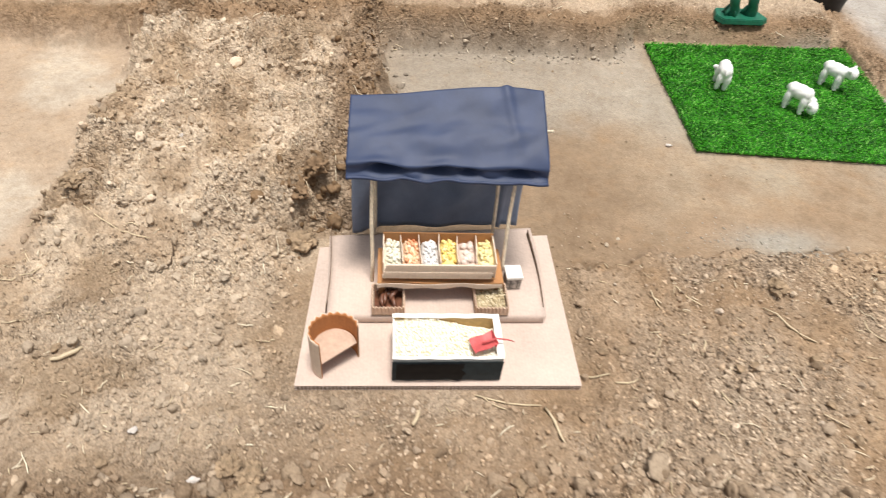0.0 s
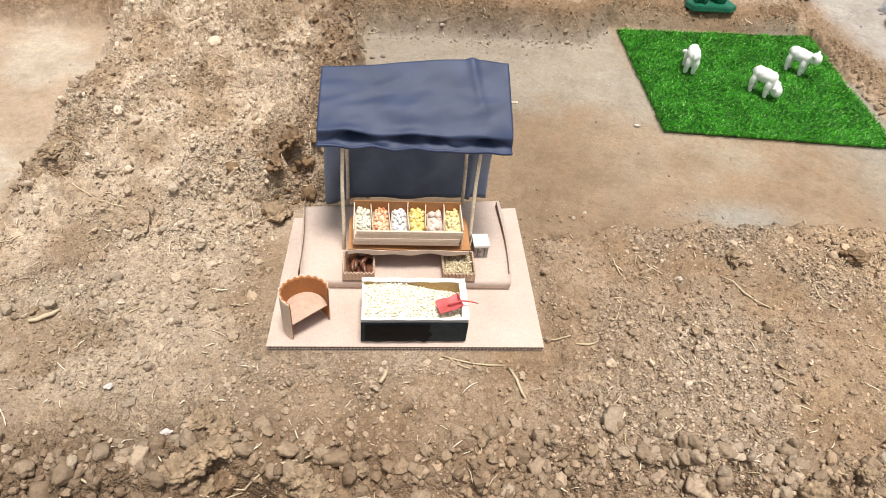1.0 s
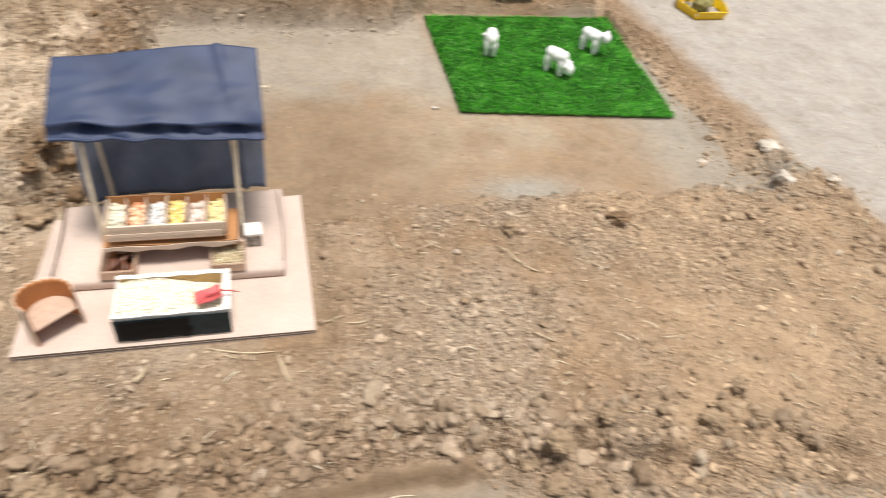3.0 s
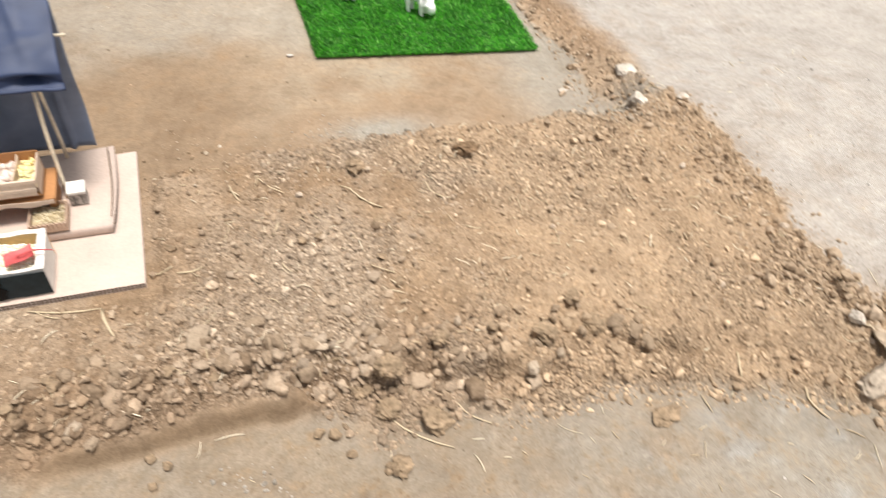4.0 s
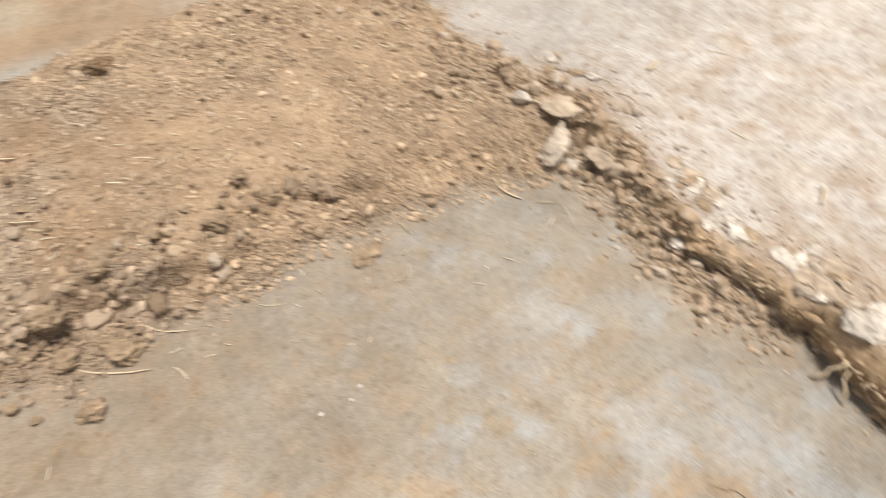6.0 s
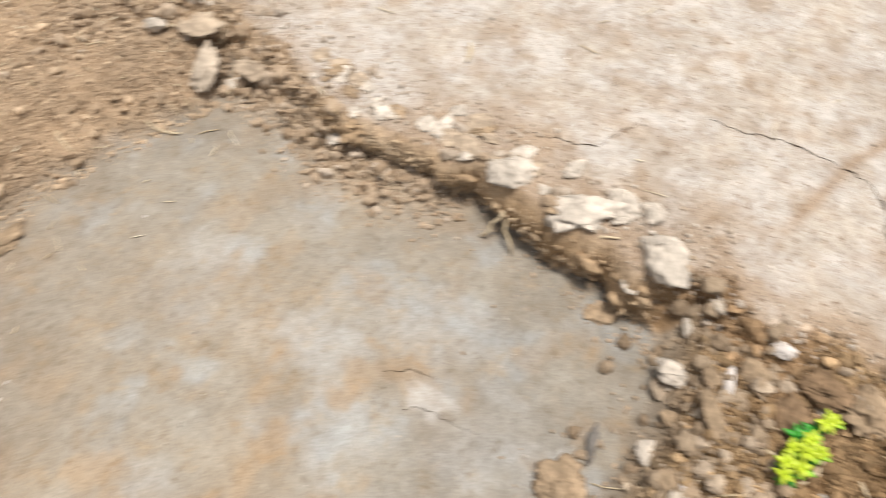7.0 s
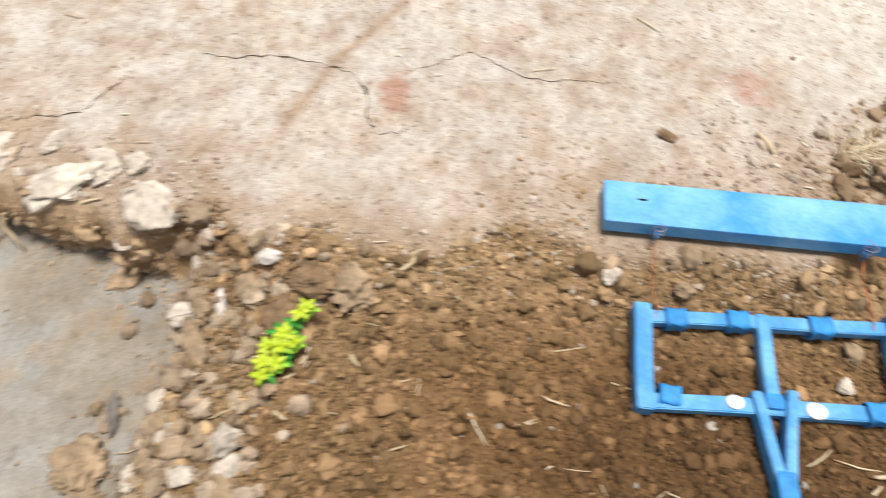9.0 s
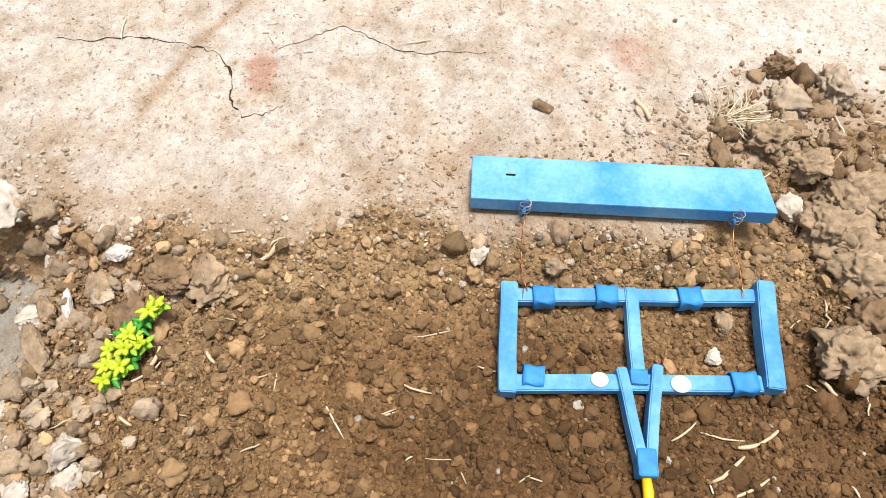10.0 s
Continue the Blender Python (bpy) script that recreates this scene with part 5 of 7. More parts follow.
# ---- things on the far bank ----
def green_stand():
    x, y, z = at_ground(1.452, 2.682)
    t = thing("toy_tree", pose(x, y, z - 0.003, 0, 0, 2), "dark green plastic toy with two stems on a flat base", "toy")
    bm = bmesh.new()
    ring = [(-0.115, -0.02), (-0.095, -0.068), (0.085, -0.070), (0.118, -0.045), (0.095, 0.045), (-0.09, 0.05)]
    lo = [bm.verts.new((a, b, 0)) for a, b in ring]
    hi = [bm.verts.new((a * 0.96, b * 0.94, 0.022)) for a, b in ring]
    bm.faces.new(lo[::-1])
    bm.faces.new(hi)
    for k in range(6):
        bm.faces.new((lo[k], lo[(k + 1) % 6], hi[(k + 1) % 6], hi[k]))
    bmesh.ops.bevel(bm, geom=bm.edges[:], offset=0.003, segments=2, affect="EDGES")
    part("base_plate", bm, GREEN_PLASTIC, t)
    for sx in (-0.042, 0.042):
        pts = [(sx + 0.008 * math.sin(k * 1.7), -0.01 + 0.006 * math.cos(k * 1.3), 0.018 + 0.026 * k) for k in range(8)]
        stem = part("stem", tube(pts, [0.034, 0.025, 0.021, 0.023, 0.019, 0.018, 0.016, 0.012], 10), GREEN_PLASTIC, t, "", True)
        for k in range(3):
            a = radians(70 * k + (20 if sx > 0 else 140))
            part("root", tube([(sx + 0.012 * math.cos(a), -0.01 + 0.012 * math.sin(a), 0.06), (sx + 0.028 * math.cos(a), -0.01 + 0.024 * math.sin(a), 0.035), (sx + 0.036 * math.cos(a), -0.01 + 0.030 * math.sin(a), 0.020)], [0.008, 0.008, 0.006], 7), GREEN_PLASTIC, stem, "", True)


def black_tub():
    x, y, z = at_ground(1.975, 2.945)
    t = thing("black_tub", pose(x, y, z - 0.004), "round black plastic tub standing on trodden earth", "tub")

    def shell(u, v):
        prof = [(0.088, 0.0), (0.098, 0.006), (0.102, 0.05), (0.108, 0.10), (0.110, 0.105), (0.104, 0.105), (0.098, 0.05), (0.090, 0.010)]
        k = v * (len(prof) - 1)
        i = min(int(k), len(prof) - 2)
        f = k - i
        r, z = prof[i][0] * (1 - f) + prof[i + 1][0] * f, prof[i][1] * (1 - f) + prof[i + 1][1] * f
        return Vector((r * math.cos(u * 2 * math.pi), r * math.sin(u * 2 * math.pi), z))
    part("wall", sheet(48, 21, shell), BLACK_RUBBER, t, "", True)
    bm = bmesh.new()
    bmesh.ops.create_circle(bm, cap_ends=True, radius=0.0915, segments=48)
    for v in bm.verts:
        v.co.z = 0.009
    part("bottom", bm, BLACK_RUBBER, t)


def yellow_crate():
    x, y, z = at_ground(2.447, 2.612)
    t = thing("yellow_tray", pose(x, y, z, 0, 0, 2), "open bright yellow plastic toy tray on trodden earth", "tray")
    ring = [(-0.11, 0.055), (-0.085, -0.085), (0.085, -0.075), (0.13, 0.03), (0.09, 0.12), (-0.06, 0.12)]
    bm = bmesh.new()
    lo = [bm.verts.new((a, b, 0)) for a, b in ring]
    bm.faces.new(lo)
    bmesh.ops.solidify(bm, geom=bm.faces[:], thickness=0.004)
    part("bottom", bm, YELLOW, t)
    for k in range(6):
        a, b = Vector((*ring[k], 0)), Vector((*ring[(k + 1) % 6], 0))
        out = (b - a).normalized().cross(Vector((0, 0, 1))) * 0.012
        part("side", sheet(8, 4, lambda u, v: a.lerp(b, u) + out * v + Vector((0, 0, 0.0002 + 0.042 * v)), 0.004), YELLOW, t)
    g = mesh_ob("moss_clump", rock_bm(0.06, 0.05, 0.035, 77, 0.5), plain("dry_moss", (0.30, 0.27, 0.10), 0.95, 120, 0.5, 0.8, 0.005, 30))
    g.matrix_world = pose(x + 0.005, y + 0.03, z + 0.03)
    tagged(g, "dull olive clump of dry moss in a yellow tray", "moss")
    s = mesh_ob("black_stick", tube([(0, 0, 0), (-0.01, 0.012, 0.04), (-0.02, 0.02, 0.10)], [0.008, 0.007, 0.006], 8), BLACK_RUBBER)
    s.matrix_world = pose(x - 0.05, y + 0.05, z + 0.004)
    tagged(s, "short black stick leaning in a yellow tray", "stick")
    for k, (dx, dy, sx, sy, sz) in enumerate(((0.12, 0.17, 0.09, 0.06, 0.05), (-0.01, 0.20, 0.05, 0.045, 0.055))):
        b = mesh_ob("plastic_bag", rock_bm(sx, sy, sz, 90 + k, 0.45, 4), BAG)
        b.matrix_world = at_pose(x + dx, y + dy, sz * 0.55)
        tagged(b, "crumpled whitish plastic bag lying on trodden earth", "plastic bag")


def at_pose(x, y, lift=0.0, rz=0.0, rx=0.0, ry=0.0):
    return pose(*at_ground(x, y, lift), rx, ry, rz)


green_stand()
black_tub()
yellow_crate()


# ---- the blue drag tool on dug soil ----
def plank():
    t = thing("wooden_plank", pose(2.050, -1.950, 0.006, 0, 3.5, 0.0), "sky-blue painted wooden plank lying on the edge of dug soil", "plank")
    bm = box(-0.043, -0.234, 0.0, 0.043, 0.234, 0.028, 0.0022)
    for v in bm.verts:
        v.co.x += 0.0015 * math.sin(v.co.y * 14)
        if v.co.y < -0.2 and v.co.x > 0:
            v.co.y += 0.008
    part("board", bm, BLUE_PLANK, t)
    for y in (0.150, -0.172):
        eye = part("screw_eye", tube([(-0.0445, y, 0.012), (-0.054, y, 0.013), (-0.058, y + 0.004, 0.018), (-0.058, y + 0.004, 0.008), (-0.053, y + 0.001, 0.004)], 0.0026, 7), BLUE_TAPE, t, "", True)
        part("wire_coil", tube([(-0.052 + 0.007 * math.cos(k * 0.9), y + 0.009 * math.sin(k * 0.9), 0.010 + 0.0012 * k) for k in range(22)], 0.0009, 5), GREY_WIRE, eye, "coiled thin wire", True)
    # a knot and a scratch
    part("knot", box(0.004, 0.165, 0.0282, 0.0075, 0.180, 0.0288), BLACK_PAINT, t, "dark scratch in the paint")


def rail(x0, y0, x1, y1, w, z0, z1):
    d = Vector((x1 - x0, y1 - y0, 0))
    n = Vector((-d.y, d.x, 0)).normalized() * w / 2
    bm = bmesh.new()
    lo, hi = [], []
    k = 6
    for z, row in ((z0, lo), (z1, hi)):
        for i in range(k + 1):
            f = i / k
            p = Vector((x0 + d.x * f, y0 + d.y * f, z)) + n * 0.06 * math.sin(f * 7 + x0 * 50)
            row.append((bm.verts.new(p - n), bm.verts.new(p + n)))
    for i in range(k):
        bm.faces.new((hi[i][0], hi[i + 1][0], hi[i + 1][1], hi[i][1]))
        bm.faces.new((lo[i][1], lo[i + 1][1], lo[i + 1][0], lo[i][0]))
        bm.faces.new((lo[i][0], lo[i + 1][0], hi[i + 1][0], hi[i][0]))
        bm.faces.new((hi[i][1], hi[i + 1][1], lo[i + 1][1], lo[i][1]))
    bm.faces.new((lo[0][1], lo[0][0], hi[0][0], hi[0][1]))
    bm.faces.new((lo[k][0], lo[k][1], hi[k][1], hi[k][0]))
    bmesh.ops.recalc_face_normals(bm, faces=bm.faces[:])
    bmesh.ops.bevel(bm, geom=[e for e in bm.edges if e.calc_face_angle(0) > 0.8], offset=0.0018, segments=2, affect="EDGES")
    return bm


def drag_frame():
    z = -0.030
    t = thing("drag_frame", pose(0, 0, z), "blue painted wooden drag frame with V-shaped hitch on dug soil", "harrow frame")
    lo, hi = 0.0, 0.018
    part("long_rail", rail(1.872, -1.792, 1.892, -2.151, 0.022, lo, hi), BLUE_PAINT, t)
    part("long_rail", rail(1.737, -1.790, 1.756, -2.137, 0.024, lo, hi), BLUE_PAINT, t)
    part("end_rail", rail(1.889, -1.780, 1.719, -1.779, 0.025, lo, hi + 0.011), BLUE_PAINT, t)
    part("end_rail", rail(1.913, -2.163, 1.745, -2.149, 0.026, lo, hi + 0.011), BLUE_PAINT, t)
    part("middle_rail", rail(1.893, -1.963, 1.749, -1.963, 0.019, lo, hi + 0.004), BLUE_PAINT, t)
    part("joint_wrap", box(1.742, -1.976, 0.001, 1.765, -1.950, hi + 0.007, 0.004), BLUE_TAPE, t, "crumpled blue paper round the joint")
    part("hitch_arm", rail(1.765, -1.938, 1.638, -1.957, 0.015, lo, hi + 0.009), BLUE_PAINT, t)
    part("hitch_arm", rail(1.772, -1.990, 1.638, -1.968, 0.015, lo, hi + 0.009), BLUE_PAINT, t)
    part("hitch_knot", box(1.618, -1.976, 0.001, 1.655, -1.949, hi + 0.0115, 0.004), BLUE_TAPE, t, "blue paper wrap at the tip")

    def wrap(x, y, w, d, zc, h, turn):
        def skin(u, v):
            a = u * 2 * math.pi
            ex, ez = (d / 2) * math.copysign(abs(math.cos(a)) ** 0.35, math.cos(a)), h * math.copysign(abs(math.sin(a)) ** 0.35, math.sin(a))
            p = Vector((ex + 0.0012 * math.sin(a * 3 + v * 8), w * (v - 0.5), ez + 0.001 * math.sin(v * 7 + a)))
            return Matrix.Rotation(radians(turn), 3, "Z") @ p + Vector((x, y, zc))
        part("paper_wrap", sheet(40, 5, skin, 0.0008), BLUE_TAPE, t, "glossy blue paper wrapped round the rail", True)
    for x, y, w, turn in ((1.873, -1.832, 0.032, 4), (1.880, -1.926, 0.032, 2), (1.884, -2.050, 0.034, 5), (1.747, -1.816, 0.030, -4), (1.755, -2.110, 0.036, 6)):
        wrap(x, y, w, 0.030, 0.0105, 0.0135, turn)
    for y, r in ((-1.908, 0.011), (-2.021, 0.0125)):
        bm = bmesh.new()
        blob(bm, (1.747, y, 0.0195), (r, r * 1.15, 0.004), sub=3)
        part("glue_spot", bm, COTTON, t, "white round glue spot", True)
    part("wire", tube([(1.878, -1.808, 0.0190), (1.892, -1.803, 0.022), (1.93, -1.799, 0.010), (1.97, -1.800, 0.030), (1.995, -1.802, 0.048)], 0.0009, 5), COPPER, t, "thin copper wire to the plank", True)
    part("wire", tube([(1.889, -2.130, 0.0190), (1.905, -2.130, 0.022), (1.94, -2.136, 0.012), (1.97, -2.124, 0.028), (1.996, -2.122, 0.048)], 0.0009, 5), COPPER, t, "thin copper wire to the plank", True)
    for y in (-1.803, -2.131):
        part("wire_loop", tube([(1.874 + (0.019 if y < -2 else 0.0) + 0.0125 * math.cos(a), y + 0.001 * a, 0.0095 + 0.0105 * math.sin(a)) for a in (0.5 * k for k in range(14))], 0.0009, 5), COPPER, t, "copper wire round the rail", True)
    y = mesh_ob("yellow_peg", tube([(1.628, -1.962, 0.006), (1.60, -1.964, 0.004), (1.560, -1.962, -0.002)], [0.006, 0.0075, 0.006], 8), YELLOW)
    y.matrix_world = pose(0, 0, z + 0.009)
    tagged(y, "bright yellow peg lying at the hitch tip", "peg")


plank()
drag_frame()


# ---- artificial sprig ----
def leaf_bm(length, width, fat, curl):
    def f(u, v):
        w = width * math.sin(math.pi * min(1, 0.08 + u * 0.92)) ** 0.7
        return Vector((length * u, w * (v - 0.5), curl * u * u * length + fat * math.sin(math.pi * v) * math.sin(math.pi * u)))
    return sheet(6, 4, f, 0.0012)


def sprig():
    x0, y0, z0 = at_ground(1.696, -1.234)
    t = thing("plastic_sprig", pose(x0, y0, z0 + 0.006, 0, 0, -9), "bright yellow-green plastic leaf sprig lying on dug soil", "plastic plant")
    spine = [Vector((-0.004, 0.012, 0.006)), Vector((0.030, 0.004, 0.014)), Vector((0.070, 0.000, 0.016)), Vector((0.120, -0.012, 0.022))]
    stem = part("stem", tube(spine, [0.003, 0.0028, 0.0025, 0.0015], 7), LEAF_GREEN, t, "", True)
    rng = random.Random(3)

    def whorl(x, y, z, n, length, mat, up):
        turn = rng.uniform(0, 6.28)
        for k in range(n):
            ob = part("leaf", leaf_bm(length * rng.uniform(0.85, 1.15), rng.uniform(0.0085, 0.0115), 0.0035, rng.uniform(-0.5, 0.1)), mat, stem, "", True)
            ob.matrix_basis = Matrix.Translation((x, y, z)) @ Euler((rng.uniform(-0.4, 0.4), -up * rng.uniform(0.6, 1.3), turn + k * 6.283 / n + rng.uniform(-0.25, 0.25))).to_matrix().to_4x4()
    # dark green leaves along the stem, then the yellow rosettes on top of them
    for x, y in ((0.012, 0.004), (0.036, -0.010), (0.058, -0.012), (0.074, 0.014), (0.088, 0.002), (0.100, -0.004)):
        whorl(x, y, 0.012, 5, 0.020, LEAF_GREEN, 0.25)
    for x, y, z in ((0.004, 0.010, 0.018), (0.022, 0.014, 0.022), (0.026, -0.006, 0.024), (0.044, 0.016, 0.026), (0.050, -0.004, 0.030), (0.062, -0.018, 0.024), (0.070, 0.000, 0.030), (0.112, -0.010, 0.026), (0.122, -0.016, 0.024)):
        whorl(x, y, z, 6, 0.017, LEAF, 0.7)
        whorl(x + 0.003, y - 0.005, z - 0.006, 4, 0.015, LEAF_LIME, 0.4)


sprig()


# ---- single rocks, clods and shards ----
def crumbly_bm(sx, sy, sz, seed):
    """A clod of dug earth: a few broken faces, else crumbs stuck to crumbs."""
    bm = rock_bm(1, 1, 1, seed, 0.5, 5, 4, 0.62, 0.6)
    o = Vector((seed * 2.3, seed * 5.1, seed * 0.7))
    for v in bm.verts:
        d = v.co.normalized()
        cell = noise.voronoi(v.co * 3.2 + o)[0][0]
        fine = noise.voronoi(v.co * 8.0 + o)[0][0]
        v.co += d * ((0.20 if sx < 0.038 else 0.10) * (0.45 - cell) + 0.10 * (0.45 - fine) + 0.05 * noise.noise(v.co * 18 + o))
        v.co = Vector((v.co.x * sx, v.co.y * sy, v.co.z * sz))
    return bm


def rock(name, x, y, size, mat, label, seed, rz=0.0, lift=0.35, category="rock", rx=0.0, ry=0.0):
    earth = name == "clod" and size[0] > 0.019
    ob = mesh_ob(name, crumbly_bm(*size, seed) if earth else rock_bm(*size, seed, 0.42, 4, 11, 0.42, 0.92), mat)
    ob.matrix_world = at_pose(x, y, size[2] * lift, rz, rx, ry)
    return tagged(ob, label, category)


rock("rock", 2.022, -0.632, (0.056, 0.056, 0.026), ROCK_PALE, "pale crusted lump on the broken edge of the bank", 1, 20, 0.2, "rock", 0, -10)
rock("rock", 1.998, -0.776, (0.052, 0.090, 0.024), ROCK_PALE, "long pale crusted slab on the broken edge of the bank", 2, 10, 0.1, "rock", 0, -16)
rock("rock", 1.978, -0.955, (0.072, 0.056, 0.036), ROCK_PALE, "large pale crusted block on the broken edge of the bank", 3, 40, 0.2, "rock", 0, -10)
rock("rock", 2.058, -0.843, (0.044, 0.042, 0.020), ROCK_PALE, "flat pale lump on the bank", 4, 80)
rock("rock", 2.062, -0.905, (0.032, 0.032, 0.018), ROCK_PALE, "small pale lump on the bank", 5, 10)
rock("rock", 2.085, -0.735, (0.026, 0.034, 0.015), ROCK_PALE, "small pale lump on the bank", 6, 60)
rock("rock", 2.005, 0.140, (0.082, 0.046, 0.020), ROCK_SLAB, "long pale slab leaning on the bank corner", 7, 20, 1.6, "rock", -6, -20)
rock("rock", 2.085, 0.222, (0.050, 0.070, 0.020), ROCK_DUST, "tan slab on the bank corner", 8, 20)
rock("rock", 2.060, 0.030, (0.040, 0.050, 0.022), ROCK_DUST, "tan slab at the bank corner", 9, 20, 0.6)
rock("rock", 2.030, 0.285, (0.026, 0.024, 0.020), ROCK_PALE, "small pale lump on the bank corner", 10, 0)
rock("rock", 2.000, 1.285, (0.034, 0.060, 0.028), ROCK_PALE, "upright pale slab on the bed's edge", 11, -20, 0.7)
rock("rock", 2.045, 1.455, (0.060, 0.046, 0.022), ROCK_PALE, "pale flat slab on the bed's edge", 12, 30)
rock("rock", 1.845, 1.490, (0.030, 0.022, 0.008), ROCK_PALE, "thin pale chip in the sunken bed", 13, 20)
rock("rock", 2.120, 1.215, (0.032, 0.020, 0.012), ROCK_PALE, "pale chip on the bank", 14, 10)
rock("clod", 1.291, 1.106, (0.036, 0.024, 0.018), ROCK_BROWN, "brown clod on the ridge", 15, 0, category="clod")
rock("clod", 0.947, 0.358, (0.032, 0.029, 0.024), ROCK_TAN, "round tan clod at the foot of the ridge", 16, 0, 0.6, "clod")
rock("clod", 0.844, 0.285, (0.026, 0.022, 0.018), ROCK_TAN, "tan clod on the sunken bed", 17, 30, 0.7, "clod")
rock("clod", 1.465, 0.228, (0.038, 0.020, 0.010), ROCK_TAN, "flat tan clod sunk in the bed", 18, 10, 0.5, "clod")
rock("clod", -0.283, 1.318, (0.044, 0.036, 0.026), ROCK_TAN, "large tan clod beside the cardboard", 19, 30, category="clod")
rock("stone", -0.790, 0.975, (0.014, 0.013, 0.013), ROCK_TAN, "small tan round stone on the ridge", 20, 0, 0.5, "stone")
rock("clod", 1.558, -0.952, (0.042, 0.042, 0.022), ROCK_TAN, "crumbly tan clod at the edge of the bed", 21, 0, 0.5, "clod")
rock("stone", 1.901, -1.182, (0.018, 0.024, 0.011), ROCK_WHITE, "white chip of stone on dug soil", 22, 20, 0.7, "stone")
rock("stone", 1.611, -1.196, (0.032, 0.032, 0.024), ROCK_PALE, "pale rounded stone on loose soil", 23, 20, 0.6, "stone")
rock("stone", 1.572, -1.204, (0.018, 0.026, 0.016), ROCK_PALE, "pale rounded stone on loose soil", 24, 70, 0.6, "stone")
rock("shard", 1.805, -1.127, (0.040, 0.011, 0.008), ROCK_WHITE, "long pinkish-white shard among clods", 25, 15, 0.9, "shard", 0, -20)
rock("shard", 1.815, -1.052, (0.044, 0.026, 0.012), ROCK_PALE, "pale flat chip among clods", 26, 60, 0.8, "shard")
rock("shard", 1.648, -0.970, (0.040, 0.011, 0.006), ROCK_GREY, "dark grey thin shard leaning beside a crumbly clod", 27, 6, 2.4, "shard", 0, -16)
rock("shard", 1.905, -1.040, (0.030, 0.010, 0.007), ROCK_PALE, "pale narrow chip among clods", 28, 20, 0.8, "shard")
rock("clod", 2.344, -2.261, (0.022, 0.026, 0.020), ROCK_BROWN, "dark brown round clod on the bank", 31, 0, 0.7, "clod")
rock("clod", 2.296, -2.350, (0.040, 0.032, 0.028), ROCK_DUST, "large tan clod on the bank", 32, 20, 0.6, "clod")
rock("rock", 2.262, -2.262, (0.050, 0.036, 0.026), ROCK_DUST, "pale block of dried earth on the bank", 33, 60, 0.5, "clod")
rock("clod", 2.172, -2.215, (0.034, 0.036, 0.028), ROCK_TAN, "tan clod beside the plank", 34, 0, 0.6, "clod")
rock("clod", 2.135, -2.275, (0.028, 0.036, 0.024), ROCK_TAN, "tan clod beside the plank", 35, 0, 0.6, "clod")
rock("stone", 2.058, -2.238, (0.028, 0.022, 0.018), ROCK_PALE, "pale rounded pebble beside the plank", 36, 0, 0.7, "stone")
rock("clod", 1.803, -2.270, (0.046, 0.050, 0.030), ROCK_TAN, "large flat tan clod beside the frame", 37, 0, 0.5, "clod")
rock("clod", 2.070, -2.325, (0.046, 0.042, 0.034), ROCK_EARTH, "large tan clod beside the plank", 38, 0, 0.5, "clod")
rock("clod", 1.975, -2.335, (0.040, 0.046, 0.030), ROCK_EARTH, "large crumbly clod beside the plank", 39, 0, 0.5, "clod")
rock("clod", 2.026, -2.300, (0.050, 0.052, 0.036), ROCK_EARTH, "large crumbly brown clod beside the plank", 52, 15, 0.5, "clod")
rock("clod", 2.095, -2.365, (0.050, 0.044, 0.034), ROCK_EARTH, "large crumbly brown clod on the heap", 53, 70, 0.5, "clod")
rock("clod", 1.930, -2.315, (0.046, 0.040, 0.030), ROCK_EARTH, "crumbly brown clod on the heap", 54, 40, 0.5, "clod")
rock("clod", 1.863, -2.320, (0.036, 0.044, 0.026), ROCK_BROWN, "brown clod beside the frame", 55, 10, 0.5, "clod")
rock("clod", -0.859, 1.522, (0.042, 0.030, 0.018), ROCK_DUST, "pale dusty lump on the mound's edge", 56, 30, 0.3, "clod")
rock("clod", -0.868, 1.436, (0.030, 0.022, 0.018), ROCK_TAN, "tan plate of earth on the mound's edge", 57, 20, 0.5, "clod")
rock("clod", -0.905, 1.392, (0.032, 0.020, 0.018), ROCK_TAN, "tan plate of earth on the mound's edge", 58, 50, 0.5, "clod")
rock("clod", -0.726, 1.397, (0.026, 0.014, 0.014), ROCK_DUST, "pale dusty lump on the mound", 59, 15, 0.4, "clod")
rock("clod", -0.312, 0.657, (0.024, 0.024, 0.022), ROCK_TAN, "round tan clod on the ridge", 60, 0, 0.5, "clod")
rock("clod", -0.312, 0.617, (0.030, 0.024, 0.020), ROCK_TAN, "crumbly tan clod on the ridge", 61, 0, 0.45, "clod")
rock("clod", -0.355, 0.590, (0.034, 0.028, 0.024), ROCK_TAN, "crumbly tan clod on the ridge", 62, 40, 0.45, "clod")
rock("clod", -0.300, 0.572, (0.030, 0.024, 0.022), ROCK_BROWN, "brown clod at the edge of a hollow", 63, 40, 0.45, "clod")
rock("clod", -0.245, 1.490, (0.034, 0.028, 0.024), ROCK_BROWN, "moist brown clod in the hollow beside the stall", 64, 40, 0.5, "clod")
rock("clod", -0.285, 1.425, (0.030, 0.026, 0.022), ROCK_BROWN, "moist brown clod in the hollow beside the stall", 65, 80, 0.5, "clod")
rock("clod", 2.230, -1.835, (0.015, 0.019, 0.008), ROCK_BROWN, "small brown crumbs on the bank", 40, 0, 0.7, "clod")
rock("stone", 1.930, -1.848, (0.017, 0.020, 0.014), ROCK_TAN, "tan pebble between plank and frame", 41, 0, 0.6, "stone")
rock("stone", 1.935, -1.733, (0.018, 0.018, 0.014), ROCK_PALE, "pale pebble on dug soil", 42, 0, 0.7, "stone")
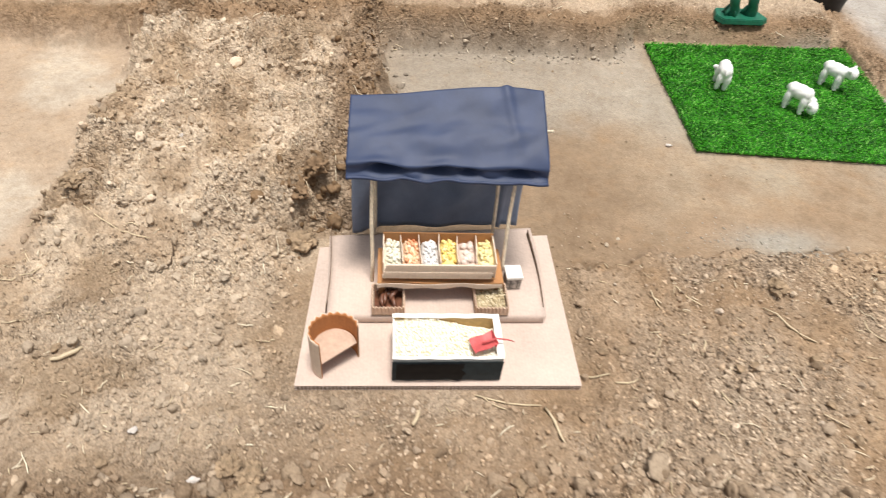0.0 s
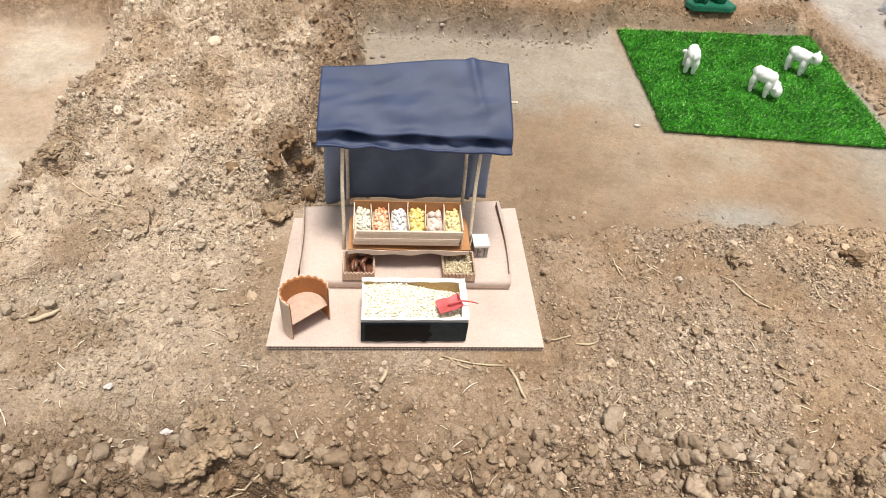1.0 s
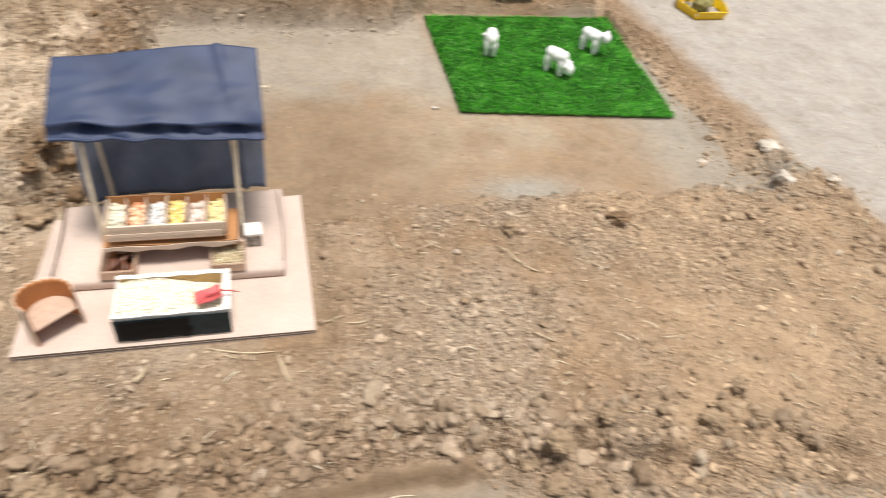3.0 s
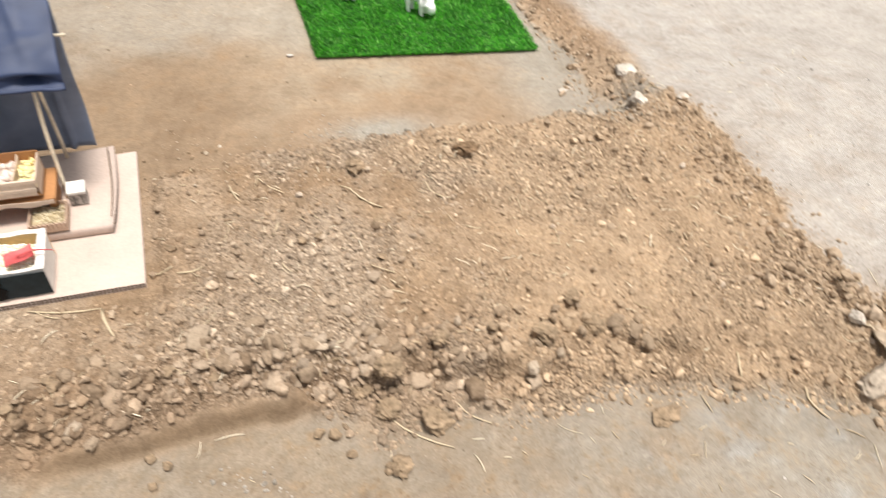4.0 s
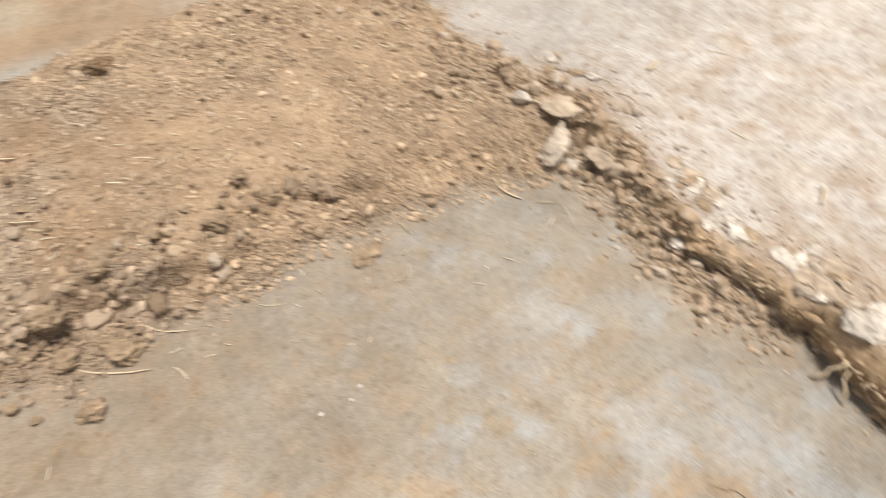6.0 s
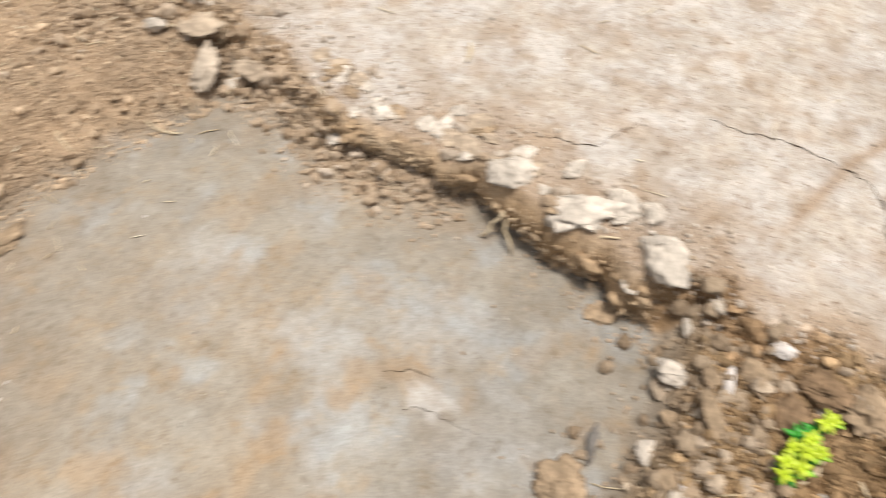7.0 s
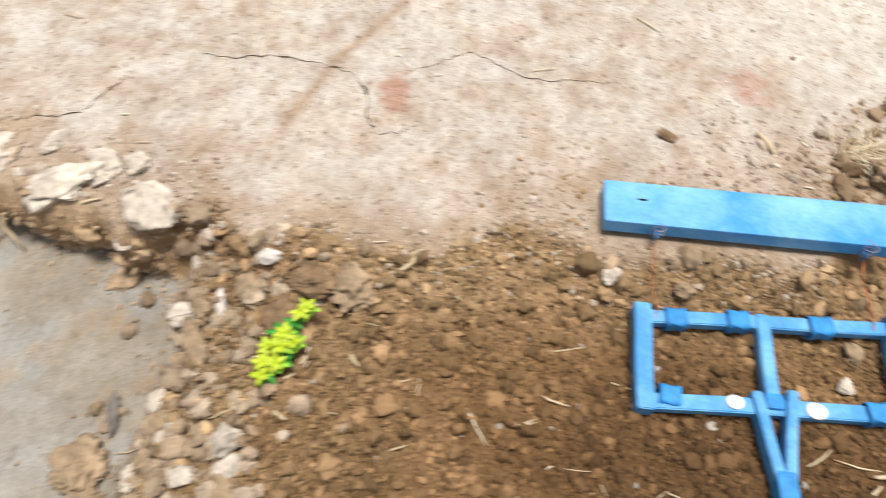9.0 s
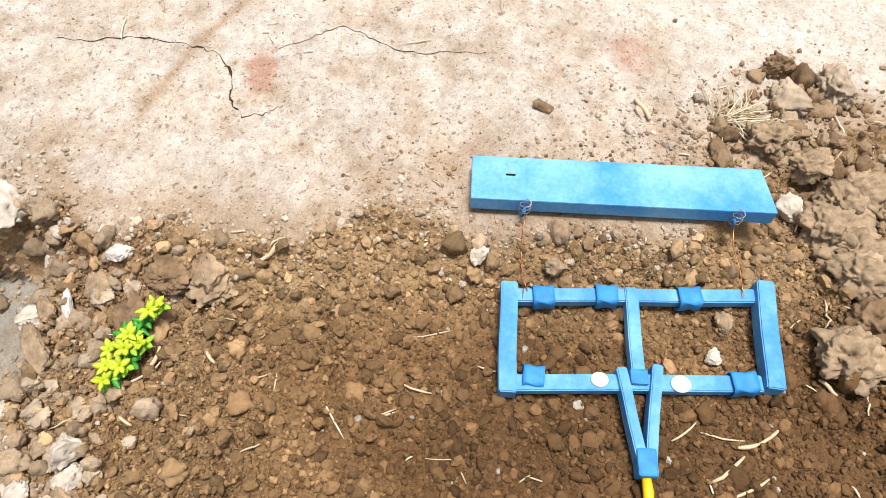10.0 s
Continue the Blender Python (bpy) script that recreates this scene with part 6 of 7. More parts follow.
rock("stone", 1.795, -2.075, (0.014, 0.015, 0.012), ROCK_PALE, "pale pebble inside the frame", 43, 0, 0.7, "stone")
rock("stone", 1.850, -2.105, (0.022, 0.018, 0.016), ROCK_TAN, "tan pebble inside the frame", 44, 0, 0.6, "stone")
rock("clod", 1.800, -1.225, (0.042, 0.028, 0.018), ROCK_BROWN, "brown flat clod under the plastic sprig", 45, 10, 0.3, "clod")
rock("clod", 1.882, -1.268, (0.034, 0.034, 0.014), ROCK_BROWN, "brown flat clod on dug soil", 46, 10, 0.3, "clod")
rock("clod", 1.868, -1.335, (0.036, 0.036, 0.014), ROCK_TAN, "tan flat clod on dug soil", 47, 10, 0.3, "clod")
rock("stone", 0.209, 0.623, (0.018, 0.014, 0.014), ROCK_TAN, "tan pebble on the ridge", 48, 0, 0.6, "stone")
rock("stone", 0.138, 0.582, (0.022, 0.018, 0.018), ROCK_TAN, "tan pebble on the ridge", 49, 0, 0.6, "stone")


for args in ((-0.365, 0.681, 0.026), (-0.382, 0.575, 0.032), (-0.335, 0.560, 0.026), (-0.155, 0.556, 0.028), (-0.122, 0.535, 0.032), (0.972, 0.915, 0.018), (0.962, 1.129, 0.026),
             (0.865, 0.466, 0.030), (0.853, 0.404, 0.026), (0.758, 0.339, 0.014), (0.732, 0.386, 0.018), (0.702, 0.400, 0.015), (0.406, 0.415, 0.015), (0.376, 0.438, 0.015),
             (0.377, 0.381, 0.013), (0.433, 0.578, 0.018), (0.517, 0.543, 0.015), (0.807, 0.461, 0.022), (1.345, 0.535, 0.020), (1.369, 0.465, 0.032), (1.241, 0.458, 0.028),
             (0.998, 0.504, 0.020), (1.145, 0.598, 0.014), (1.124, 0.498, 0.018), (0.214, 0.620, 0.018), (0.144, 0.567, 0.018), (0.084, 0.554, 0.018), (-0.039, 0.577, 0.022)):
    rock("clod", args[0], args[1], (args[2], args[2] * 0.9, args[2] * 0.75), ROCK_TAN, "crumbly tan clod on the ridge", int(700 + 99 * args[0]), 360 * args[1], 0.45, "clod")
for args in ((0.950, 0.786), (1.074, 0.810), (0.963, 0.699), (0.464, 0.951), (0.512, 0.950), (0.768, 0.884), (0.817, 0.893), (-0.358, 1.603), (-0.260, 1.375), (-0.612, 0.696)):
    rock("stone", args[0], args[1], (0.016, 0.013, 0.011), ROCK_TAN, "dusty tan pebble half sunk in the ridge", int(600 + 99 * args[0]), 360 * args[1], 0.4, "stone")
for args in ((-0.423, 0.654), (-0.565, 0.766), (-0.642, 1.674), (0.915, 1.845)):
    rock("shard", args[0], args[1], (0.014, 0.010, 0.005), ROCK_WHITE, "small white flake on dry earth", int(800 + 99 * args[0]), 300 * args[1], 0.7, "shard")
for args in ((1.535, -1.196, 0.030), (1.537, -1.243, 0.022), (1.839, -1.169, 0.026), (1.874, -1.319, 0.024), (1.480, -1.190, 0.022), (1.660, -1.130, 0.020), (1.700, -1.110, 0.024)):
    rock("stone", args[0], args[1], (args[2], args[2] * 0.7, args[2] * 0.6), ROCK_DUST, "dusty tan stone on the edge of dug soil", int(900 + 99 * args[0]), 360 * args[1], 0.5, "stone")
for args in ((1.16, -0.010), (1.25, -0.014), (1.22, -0.025), (1.647, 0.023)):
    rock("shard", args[0], args[1], (0.005, 0.004, 0.002), ROCK_WHITE, "tiny white crumb on the smooth bed", int(850 + 99 * args[0]), 0, 0.7, "shard")

for k, (x, y, sx, sy, mat) in enumerate((
             (1.794, -1.032, 0.024, 0.019, ROCK_DUST), (1.845, -1.155, 0.037, 0.031, ROCK_TAN), (1.858, -1.211, 0.016, 0.017, ROCK_DUST), (1.884, -1.323, 0.037, 0.036, ROCK_TAN), (1.742, -1.112, 0.050, 0.021, ROCK_TAN),
             (1.670, -1.045, 0.027, 0.021, ROCK_PALE), (1.624, -1.111, 0.030, 0.010, ROCK_WHITE), (1.541, -1.206, 0.032, 0.028, ROCK_TAN), (1.516, -1.149, 0.020, 0.026, ROCK_DUST), (1.542, -1.252, 0.019, 0.016, ROCK_DUST),
             (1.555, -1.053, 0.025, 0.014, ROCK_PALE), (1.558, -1.149, 0.022, 0.022, ROCK_PALE), (1.628, -1.087, 0.023, 0.020, ROCK_TAN), (1.644, -1.145, 0.018, 0.018, ROCK_DUST), (1.577, -1.086, 0.030, 0.019, ROCK_TAN),
             (1.601, -1.176, 0.025, 0.013, ROCK_DUST), (1.736, -1.066, 0.019, 0.020, ROCK_TAN), (1.690, -1.237, 0.020, 0.020, ROCK_TAN), (1.810, -1.096, 0.021, 0.022, ROCK_TAN), (1.671, -1.190, 0.022, 0.015, ROCK_DUST),
             (1.695, -1.146, 0.015, 0.016, ROCK_DUST), (1.583, -1.231, 0.015, 0.016, ROCK_DUST))):
    rock("stone", x, y, (sx, sy, 0.55 * min(sx, sy)), mat, "dusty angular stone on the corner of dug soil", 300 + k, 25 * math.sin(k * 2.1), 0.75, "stone", 8 * math.sin(k), 8 * math.cos(k))["group"] = "stones beside dug soil"


def crust_pieces():
    """Plates of pale crust broken off along the edge of the bank."""
    rng = random.Random(17)
    for k in range(26):
        y = rng.uniform(-1.02, 0.34)
        x = float(np.interp(y, LIP_Y, LIP_X)) + rng.gauss(0.02, 0.04)
        s = rng.uniform(0.012, 0.034)
        rock("crust_piece", x, y, (s, s * rng.uniform(0.7, 1.4), s * rng.uniform(0.25, 0.45)), rng.choice((ROCK_PALE, ROCK_TAN, ROCK_PALE)), "broken piece of pale dry crust at the bank's edge", 200 + k, rng.uniform(0, 360), 0.25, "crust piece", rng.uniform(-9, 9), rng.uniform(-9, 9))["group"] = "broken crust along the bank"


crust_pieces()


def crust_plates():
    """Flat plates of the bank's crust, lifted and cracked along its edge."""
    rng = random.Random(29)
    for k in range(22):
        y = rng.uniform(-0.66, -0.08)
        x = float(np.interp(y, LIP_Y, LIP_X)) + rng.uniform(0.012, 0.115)
        s = rng.uniform(0.020, 0.042)
        rock("crust_plate", x, y, (s, s * rng.uniform(0.6, 1.1), 0.0075), rng.choice((ROCK_DUST, ROCK_DUST, ROCK_PALE, ROCK_TAN)), "flat plate of cracked tan crust on the bank", 400 + k, rng.uniform(0, 360), 0.15, "crust plate", rng.uniform(-6, 6), rng.uniform(-7, 3))["group"] = "broken crust along the bank"


crust_plates()


# ---- cracks in the bank ----
def crack(name, pts, width, label):
    """A dark open crack: a thin, uneven strip over the crust, its inner shade painted on."""
    rng = random.Random(len(pts))
    fine = []
    for (ax, ay), (bx, by) in zip(pts, pts[1:]):
        for k in range(6):
            f = k / 6
            fine.append((ax + (bx - ax) * f + rng.uniform(-0.004, 0.004), ay + (by - ay) * f + rng.uniform(-0.003, 0.003)))
    fine.append(pts[-1])
    bm = bmesh.new()
    rows = []
    n = len(fine)
    for k, (x, y) in enumerate(fine):
        a, b = fine[max(k - 1, 0)], fine[min(k + 1, n - 1)]
        d = Vector((b[0] - a[0], b[1] - a[1], 0)).normalized()
        s = Vector((-d.y, d.x, 0)) * width * (0.2 + 0.8 * math.sin(math.pi * (k + 0.5) / n)) * rng.choice((0.1, 0.35, 0.7, 1.2, 1.9))
        z = at_ground(x, y, 0.0014)[2]
        rows.append([bm.verts.new((x - s.x, y - s.y, z)), bm.verts.new((x, y, z - 0.001)), bm.verts.new((x + s.x, y + s.y, z))])
    for a, b in zip(rows, rows[1:]):
        for k in range(2):
            bm.faces.new((a[k], a[k + 1], b[k + 1], b[k]))
    tagged(mesh_ob(name, bm, CRACK), label, "ground crack", kind="structure")


crack("ground_crack", [(2.345, -0.927), (2.342, -1.003), (2.359, -1.072), (2.352, -1.103), (2.342, -1.178), (2.326, -1.24), (2.268, -1.281), (2.215, -1.288), (2.178, -1.316), (2.187, -1.356), (2.208, -1.381)], 0.0014, "dark jagged crack in the dry bank")
crack("ground_crack", [(2.342, -1.347), (2.383, -1.414), (2.409, -1.466), (2.378, -1.521), (2.347, -1.582), (2.352, -1.66), (2.357, -1.733)], 0.0006, "fine crack in the dry bank")
crack("ground_crack", [(2.137, -0.622), (2.150, -0.69), (2.164, -0.751), (2.224, -0.782), (2.27, -0.802)], 0.0010, "short crack near the broken edge")

for pts in ([(1.596, -0.595), (1.62, -0.638), (1.626, -0.686)], [(1.55, -0.657), (1.571, -0.695), (1.568, -0.746), (1.574, -0.796)]):
    crack("ground_crack", pts, 0.0005, "hairline crack in the smooth grey bed")


# ---- loose earth, pebbles and straw ----
LUMP, LUMP_T = variants(20, 2, 0.42, 500)
CRUMB, CRUMB_T = variants(14, 1, 0.4, 540)
BLOCK, BLOCK_T = variants(12, 3, 0.5, 580)


BLOCK_MESHES = {}


def single_clods(places, sizes, mat, name, label, group, rng):
    """Clods as objects of their own on a few shared meshes."""
    if mat.name not in BLOCK_MESHES:
        made = []
        for k, shape in enumerate(BLOCK[:8]):
            ob = tri_mesh("clod", shape, BLOCK_T, mat, True)
            made.append(ob.data)
            bpy.data.objects.remove(ob)
        BLOCK_MESHES[mat.name] = made
    meshes = BLOCK_MESHES[mat.name]
    for p, s in zip(places, sizes):
        ob = new(name, meshes[int(rng.integers(0, len(meshes)))])
        turn = Euler((rng.normal(0, 0.5), rng.normal(0, 0.5), rng.uniform(0, 6.28))).to_matrix().to_4x4()
        ob.matrix_world = Matrix.Translation(p) @ turn @ Matrix.Diagonal((*s, 1))
        tagged(ob, label, name, group)


def spread(name, mat, label, seed, batches, tint=(0.0, 0.0), single=None):
    """Loose pieces over patches of ground: (count, x0, x1, y0, y1, smallest, largest, shapes, keep). tint: where the earth that they broke from lies."""
    rng = np.random.default_rng(seed)
    vs, ts, cs, flat, base = [], [], [], [], 0
    for count, x0, x1, y0, y1, small, large, shapes, keep in batches:
        kinds, tris = {"crumb": (CRUMB, CRUMB_T), "lump": (LUMP, LUMP_T), "block": (BLOCK, BLOCK_T)}[shapes]
        x, y = rng.uniform(x0, x1, count), rng.uniform(y0, y1, count)
        z = zones(x, y)
        ok = keep(z, x, y) > rng.uniform(0, 1, count)
        ok &= ~((x > -0.27) & (x < 0.41) & (y > 0.845) & (y < 1.37))
        ok &= ~((x > 2.0) & (x < 2.1) & (y > -2.19) & (y < -1.71))
        ok &= ~turf_inside(x, y)
        x, y = x[ok], y[ok]
        n = len(x)
        r = small * (large / small) ** (rng.uniform(0, 1, n) ** 2.2)
        s = r[:, None] * rng.uniform(0.6, 1.3, (n, 3)) * np.array([[1.0, 1.0, 0.85]])
        p = np.stack([x, y, level(x, y) + (0.38 if shapes == "crumb" else 0.24) * s[:, 2]], -1)
        if single and shapes == "block":
            single_clods(p[:130], s[:130], *single, rng)
            x, y, p, s = x[130:], y[130:], p[130:], s[130:]
            if not len(x):
                continue
        rgb = earth_colour(x + tint[0], y + tint[1])[0]
        cs.append(np.repeat(rgb, len(kinds[0]), axis=0))
        a, b = scatter(kinds, tris, p, s, rng)
        vs.append(a)
        ts.append(b + base)
        flat.append(np.full(len(b), shapes == "block"))
        base += len(a)
    ob = tri_mesh(name, np.concatenate(vs), np.concatenate(ts), mat, np.concatenate(flat))
    if mat in (LOOSE, LOOSE_PALE, LOOSE_CREST, LOOSE_MOUND):
        colour_layer(ob, np.concatenate(cs), 1.0)
    return tagged(ob, label, "loose earth", kind="stuff")


def turf_inside(x, y):
    return (x > 0.985) & (x < 1.91) & (y > 1.74) & (y < 2.53)


def on_ridge(z, x, y):
    return (1 - z["ledge"]) * ss(0.02, 0.08, z["d"]) * (1 - z["behind"]) * (1 - z["bank"]) * (0.3 + 0.7 * ss(-0.4, 0.3, fbm(x, y, 5, 3, 201)))


def on_crest(z, x, y):
    return np.exp(-((z["d"] - 0.135) / 0.07) ** 2) * (1 - z["bank"]) * (1 - z["ledge"]) * (1 - 0.6 * ss(0.9, 1.2, x))


def on_mound(z, x, y):
    m = np.clip(z["mound"] + (1 - ss(-0.5, -0.25, x)) * ss(0.05, 0.1, z["d"]) * (1 - z["behind"]), 0, 1)
    return m * (0.2 + 0.8 * ss(-0.3, 0.4, fbm(x, y, 5, 3, 211)))


def on_mound_side(z, x, y):
    return np.exp(-((x + 0.07 + z["wob"]) / 0.08) ** 2) + np.exp(-((x + 0.93 + z["wob"]) / 0.05) ** 2) * 0.7


def on_foot(z, x, y):
    return (1 - 0.82 * z["sheer"]) * np.exp(-((z["off"] + 0.5 * z["slope"] + 0.01) / (0.02 + 0.6 * z["slope"])) ** 2)


def on_talus(z, x, y):
    """Crumbs slid down over the foot of the upright cut, out on to the bed."""
    return np.clip(z["talus"] * 1.3, 0, 1)


def on_front_shelf(z, x, y):
    return ss(-0.03, 0.01, z["d"]) * (1 - ss(0.08, 0.12, z["d"])) * (1 - z["bank"]) * ss(0.68, 0.8, x) * (0.3 + 0.7 * ss(-0.3, 0.3, fbm(x, y, 7, 3, 265)))


def on_back_foot(z, x, y):
    return np.exp(-((y - z["foot"] - 0.03) / 0.05) ** 2) * (1 - z["mound"])


def on_bed(z, x, y):
    return np.clip((1 - z["ridge"]) + z["behind"] * (1 - z["mound"]), 0, 1) * (1 - z["pit"]) * (1 - z["bank"]) * (1 - z["back"]) * (0.15 + 0.85 * ss(0.0, 0.6, fbm(x, y, 5, 3, 221)))


def on_pit(z, x, y):
    return z["dug"] * (1 - z["crust"])


def on_bank(z, x, y):
    return ss(0.02, 0.06, z["off"]) * (0.2 + 0.8 * ss(0.0, 0.6, fbm(x, y, 6, 3, 231)))


def on_edge_of_pit(z, x, y):
    return np.exp(-((y + 1.10 + z["wob"]) / 0.09) ** 2) * (1 - z["bank"])


def on_clod_pile(z, x, y):
    return np.exp(-(((x - 2.12) / 0.17) ** 2 + ((y + 2.33) / 0.17) ** 2))


def everywhere_back(z, x, y):
    return z["back"] * 0.5


spread("ridge_clods", LOOSE_PALE, "loose tan clods and pebbles on the ridge", 1, [
    (36000, -0.35, 2.1, 0.3, 1.35, 0.0020, 0.0060, "crumb", on_ridge),
    (13000, 0.6, 2.0, 0.1, 0.60, 0.0020, 0.0070, "crumb", on_front_shelf),
    (500, -0.35, 2.1, 0.3, 1.35, 0.0050, 0.0110, "lump", on_ridge)], (0.0, 0.09))
spread("crest_clods", LOOSE_CREST, "tan clods and lumps heaped along the ridge", 13, [
    (2200, -0.35, 2.1, 0.3, 1.35, 0.0050, 0.0140, "lump", on_ridge),
    (4200, -1.0, 1.5, 0.35, 0.85, 0.0060, 0.0150, "lump", on_crest),
    (950, -1.1, 1.5, 0.35, 0.85, 0.0110, 0.0260, "block", on_crest),
    (2600, 0.6, 2.0, 0.1, 0.55, 0.004, 0.013, "lump", on_front_shelf)], (0.0, 0.07), (SINGLE_TAN, "clod", "rough tan clod half sunk in the ridge", "clods along the ridge"))
spread("ridge_pebbles", CLOD_DUST, "pale dusty pebbles strewn over the ridge", 20, [
    (2400, -0.4, 2.05, 0.35, 1.3, 0.0034, 0.0105, "lump", lambda z, x, y: on_ridge(z, x, y) * (0.25 + 0.75 * ss(-0.2, 0.3, fbm(x, y, 4, 3, 281)))),
    (520, -1.2, -0.1, 0.6, 2.4, 0.0034, 0.0100, "lump", on_mound)])
spread("mound_clods", LOOSE_MOUND, "loose greyish-tan clods on the mound", 2, [
    (31000, -1.3, 0.05, 0.5, 2.6, 0.0022, 0.007, "crumb", on_mound),
    (1800, -1.3, 0.05, 0.5, 2.6, 0.0050, 0.011, "lump", on_mound)])
spread("mound_lumps", LOOSE_MOUND, "tan clods and lumps on the mound", 14, [
    (2200, -1.3, 0.05, 0.5, 2.6, 0.0055, 0.016, "lump", on_mound),
    (260, -1.3, 0.05, 0.5, 2.6, 0.010, 0.020, "block", on_mound),
    (600, -1.1, 0.1, 1.3, 2.5, 0.007, 0.016, "block", on_mound_side)])
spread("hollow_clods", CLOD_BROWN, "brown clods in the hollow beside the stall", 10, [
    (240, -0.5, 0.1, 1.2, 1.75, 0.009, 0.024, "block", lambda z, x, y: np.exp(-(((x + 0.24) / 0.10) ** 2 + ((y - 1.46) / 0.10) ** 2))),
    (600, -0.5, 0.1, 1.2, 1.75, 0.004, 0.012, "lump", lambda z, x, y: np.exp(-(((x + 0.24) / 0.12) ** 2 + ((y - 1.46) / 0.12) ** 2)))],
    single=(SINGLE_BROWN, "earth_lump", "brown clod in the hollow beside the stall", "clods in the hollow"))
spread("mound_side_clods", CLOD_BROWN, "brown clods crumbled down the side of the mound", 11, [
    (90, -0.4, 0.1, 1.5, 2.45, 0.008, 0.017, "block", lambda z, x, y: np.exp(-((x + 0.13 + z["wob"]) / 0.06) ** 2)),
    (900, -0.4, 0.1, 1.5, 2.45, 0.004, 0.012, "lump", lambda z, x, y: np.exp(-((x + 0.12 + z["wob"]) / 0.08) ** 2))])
spread("bank_foot_clods", CLOD_DUST, "crumbled earth along the foot of the bank", 3, [
    (9000, 1.7, 2.25, -1.0, 2.4, 0.0025, 0.008, "crumb", on_foot),
    (2000, 1.75, 2.2, -1.0, 0.5, 0.005, 0.014, "lump", on_foot),
    (260, 1.75, 2.2, -1.0, 0.5, 0.012, 0.024, "block", on_foot),
    (900, 1.7, 2.25, 0.5, 2.4, 0.006, 0.018, "lump", on_foot)])
spread("fallen_crumbs", CLOD_DUST, "tan crumbs and clods fallen at the foot of the cut", 22, [
    (8000, 1.85, 2.1, -0.65, 0.14, 0.0018, 0.0065, "crumb", on_talus),
    (1300, 1.85, 2.1, -0.65, 0.14, 0.005, 0.012, "lump", on_talus),
    (200, 1.85, 2.1, -0.60, 0.14, 0.010, 0.022, "block", on_talus),
    (420, 1.72, 1.97, -0.98, 0.0, 0.0022, 0.0060, "crumb", lambda z, x, y: np.exp(-((z["off"] + 0.05) / 0.05) ** 2))])


def face_crumbs():
    """Clods and crumbs that stick out of the upright cut."""
    rng = np.random.default_rng(23)
    at = CUT_FACE[0]
    vs, ts, cs, base = [], [], [], 0
    for count, small, large, kinds, tris in ((1500, 0.0020, 0.0050, CRUMB, CRUMB_T), (200, 0.005, 0.010, LUMP, LUMP_T), (70, 0.010, 0.022, BLOCK, BLOCK_T)):
        p = at[rng.integers(0, len(at), count)] + rng.normal(0, 0.0015, (count, 3))
        r = small * (large / small) ** (rng.uniform(0, 1, count) ** 2)
        p[:, 0] += 0.5 * r
        s = r[:, None] * rng.uniform(0.6, 1.3, (count, 3)) * np.array([[0.8, 1.4, 0.7]])
        tone = ss(-0.3, 0.4, fbm(p[:, 1], 3 * p[:, 2], 16, 3, 299))[:, None]
        cs.append(np.repeat(np.array([[0.34, 0.24, 0.148]]) * (1 - tone) + np.array([[0.45, 0.342, 0.23]]) * tone, len(kinds[0]), axis=0))
        a, b = scatter(kinds, tris, p, s, rng, 0.5)
        vs.append(a)
        ts.append(b + base)
        base += len(a)
    ob = tri_mesh("face_crumbs", np.concatenate(vs), np.concatenate(ts), LOOSE_MOUND)
    colour_layer(ob, np.concatenate(cs), 1.0)
    tagged(ob, "brown crumbs standing out of the broken bank face", "loose earth", kind="stuff")


face_crumbs()
spread("back_foot_clods", LOOSE, "crumbs of earth along the foot of the back bank", 18, [
    (5000, -0.1, 1.95, 2.3, 2.75, 0.0025, 0.008, "crumb", on_back_foot),
    (160, -0.1, 1.95, 2.3, 2.7, 0.006, 0.013, "lump", on_back_foot)])
spread("bed_pebbles", LOOSE, "small pebbles strewn on beds and bank", 4, [
    (6500, -1.6, 1.95, -1.0, 2.45, 0.0012, 0.0044, "crumb", on_bed),
    (6000, 2.0, 3.0, -2.6, 3.2, 0.0012, 0.0045, "crumb", on_bank),
    (1200, -1.5, 2.9, 2.5, 3.2, 0.002, 0.007, "crumb", everywhere_back)])
spread("bed_clods", CLOD_TAN, "small tan clods strewn on the trodden bed", 12, [
    (160, -1.6, 1.95, 1.25, 2.45, 0.003, 0.008, "lump", on_bed),
    (120, 0.3, 1.95, -0.95, 0.35, 0.002, 0.006, "lump", on_bed),
    (700, 0.40, 1.0, 1.2, 1.75, 0.002, 0.007, "crumb", lambda z, x, y: np.exp(-(((x - 0.52) / 0.13) ** 2 + ((y - 1.38) / 0.11) ** 2))),
    (70, 0.40, 0.9, 1.2, 1.7, 0.005, 0.013, "lump", lambda z, x, y: np.exp(-(((x - 0.52) / 0.12) ** 2 + ((y - 1.36) / 0.08) ** 2)))])
spread("bank_grit", CLOD_BROWN, "brown grit strewn on the pale bank", 9, [
    (3000, 2.0, 2.7, -2.4, 1.4, 0.0010, 0.0026, "crumb", on_bank)])
spread("gravel_patch", GRAVEL, "small patches of light grey gravel on the beds", 7, [
    (900, 0.70, 1.35, 1.26, 1.56, 0.0016, 0.0050, "crumb", lambda z, x, y: np.exp(-(((x - 1.0) / 0.16) ** 2 + ((y - 1.40) / 0.055) ** 2))),
    (420, 0.35, 0.80, 0.20, 0.48, 0.002, 0.0065, "crumb", lambda z, x, y: np.exp(-(((x - 0.55) / 0.09) ** 2 + ((y - 0.34) / 0.05) ** 2)))])
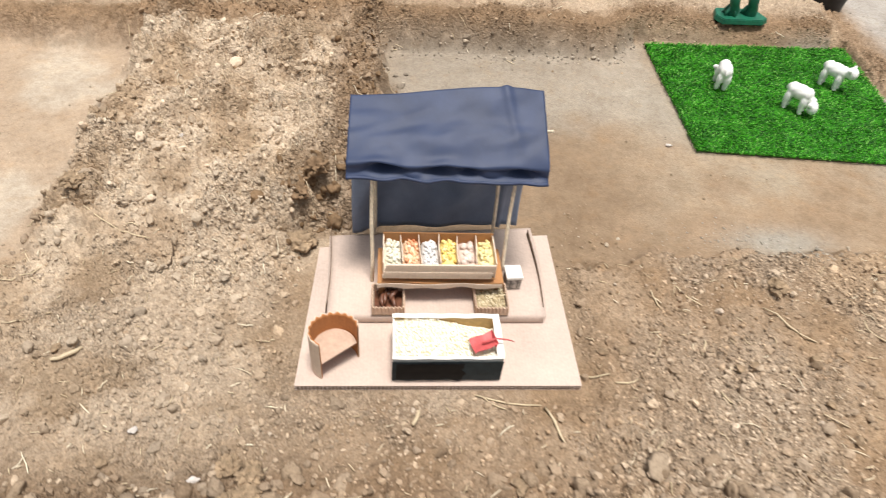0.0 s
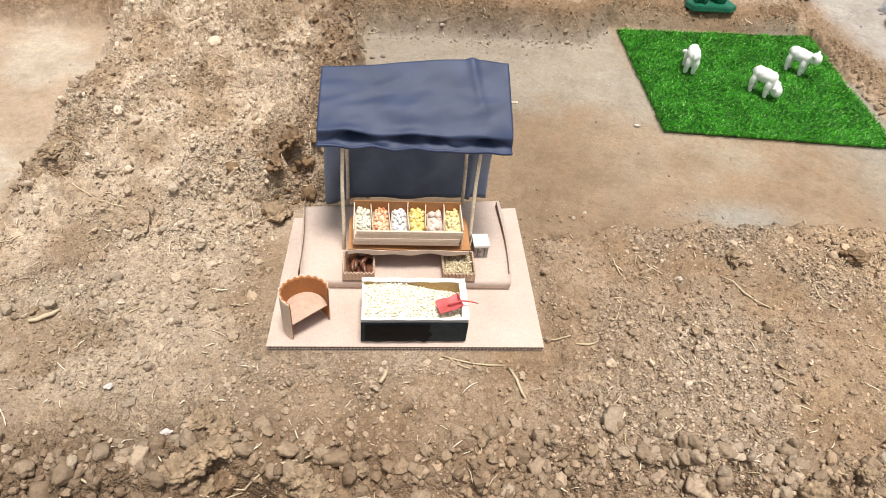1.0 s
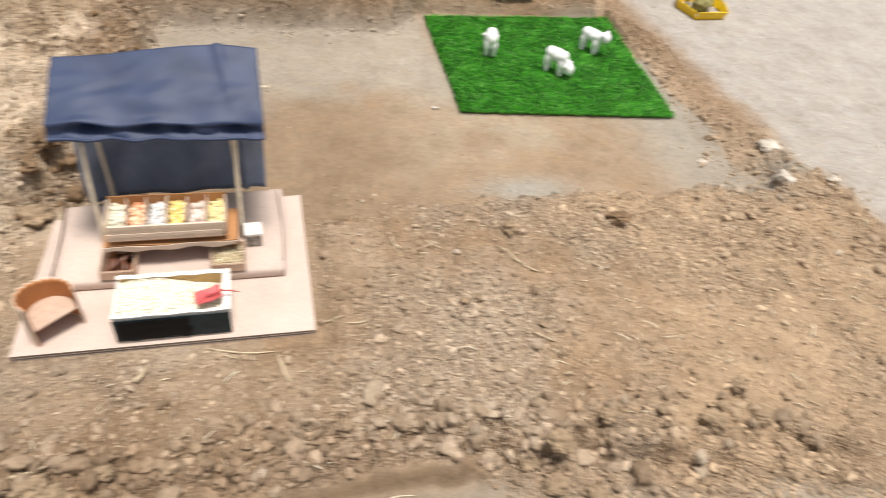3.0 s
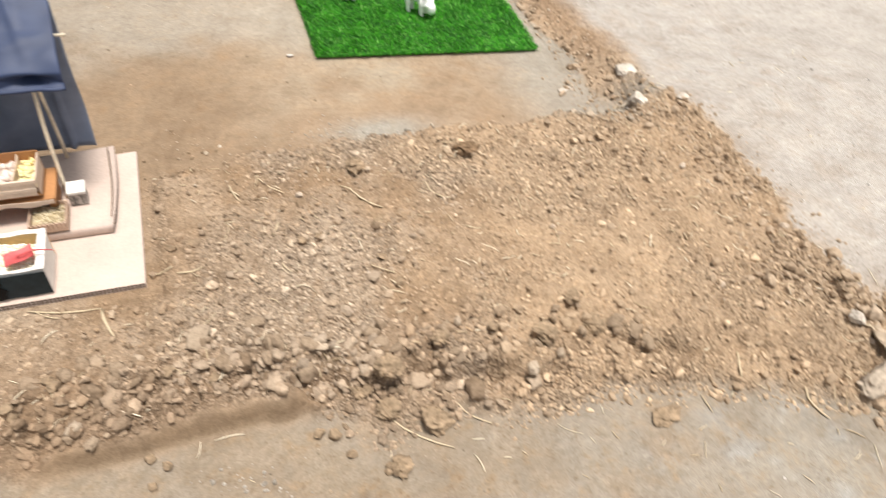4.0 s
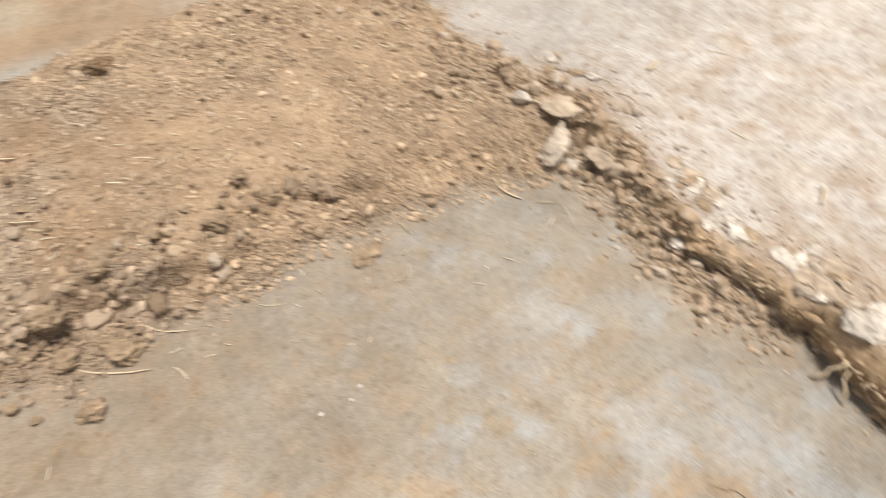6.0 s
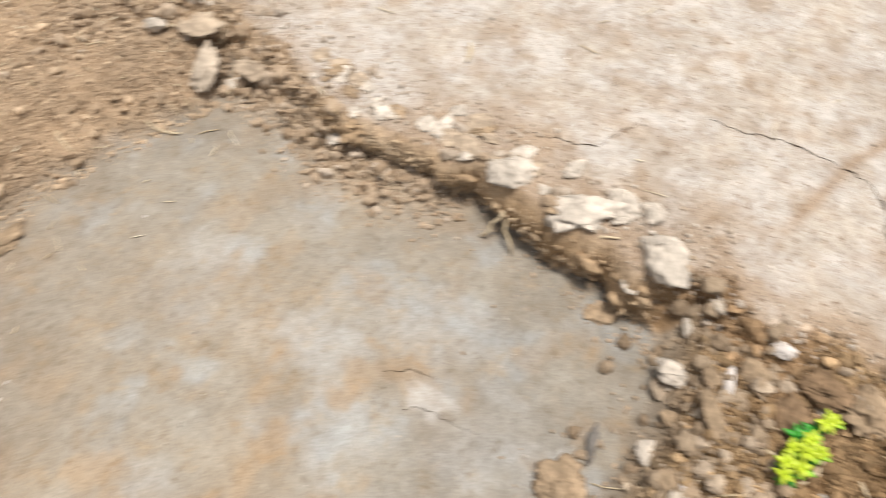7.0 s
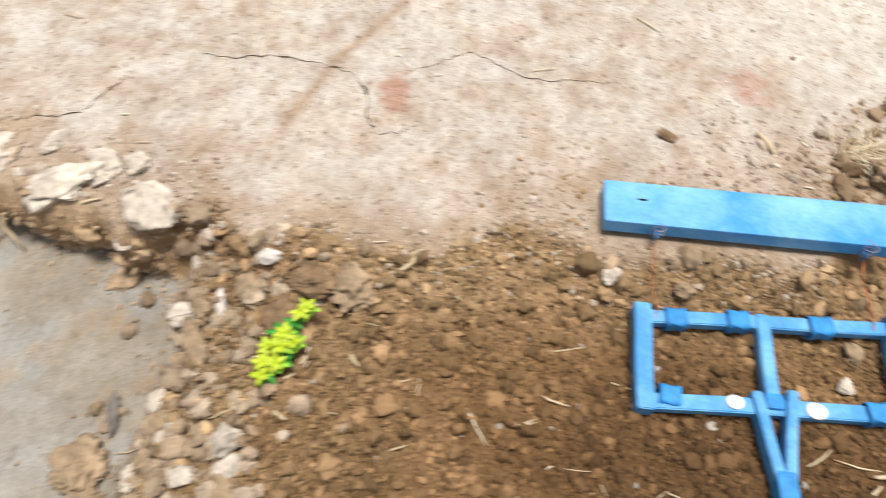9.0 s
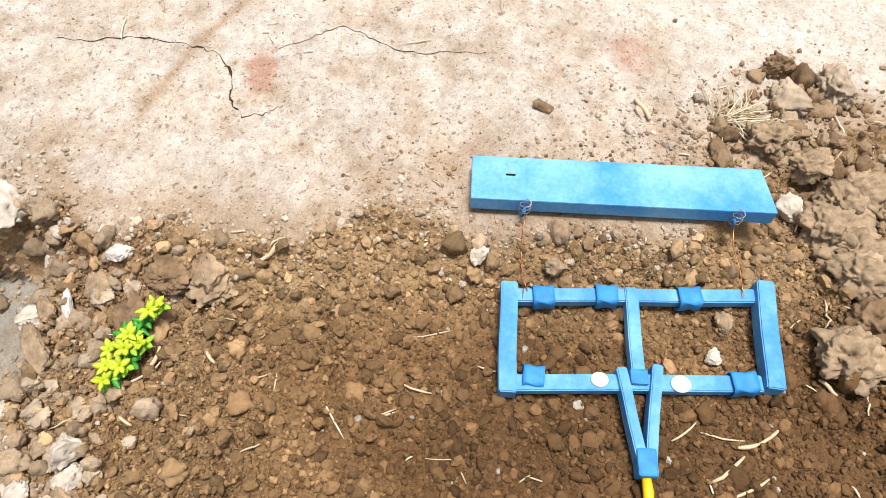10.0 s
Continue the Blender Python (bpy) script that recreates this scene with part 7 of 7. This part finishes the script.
spread("pit_crumbs", LOOSE, "loose brown crumbs and clods of dug soil", 5, [
    (30000, 1.45, 2.1, -2.6, -0.98, 0.0018, 0.0062, "crumb", on_pit),
    (3000, 1.45, 2.1, -2.6, -0.98, 0.0050, 0.0130, "lump", on_pit),
    (300, 1.45, 2.1, -2.6, -0.98, 0.0100, 0.0200, "block", on_pit)])
spread("pit_stones", GRAVEL, "small pale pebbles in dug soil", 15, [
    (80, 1.45, 2.1, -2.6, -1.0, 0.003, 0.008, "lump", on_pit)])
spread("crust_chips", CRUST_CHIP, "pale chips of dry crust strewn along the broken bank", 17, [
    (420, 1.93, 2.25, -1.05, 0.35, 0.006, 0.018, "block", lambda z, x, y: ss(-0.03, 0.0, z["off"]) * (1 - ss(0.05, 0.17, z["off"])) * (0.25 + 0.75 * ss(-0.1, 0.3, fbm(x, y, 9, 3, 251)))),
    (2600, 1.90, 2.30, -1.05, 0.35, 0.002, 0.007, "crumb", lambda z, x, y: ss(-0.05, 0.0, z["off"]) * (1 - ss(0.05, 0.22, z["off"]))),
    (3600, 1.85, 2.25, -2.1, -1.05, 0.0018, 0.006, "crumb", lambda z, x, y: np.exp(-((z["off"] - 0.01) / 0.06) ** 2)),
    (120, 1.85, 2.20, -2.1, -1.05, 0.006, 0.012, "lump", lambda z, x, y: np.exp(-((z["off"] + 0.01) / 0.06) ** 2))])
spread("plank_grit", LOOSE, "brown crumbs of earth strewn round the plank", 19, [
    (5200, 1.98, 2.40, -2.30, -1.50, 0.0018, 0.0055, "crumb", lambda z, x, y: np.exp(-(((x - 2.15) / 0.10) ** 2 + ((y + 2.10) / 0.16) ** 2)) + 0.5 * np.exp(-(((x - 2.08) / 0.06) ** 2 + ((y + 1.75) / 0.2) ** 2))),
    (260, 2.00, 2.40, -2.30, -1.60, 0.005, 0.012, "lump", lambda z, x, y: np.exp(-(((x - 2.17) / 0.09) ** 2 + ((y + 2.12) / 0.12) ** 2)))], (-0.16, 0.0))
spread("edge_stones", CLOD_DUST, "dusty rounded stones on the corner of dug soil", 16, [
    (200, 1.40, 1.75, -1.38, -1.02, 0.008, 0.018, "block", lambda z, x, y: np.exp(-(((x - 1.55) / 0.10) ** 2 + ((y + 1.20) / 0.10) ** 2))),
    (260, 1.40, 1.80, -1.38, -1.0, 0.004, 0.009, "lump", on_edge_of_pit)],
    single=(SINGLE_DUST, "stone", "dusty stone on the corner of dug soil", "stones beside dug soil"))
spread("edge_clods", CLOD_GREY, "pale clods and stones along the edge of dug soil", 6, [
    (900, 1.2, 1.97, -1.32, -0.9, 0.005, 0.013, "lump", on_edge_of_pit),
    (260, 1.35, 1.97, -1.36, -0.9, 0.010, 0.022, "block", on_edge_of_pit),
    (240, 1.35, 1.80, -1.36, -0.98, 0.008, 0.017, "lump", lambda z, x, y: np.exp(-((y + 1.17 + z["wob"]) / 0.07) ** 2)),
    (1800, 1.2, 1.97, -1.32, -0.9, 0.003, 0.008, "crumb", on_edge_of_pit)])
spread("clod_pile", CLOD_PILE, "heap of tan and brown clods beside dug soil", 8, [
    (300, 1.85, 2.4, -2.6, -2.0, 0.012, 0.028, "block", on_clod_pile),
    (900, 1.85, 2.4, -2.6, -2.0, 0.005, 0.013, "lump", on_clod_pile),
    (3500, 1.85, 2.5, -2.6, -1.95, 0.0025, 0.008, "crumb", on_clod_pile)],
    single=(SINGLE_PILE, "clod", "dusty tan clod heaped beside dug soil", "heap of clods"))


def straw_piece(rng, x, y, length, r, bend=0.25, heading=None):
    a = rng.uniform(0, 6.28) if heading is None else heading
    pts = []
    for k in range(5):
        f = k / 4 - 0.5
        b = a + bend * f * rng.uniform(0.5, 1.5)
        px, py = x + length * f * math.cos(b), y + length * f * math.sin(b)
        pts.append((px, py))
    z = level(np.array([p[0] for p in pts]), np.array([p[1] for p in pts]))
    lift = max(z) if length < 0.05 else None
    return [(p[0], p[1], (float(h) if lift is None else 0.5 * (float(h) + lift)) + r + 0.002) for p, h in zip(pts, z)]


def straw_litter():
    rng = random.Random(21)
    bm = bmesh.new()
    zones_list = [(560, -1.3, 2.0, 0.5, 1.3), (240, -1.0, 0.0, 1.2, 2.5), (70, 1.3, 1.95, -2.5, -1.0), (50, 0.3, 1.9, 0.0, 0.5), (60, 2.0, 2.9, -2.4, 1.5), (60, 0.0, 1.9, 2.35, 2.7), (70, 1.7, 2.3, -2.5, -2.05), (90, 1.85, 2.15, 0.0, 1.6)]
    for n, x0, x1, y0, y1 in zones_list:
        for _ in range(n):
            x, y = rng.uniform(x0, x1), rng.uniform(y0, y1)
            if -0.29 < x < 0.43 and 0.83 < y < 1.4 or 1.68 < x < 2.12 and -2.2 < y < -1.7:
                continue
            r = rng.uniform(0.0008, 0.0016)
            tube(straw_piece(rng, x, y, rng.uniform(0.010, 0.020) * rng.choice((1, 1, 1, 1.6, 3.0)), r, rng.choice((0.02, 0.05, 0.25))), [r * 0.7, r, r, r, r * 0.5], 5, bm)
    tagged(mesh_ob("straw_litter", bm, STRAW), "scattered dry straw and rootlets on bare earth", "straw", kind="stuff")


straw_litter()


def twig(x, y, length, heading, r, label, mat=STRAW, bend=0.3, seed=1):
    rng = random.Random(seed)
    pts = straw_piece(rng, x, y, length, r, bend, radians(heading))
    return tagged(mesh_ob("straw_stalk", tube(pts, [r * 0.8, r, r * 1.1, r, r * 0.6], 6), mat), label, "straw")


LONG = "long dry straw stalk lying on bare earth"
for args in (
             (-0.330, 0.530, 0.13, 14, 0.0024, LONG), (0.500, 0.862, 0.06, 8, 0.0022, LONG),
             (2.385, 0.135, 0.055, 10, 0.005, LONG), (2.285, -0.405, 0.06, 20, 0.004, LONG),
             
             (2.235, -2.010, 0.05, 30, 0.004, LONG), (1.735, -1.215, 0.05, 80, 0.003, LONG)):
    twig(*args, seed=int(1000 * (args[0] + 3)))


def stalk(ax, ay, bx, by, r, label=LONG, mat=STRAW, bend=0.2):
    """A stalk between two places on the ground."""
    twig((ax + bx) / 2, (ay + by) / 2, math.hypot(bx - ax, by - ay), math.degrees(math.atan2(by - ay, bx - ax)), r, label, mat, bend, int(900 * (ax + 3)))


for args in ((0.904, 1.074, 0.994, 0.958, 0.0024), (1.131, 1.012, 1.162, 0.938, 0.0022), (0.699, 1.148, 0.755, 1.090, 0.0020), (0.619, 1.121, 0.640, 1.075, 0.0020),
             (0.705, 0.939, 0.726, 0.978, 0.0028), (0.887, 0.774, 0.980, 0.720, 0.0015), (0.706, 0.829, 0.725, 0.799, 0.0018), (0.297, 0.815, 0.326, 0.713, 0.0032), (0.149, 0.845, 0.297, 0.815, 0.0022), (0.402, 0.902, 0.460, 0.881, 0.0022), (0.008, 0.769, 0.024, 0.808, 0.0045), (0.848, 0.389, 0.962, 0.285, 0.0020), (1.004, 0.380, 1.063, 0.320, 0.0018), (1.703, 0.312, 1.685, 0.251, 0.0026), (1.837, 0.191, 1.855, 0.110, 0.0026),
             (-0.842, 1.374, -0.729, 1.303, 0.0018), (-0.729, 1.303, -0.656, 1.290, 0.0018), (-0.736, 1.717, -0.655, 1.724, 0.0016),
             (-0.585, 0.577, -0.530, 0.541, 0.0024), (-0.298, 0.556, -0.228, 0.563, 0.0024), (-0.228, 0.563, -0.124, 0.592, 0.0024), (-0.987, 1.175, -0.901, 1.209, 0.0020),
             (0.161, 0.848, 0.214, 0.810, 0.0018), (1.686, -2.049, 1.678, -2.109, 0.0014), (1.668, -2.096, 1.675, -2.127, 0.0030), (1.675, -2.127, 1.699, -2.162, 0.0024), (1.619, -2.057, 1.657, -2.105, 0.0026),
             (1.600, -2.075, 1.628, -2.133, 0.0022), (1.672, -2.009, 1.701, -2.047, 0.0016), (1.772, -2.228, 1.749, -2.246, 0.0030), (1.843, -2.248, 1.899, -2.264, 0.0018), (1.677, -1.597, 1.684, -1.627, 0.0016), (1.764, -1.738, 1.757, -1.766, 0.0016), (1.800, -1.640, 1.812, -1.700, 0.0012), (1.700, -1.250, 1.740, -1.285, 0.0020),
             (1.721, -1.270, 1.761, -1.282, 0.0030), (1.902, -1.387, 1.939, -1.436, 0.0036), (1.774, -1.249, 1.794, -1.267, 0.0018), (1.723, -1.635, 1.716, -1.675, 0.0016), (1.676, -1.594, 1.689, -1.628, 0.0012),
             (1.888, -1.479, 1.875, -1.499, 0.0014), (1.763, -1.340, 1.747, -1.356, 0.0028), (1.657, -1.252, 1.645, -1.273, 0.0022), (1.688, -1.287, 1.676, -1.301, 0.0014), (1.709, -1.453, 1.736, -1.453, 0.0012)):
    stalk(*args)
stalk(-0.611, 1.193, -0.585, 1.278, 0.0028, "thin dark curved twig on bare earth", TWIG, 0.5)
stalk(-0.786, 0.937, -0.730, 0.973, 0.0048, "short thick pale stalk on bare earth", STRAW, 0.25)


def root_tuft():
    rng = random.Random(8)
    bm = bmesh.new()
    x, y, z = at_ground(2.222, -2.150)
    for _ in range(60):
        a, e, n = rng.gauss(-1.1, 0.75), rng.uniform(0.05, 0.8), rng.uniform(0.05, 0.12)
        pts = [Vector((x + rng.gauss(0, 0.008), y + rng.gauss(0, 0.012), z + 0.004))]
        for k in range(5):
            a += rng.gauss(0, 0.35)
            e = max(-0.3, e - rng.uniform(0.05, 0.3))
            pts.append(pts[-1] + Vector((math.cos(a) * math.cos(e), math.sin(a) * math.cos(e), math.sin(e))) * n / 5)
        tube(pts, [0.0012, 0.0011, 0.001, 0.0009, 0.0007, 0.0004], 5, bm)
    tagged(mesh_ob("root_tuft", bm, STRAW), "tuft of fine dry roots on the bank", "dry roots")


root_tuft()
stalk(1.590, -0.994, 1.607, -1.073, 0.0013, "thin pale straw beside a crumbly clod")
stalk(1.961, -0.815, 1.975, -0.872, 0.0022, "short pale straw on the broken edge of the bank")


def forked_root(top, feet):
    """A dry root that hangs out of the cut and forks."""
    bm = bmesh.new()
    for foot in feet:
        pts = [Vector(top).lerp(Vector(foot), k / 5) + Vector((-0.006 * math.sin(math.pi * k / 5), 0.004 * math.sin(4 * k), 0)) for k in range(6)]
        tube(pts, [0.0036, 0.0034, 0.0030, 0.0034, 0.0028, 0.0018], 6, bm)
    tagged(mesh_ob("dry_root", bm, STRAW), "pale forked dry root hanging out of the broken bank", "dry root")


forked_root((1.972, -0.645, -0.056), ((1.935, -0.617, -0.119), (1.925, -0.692, -0.119)))
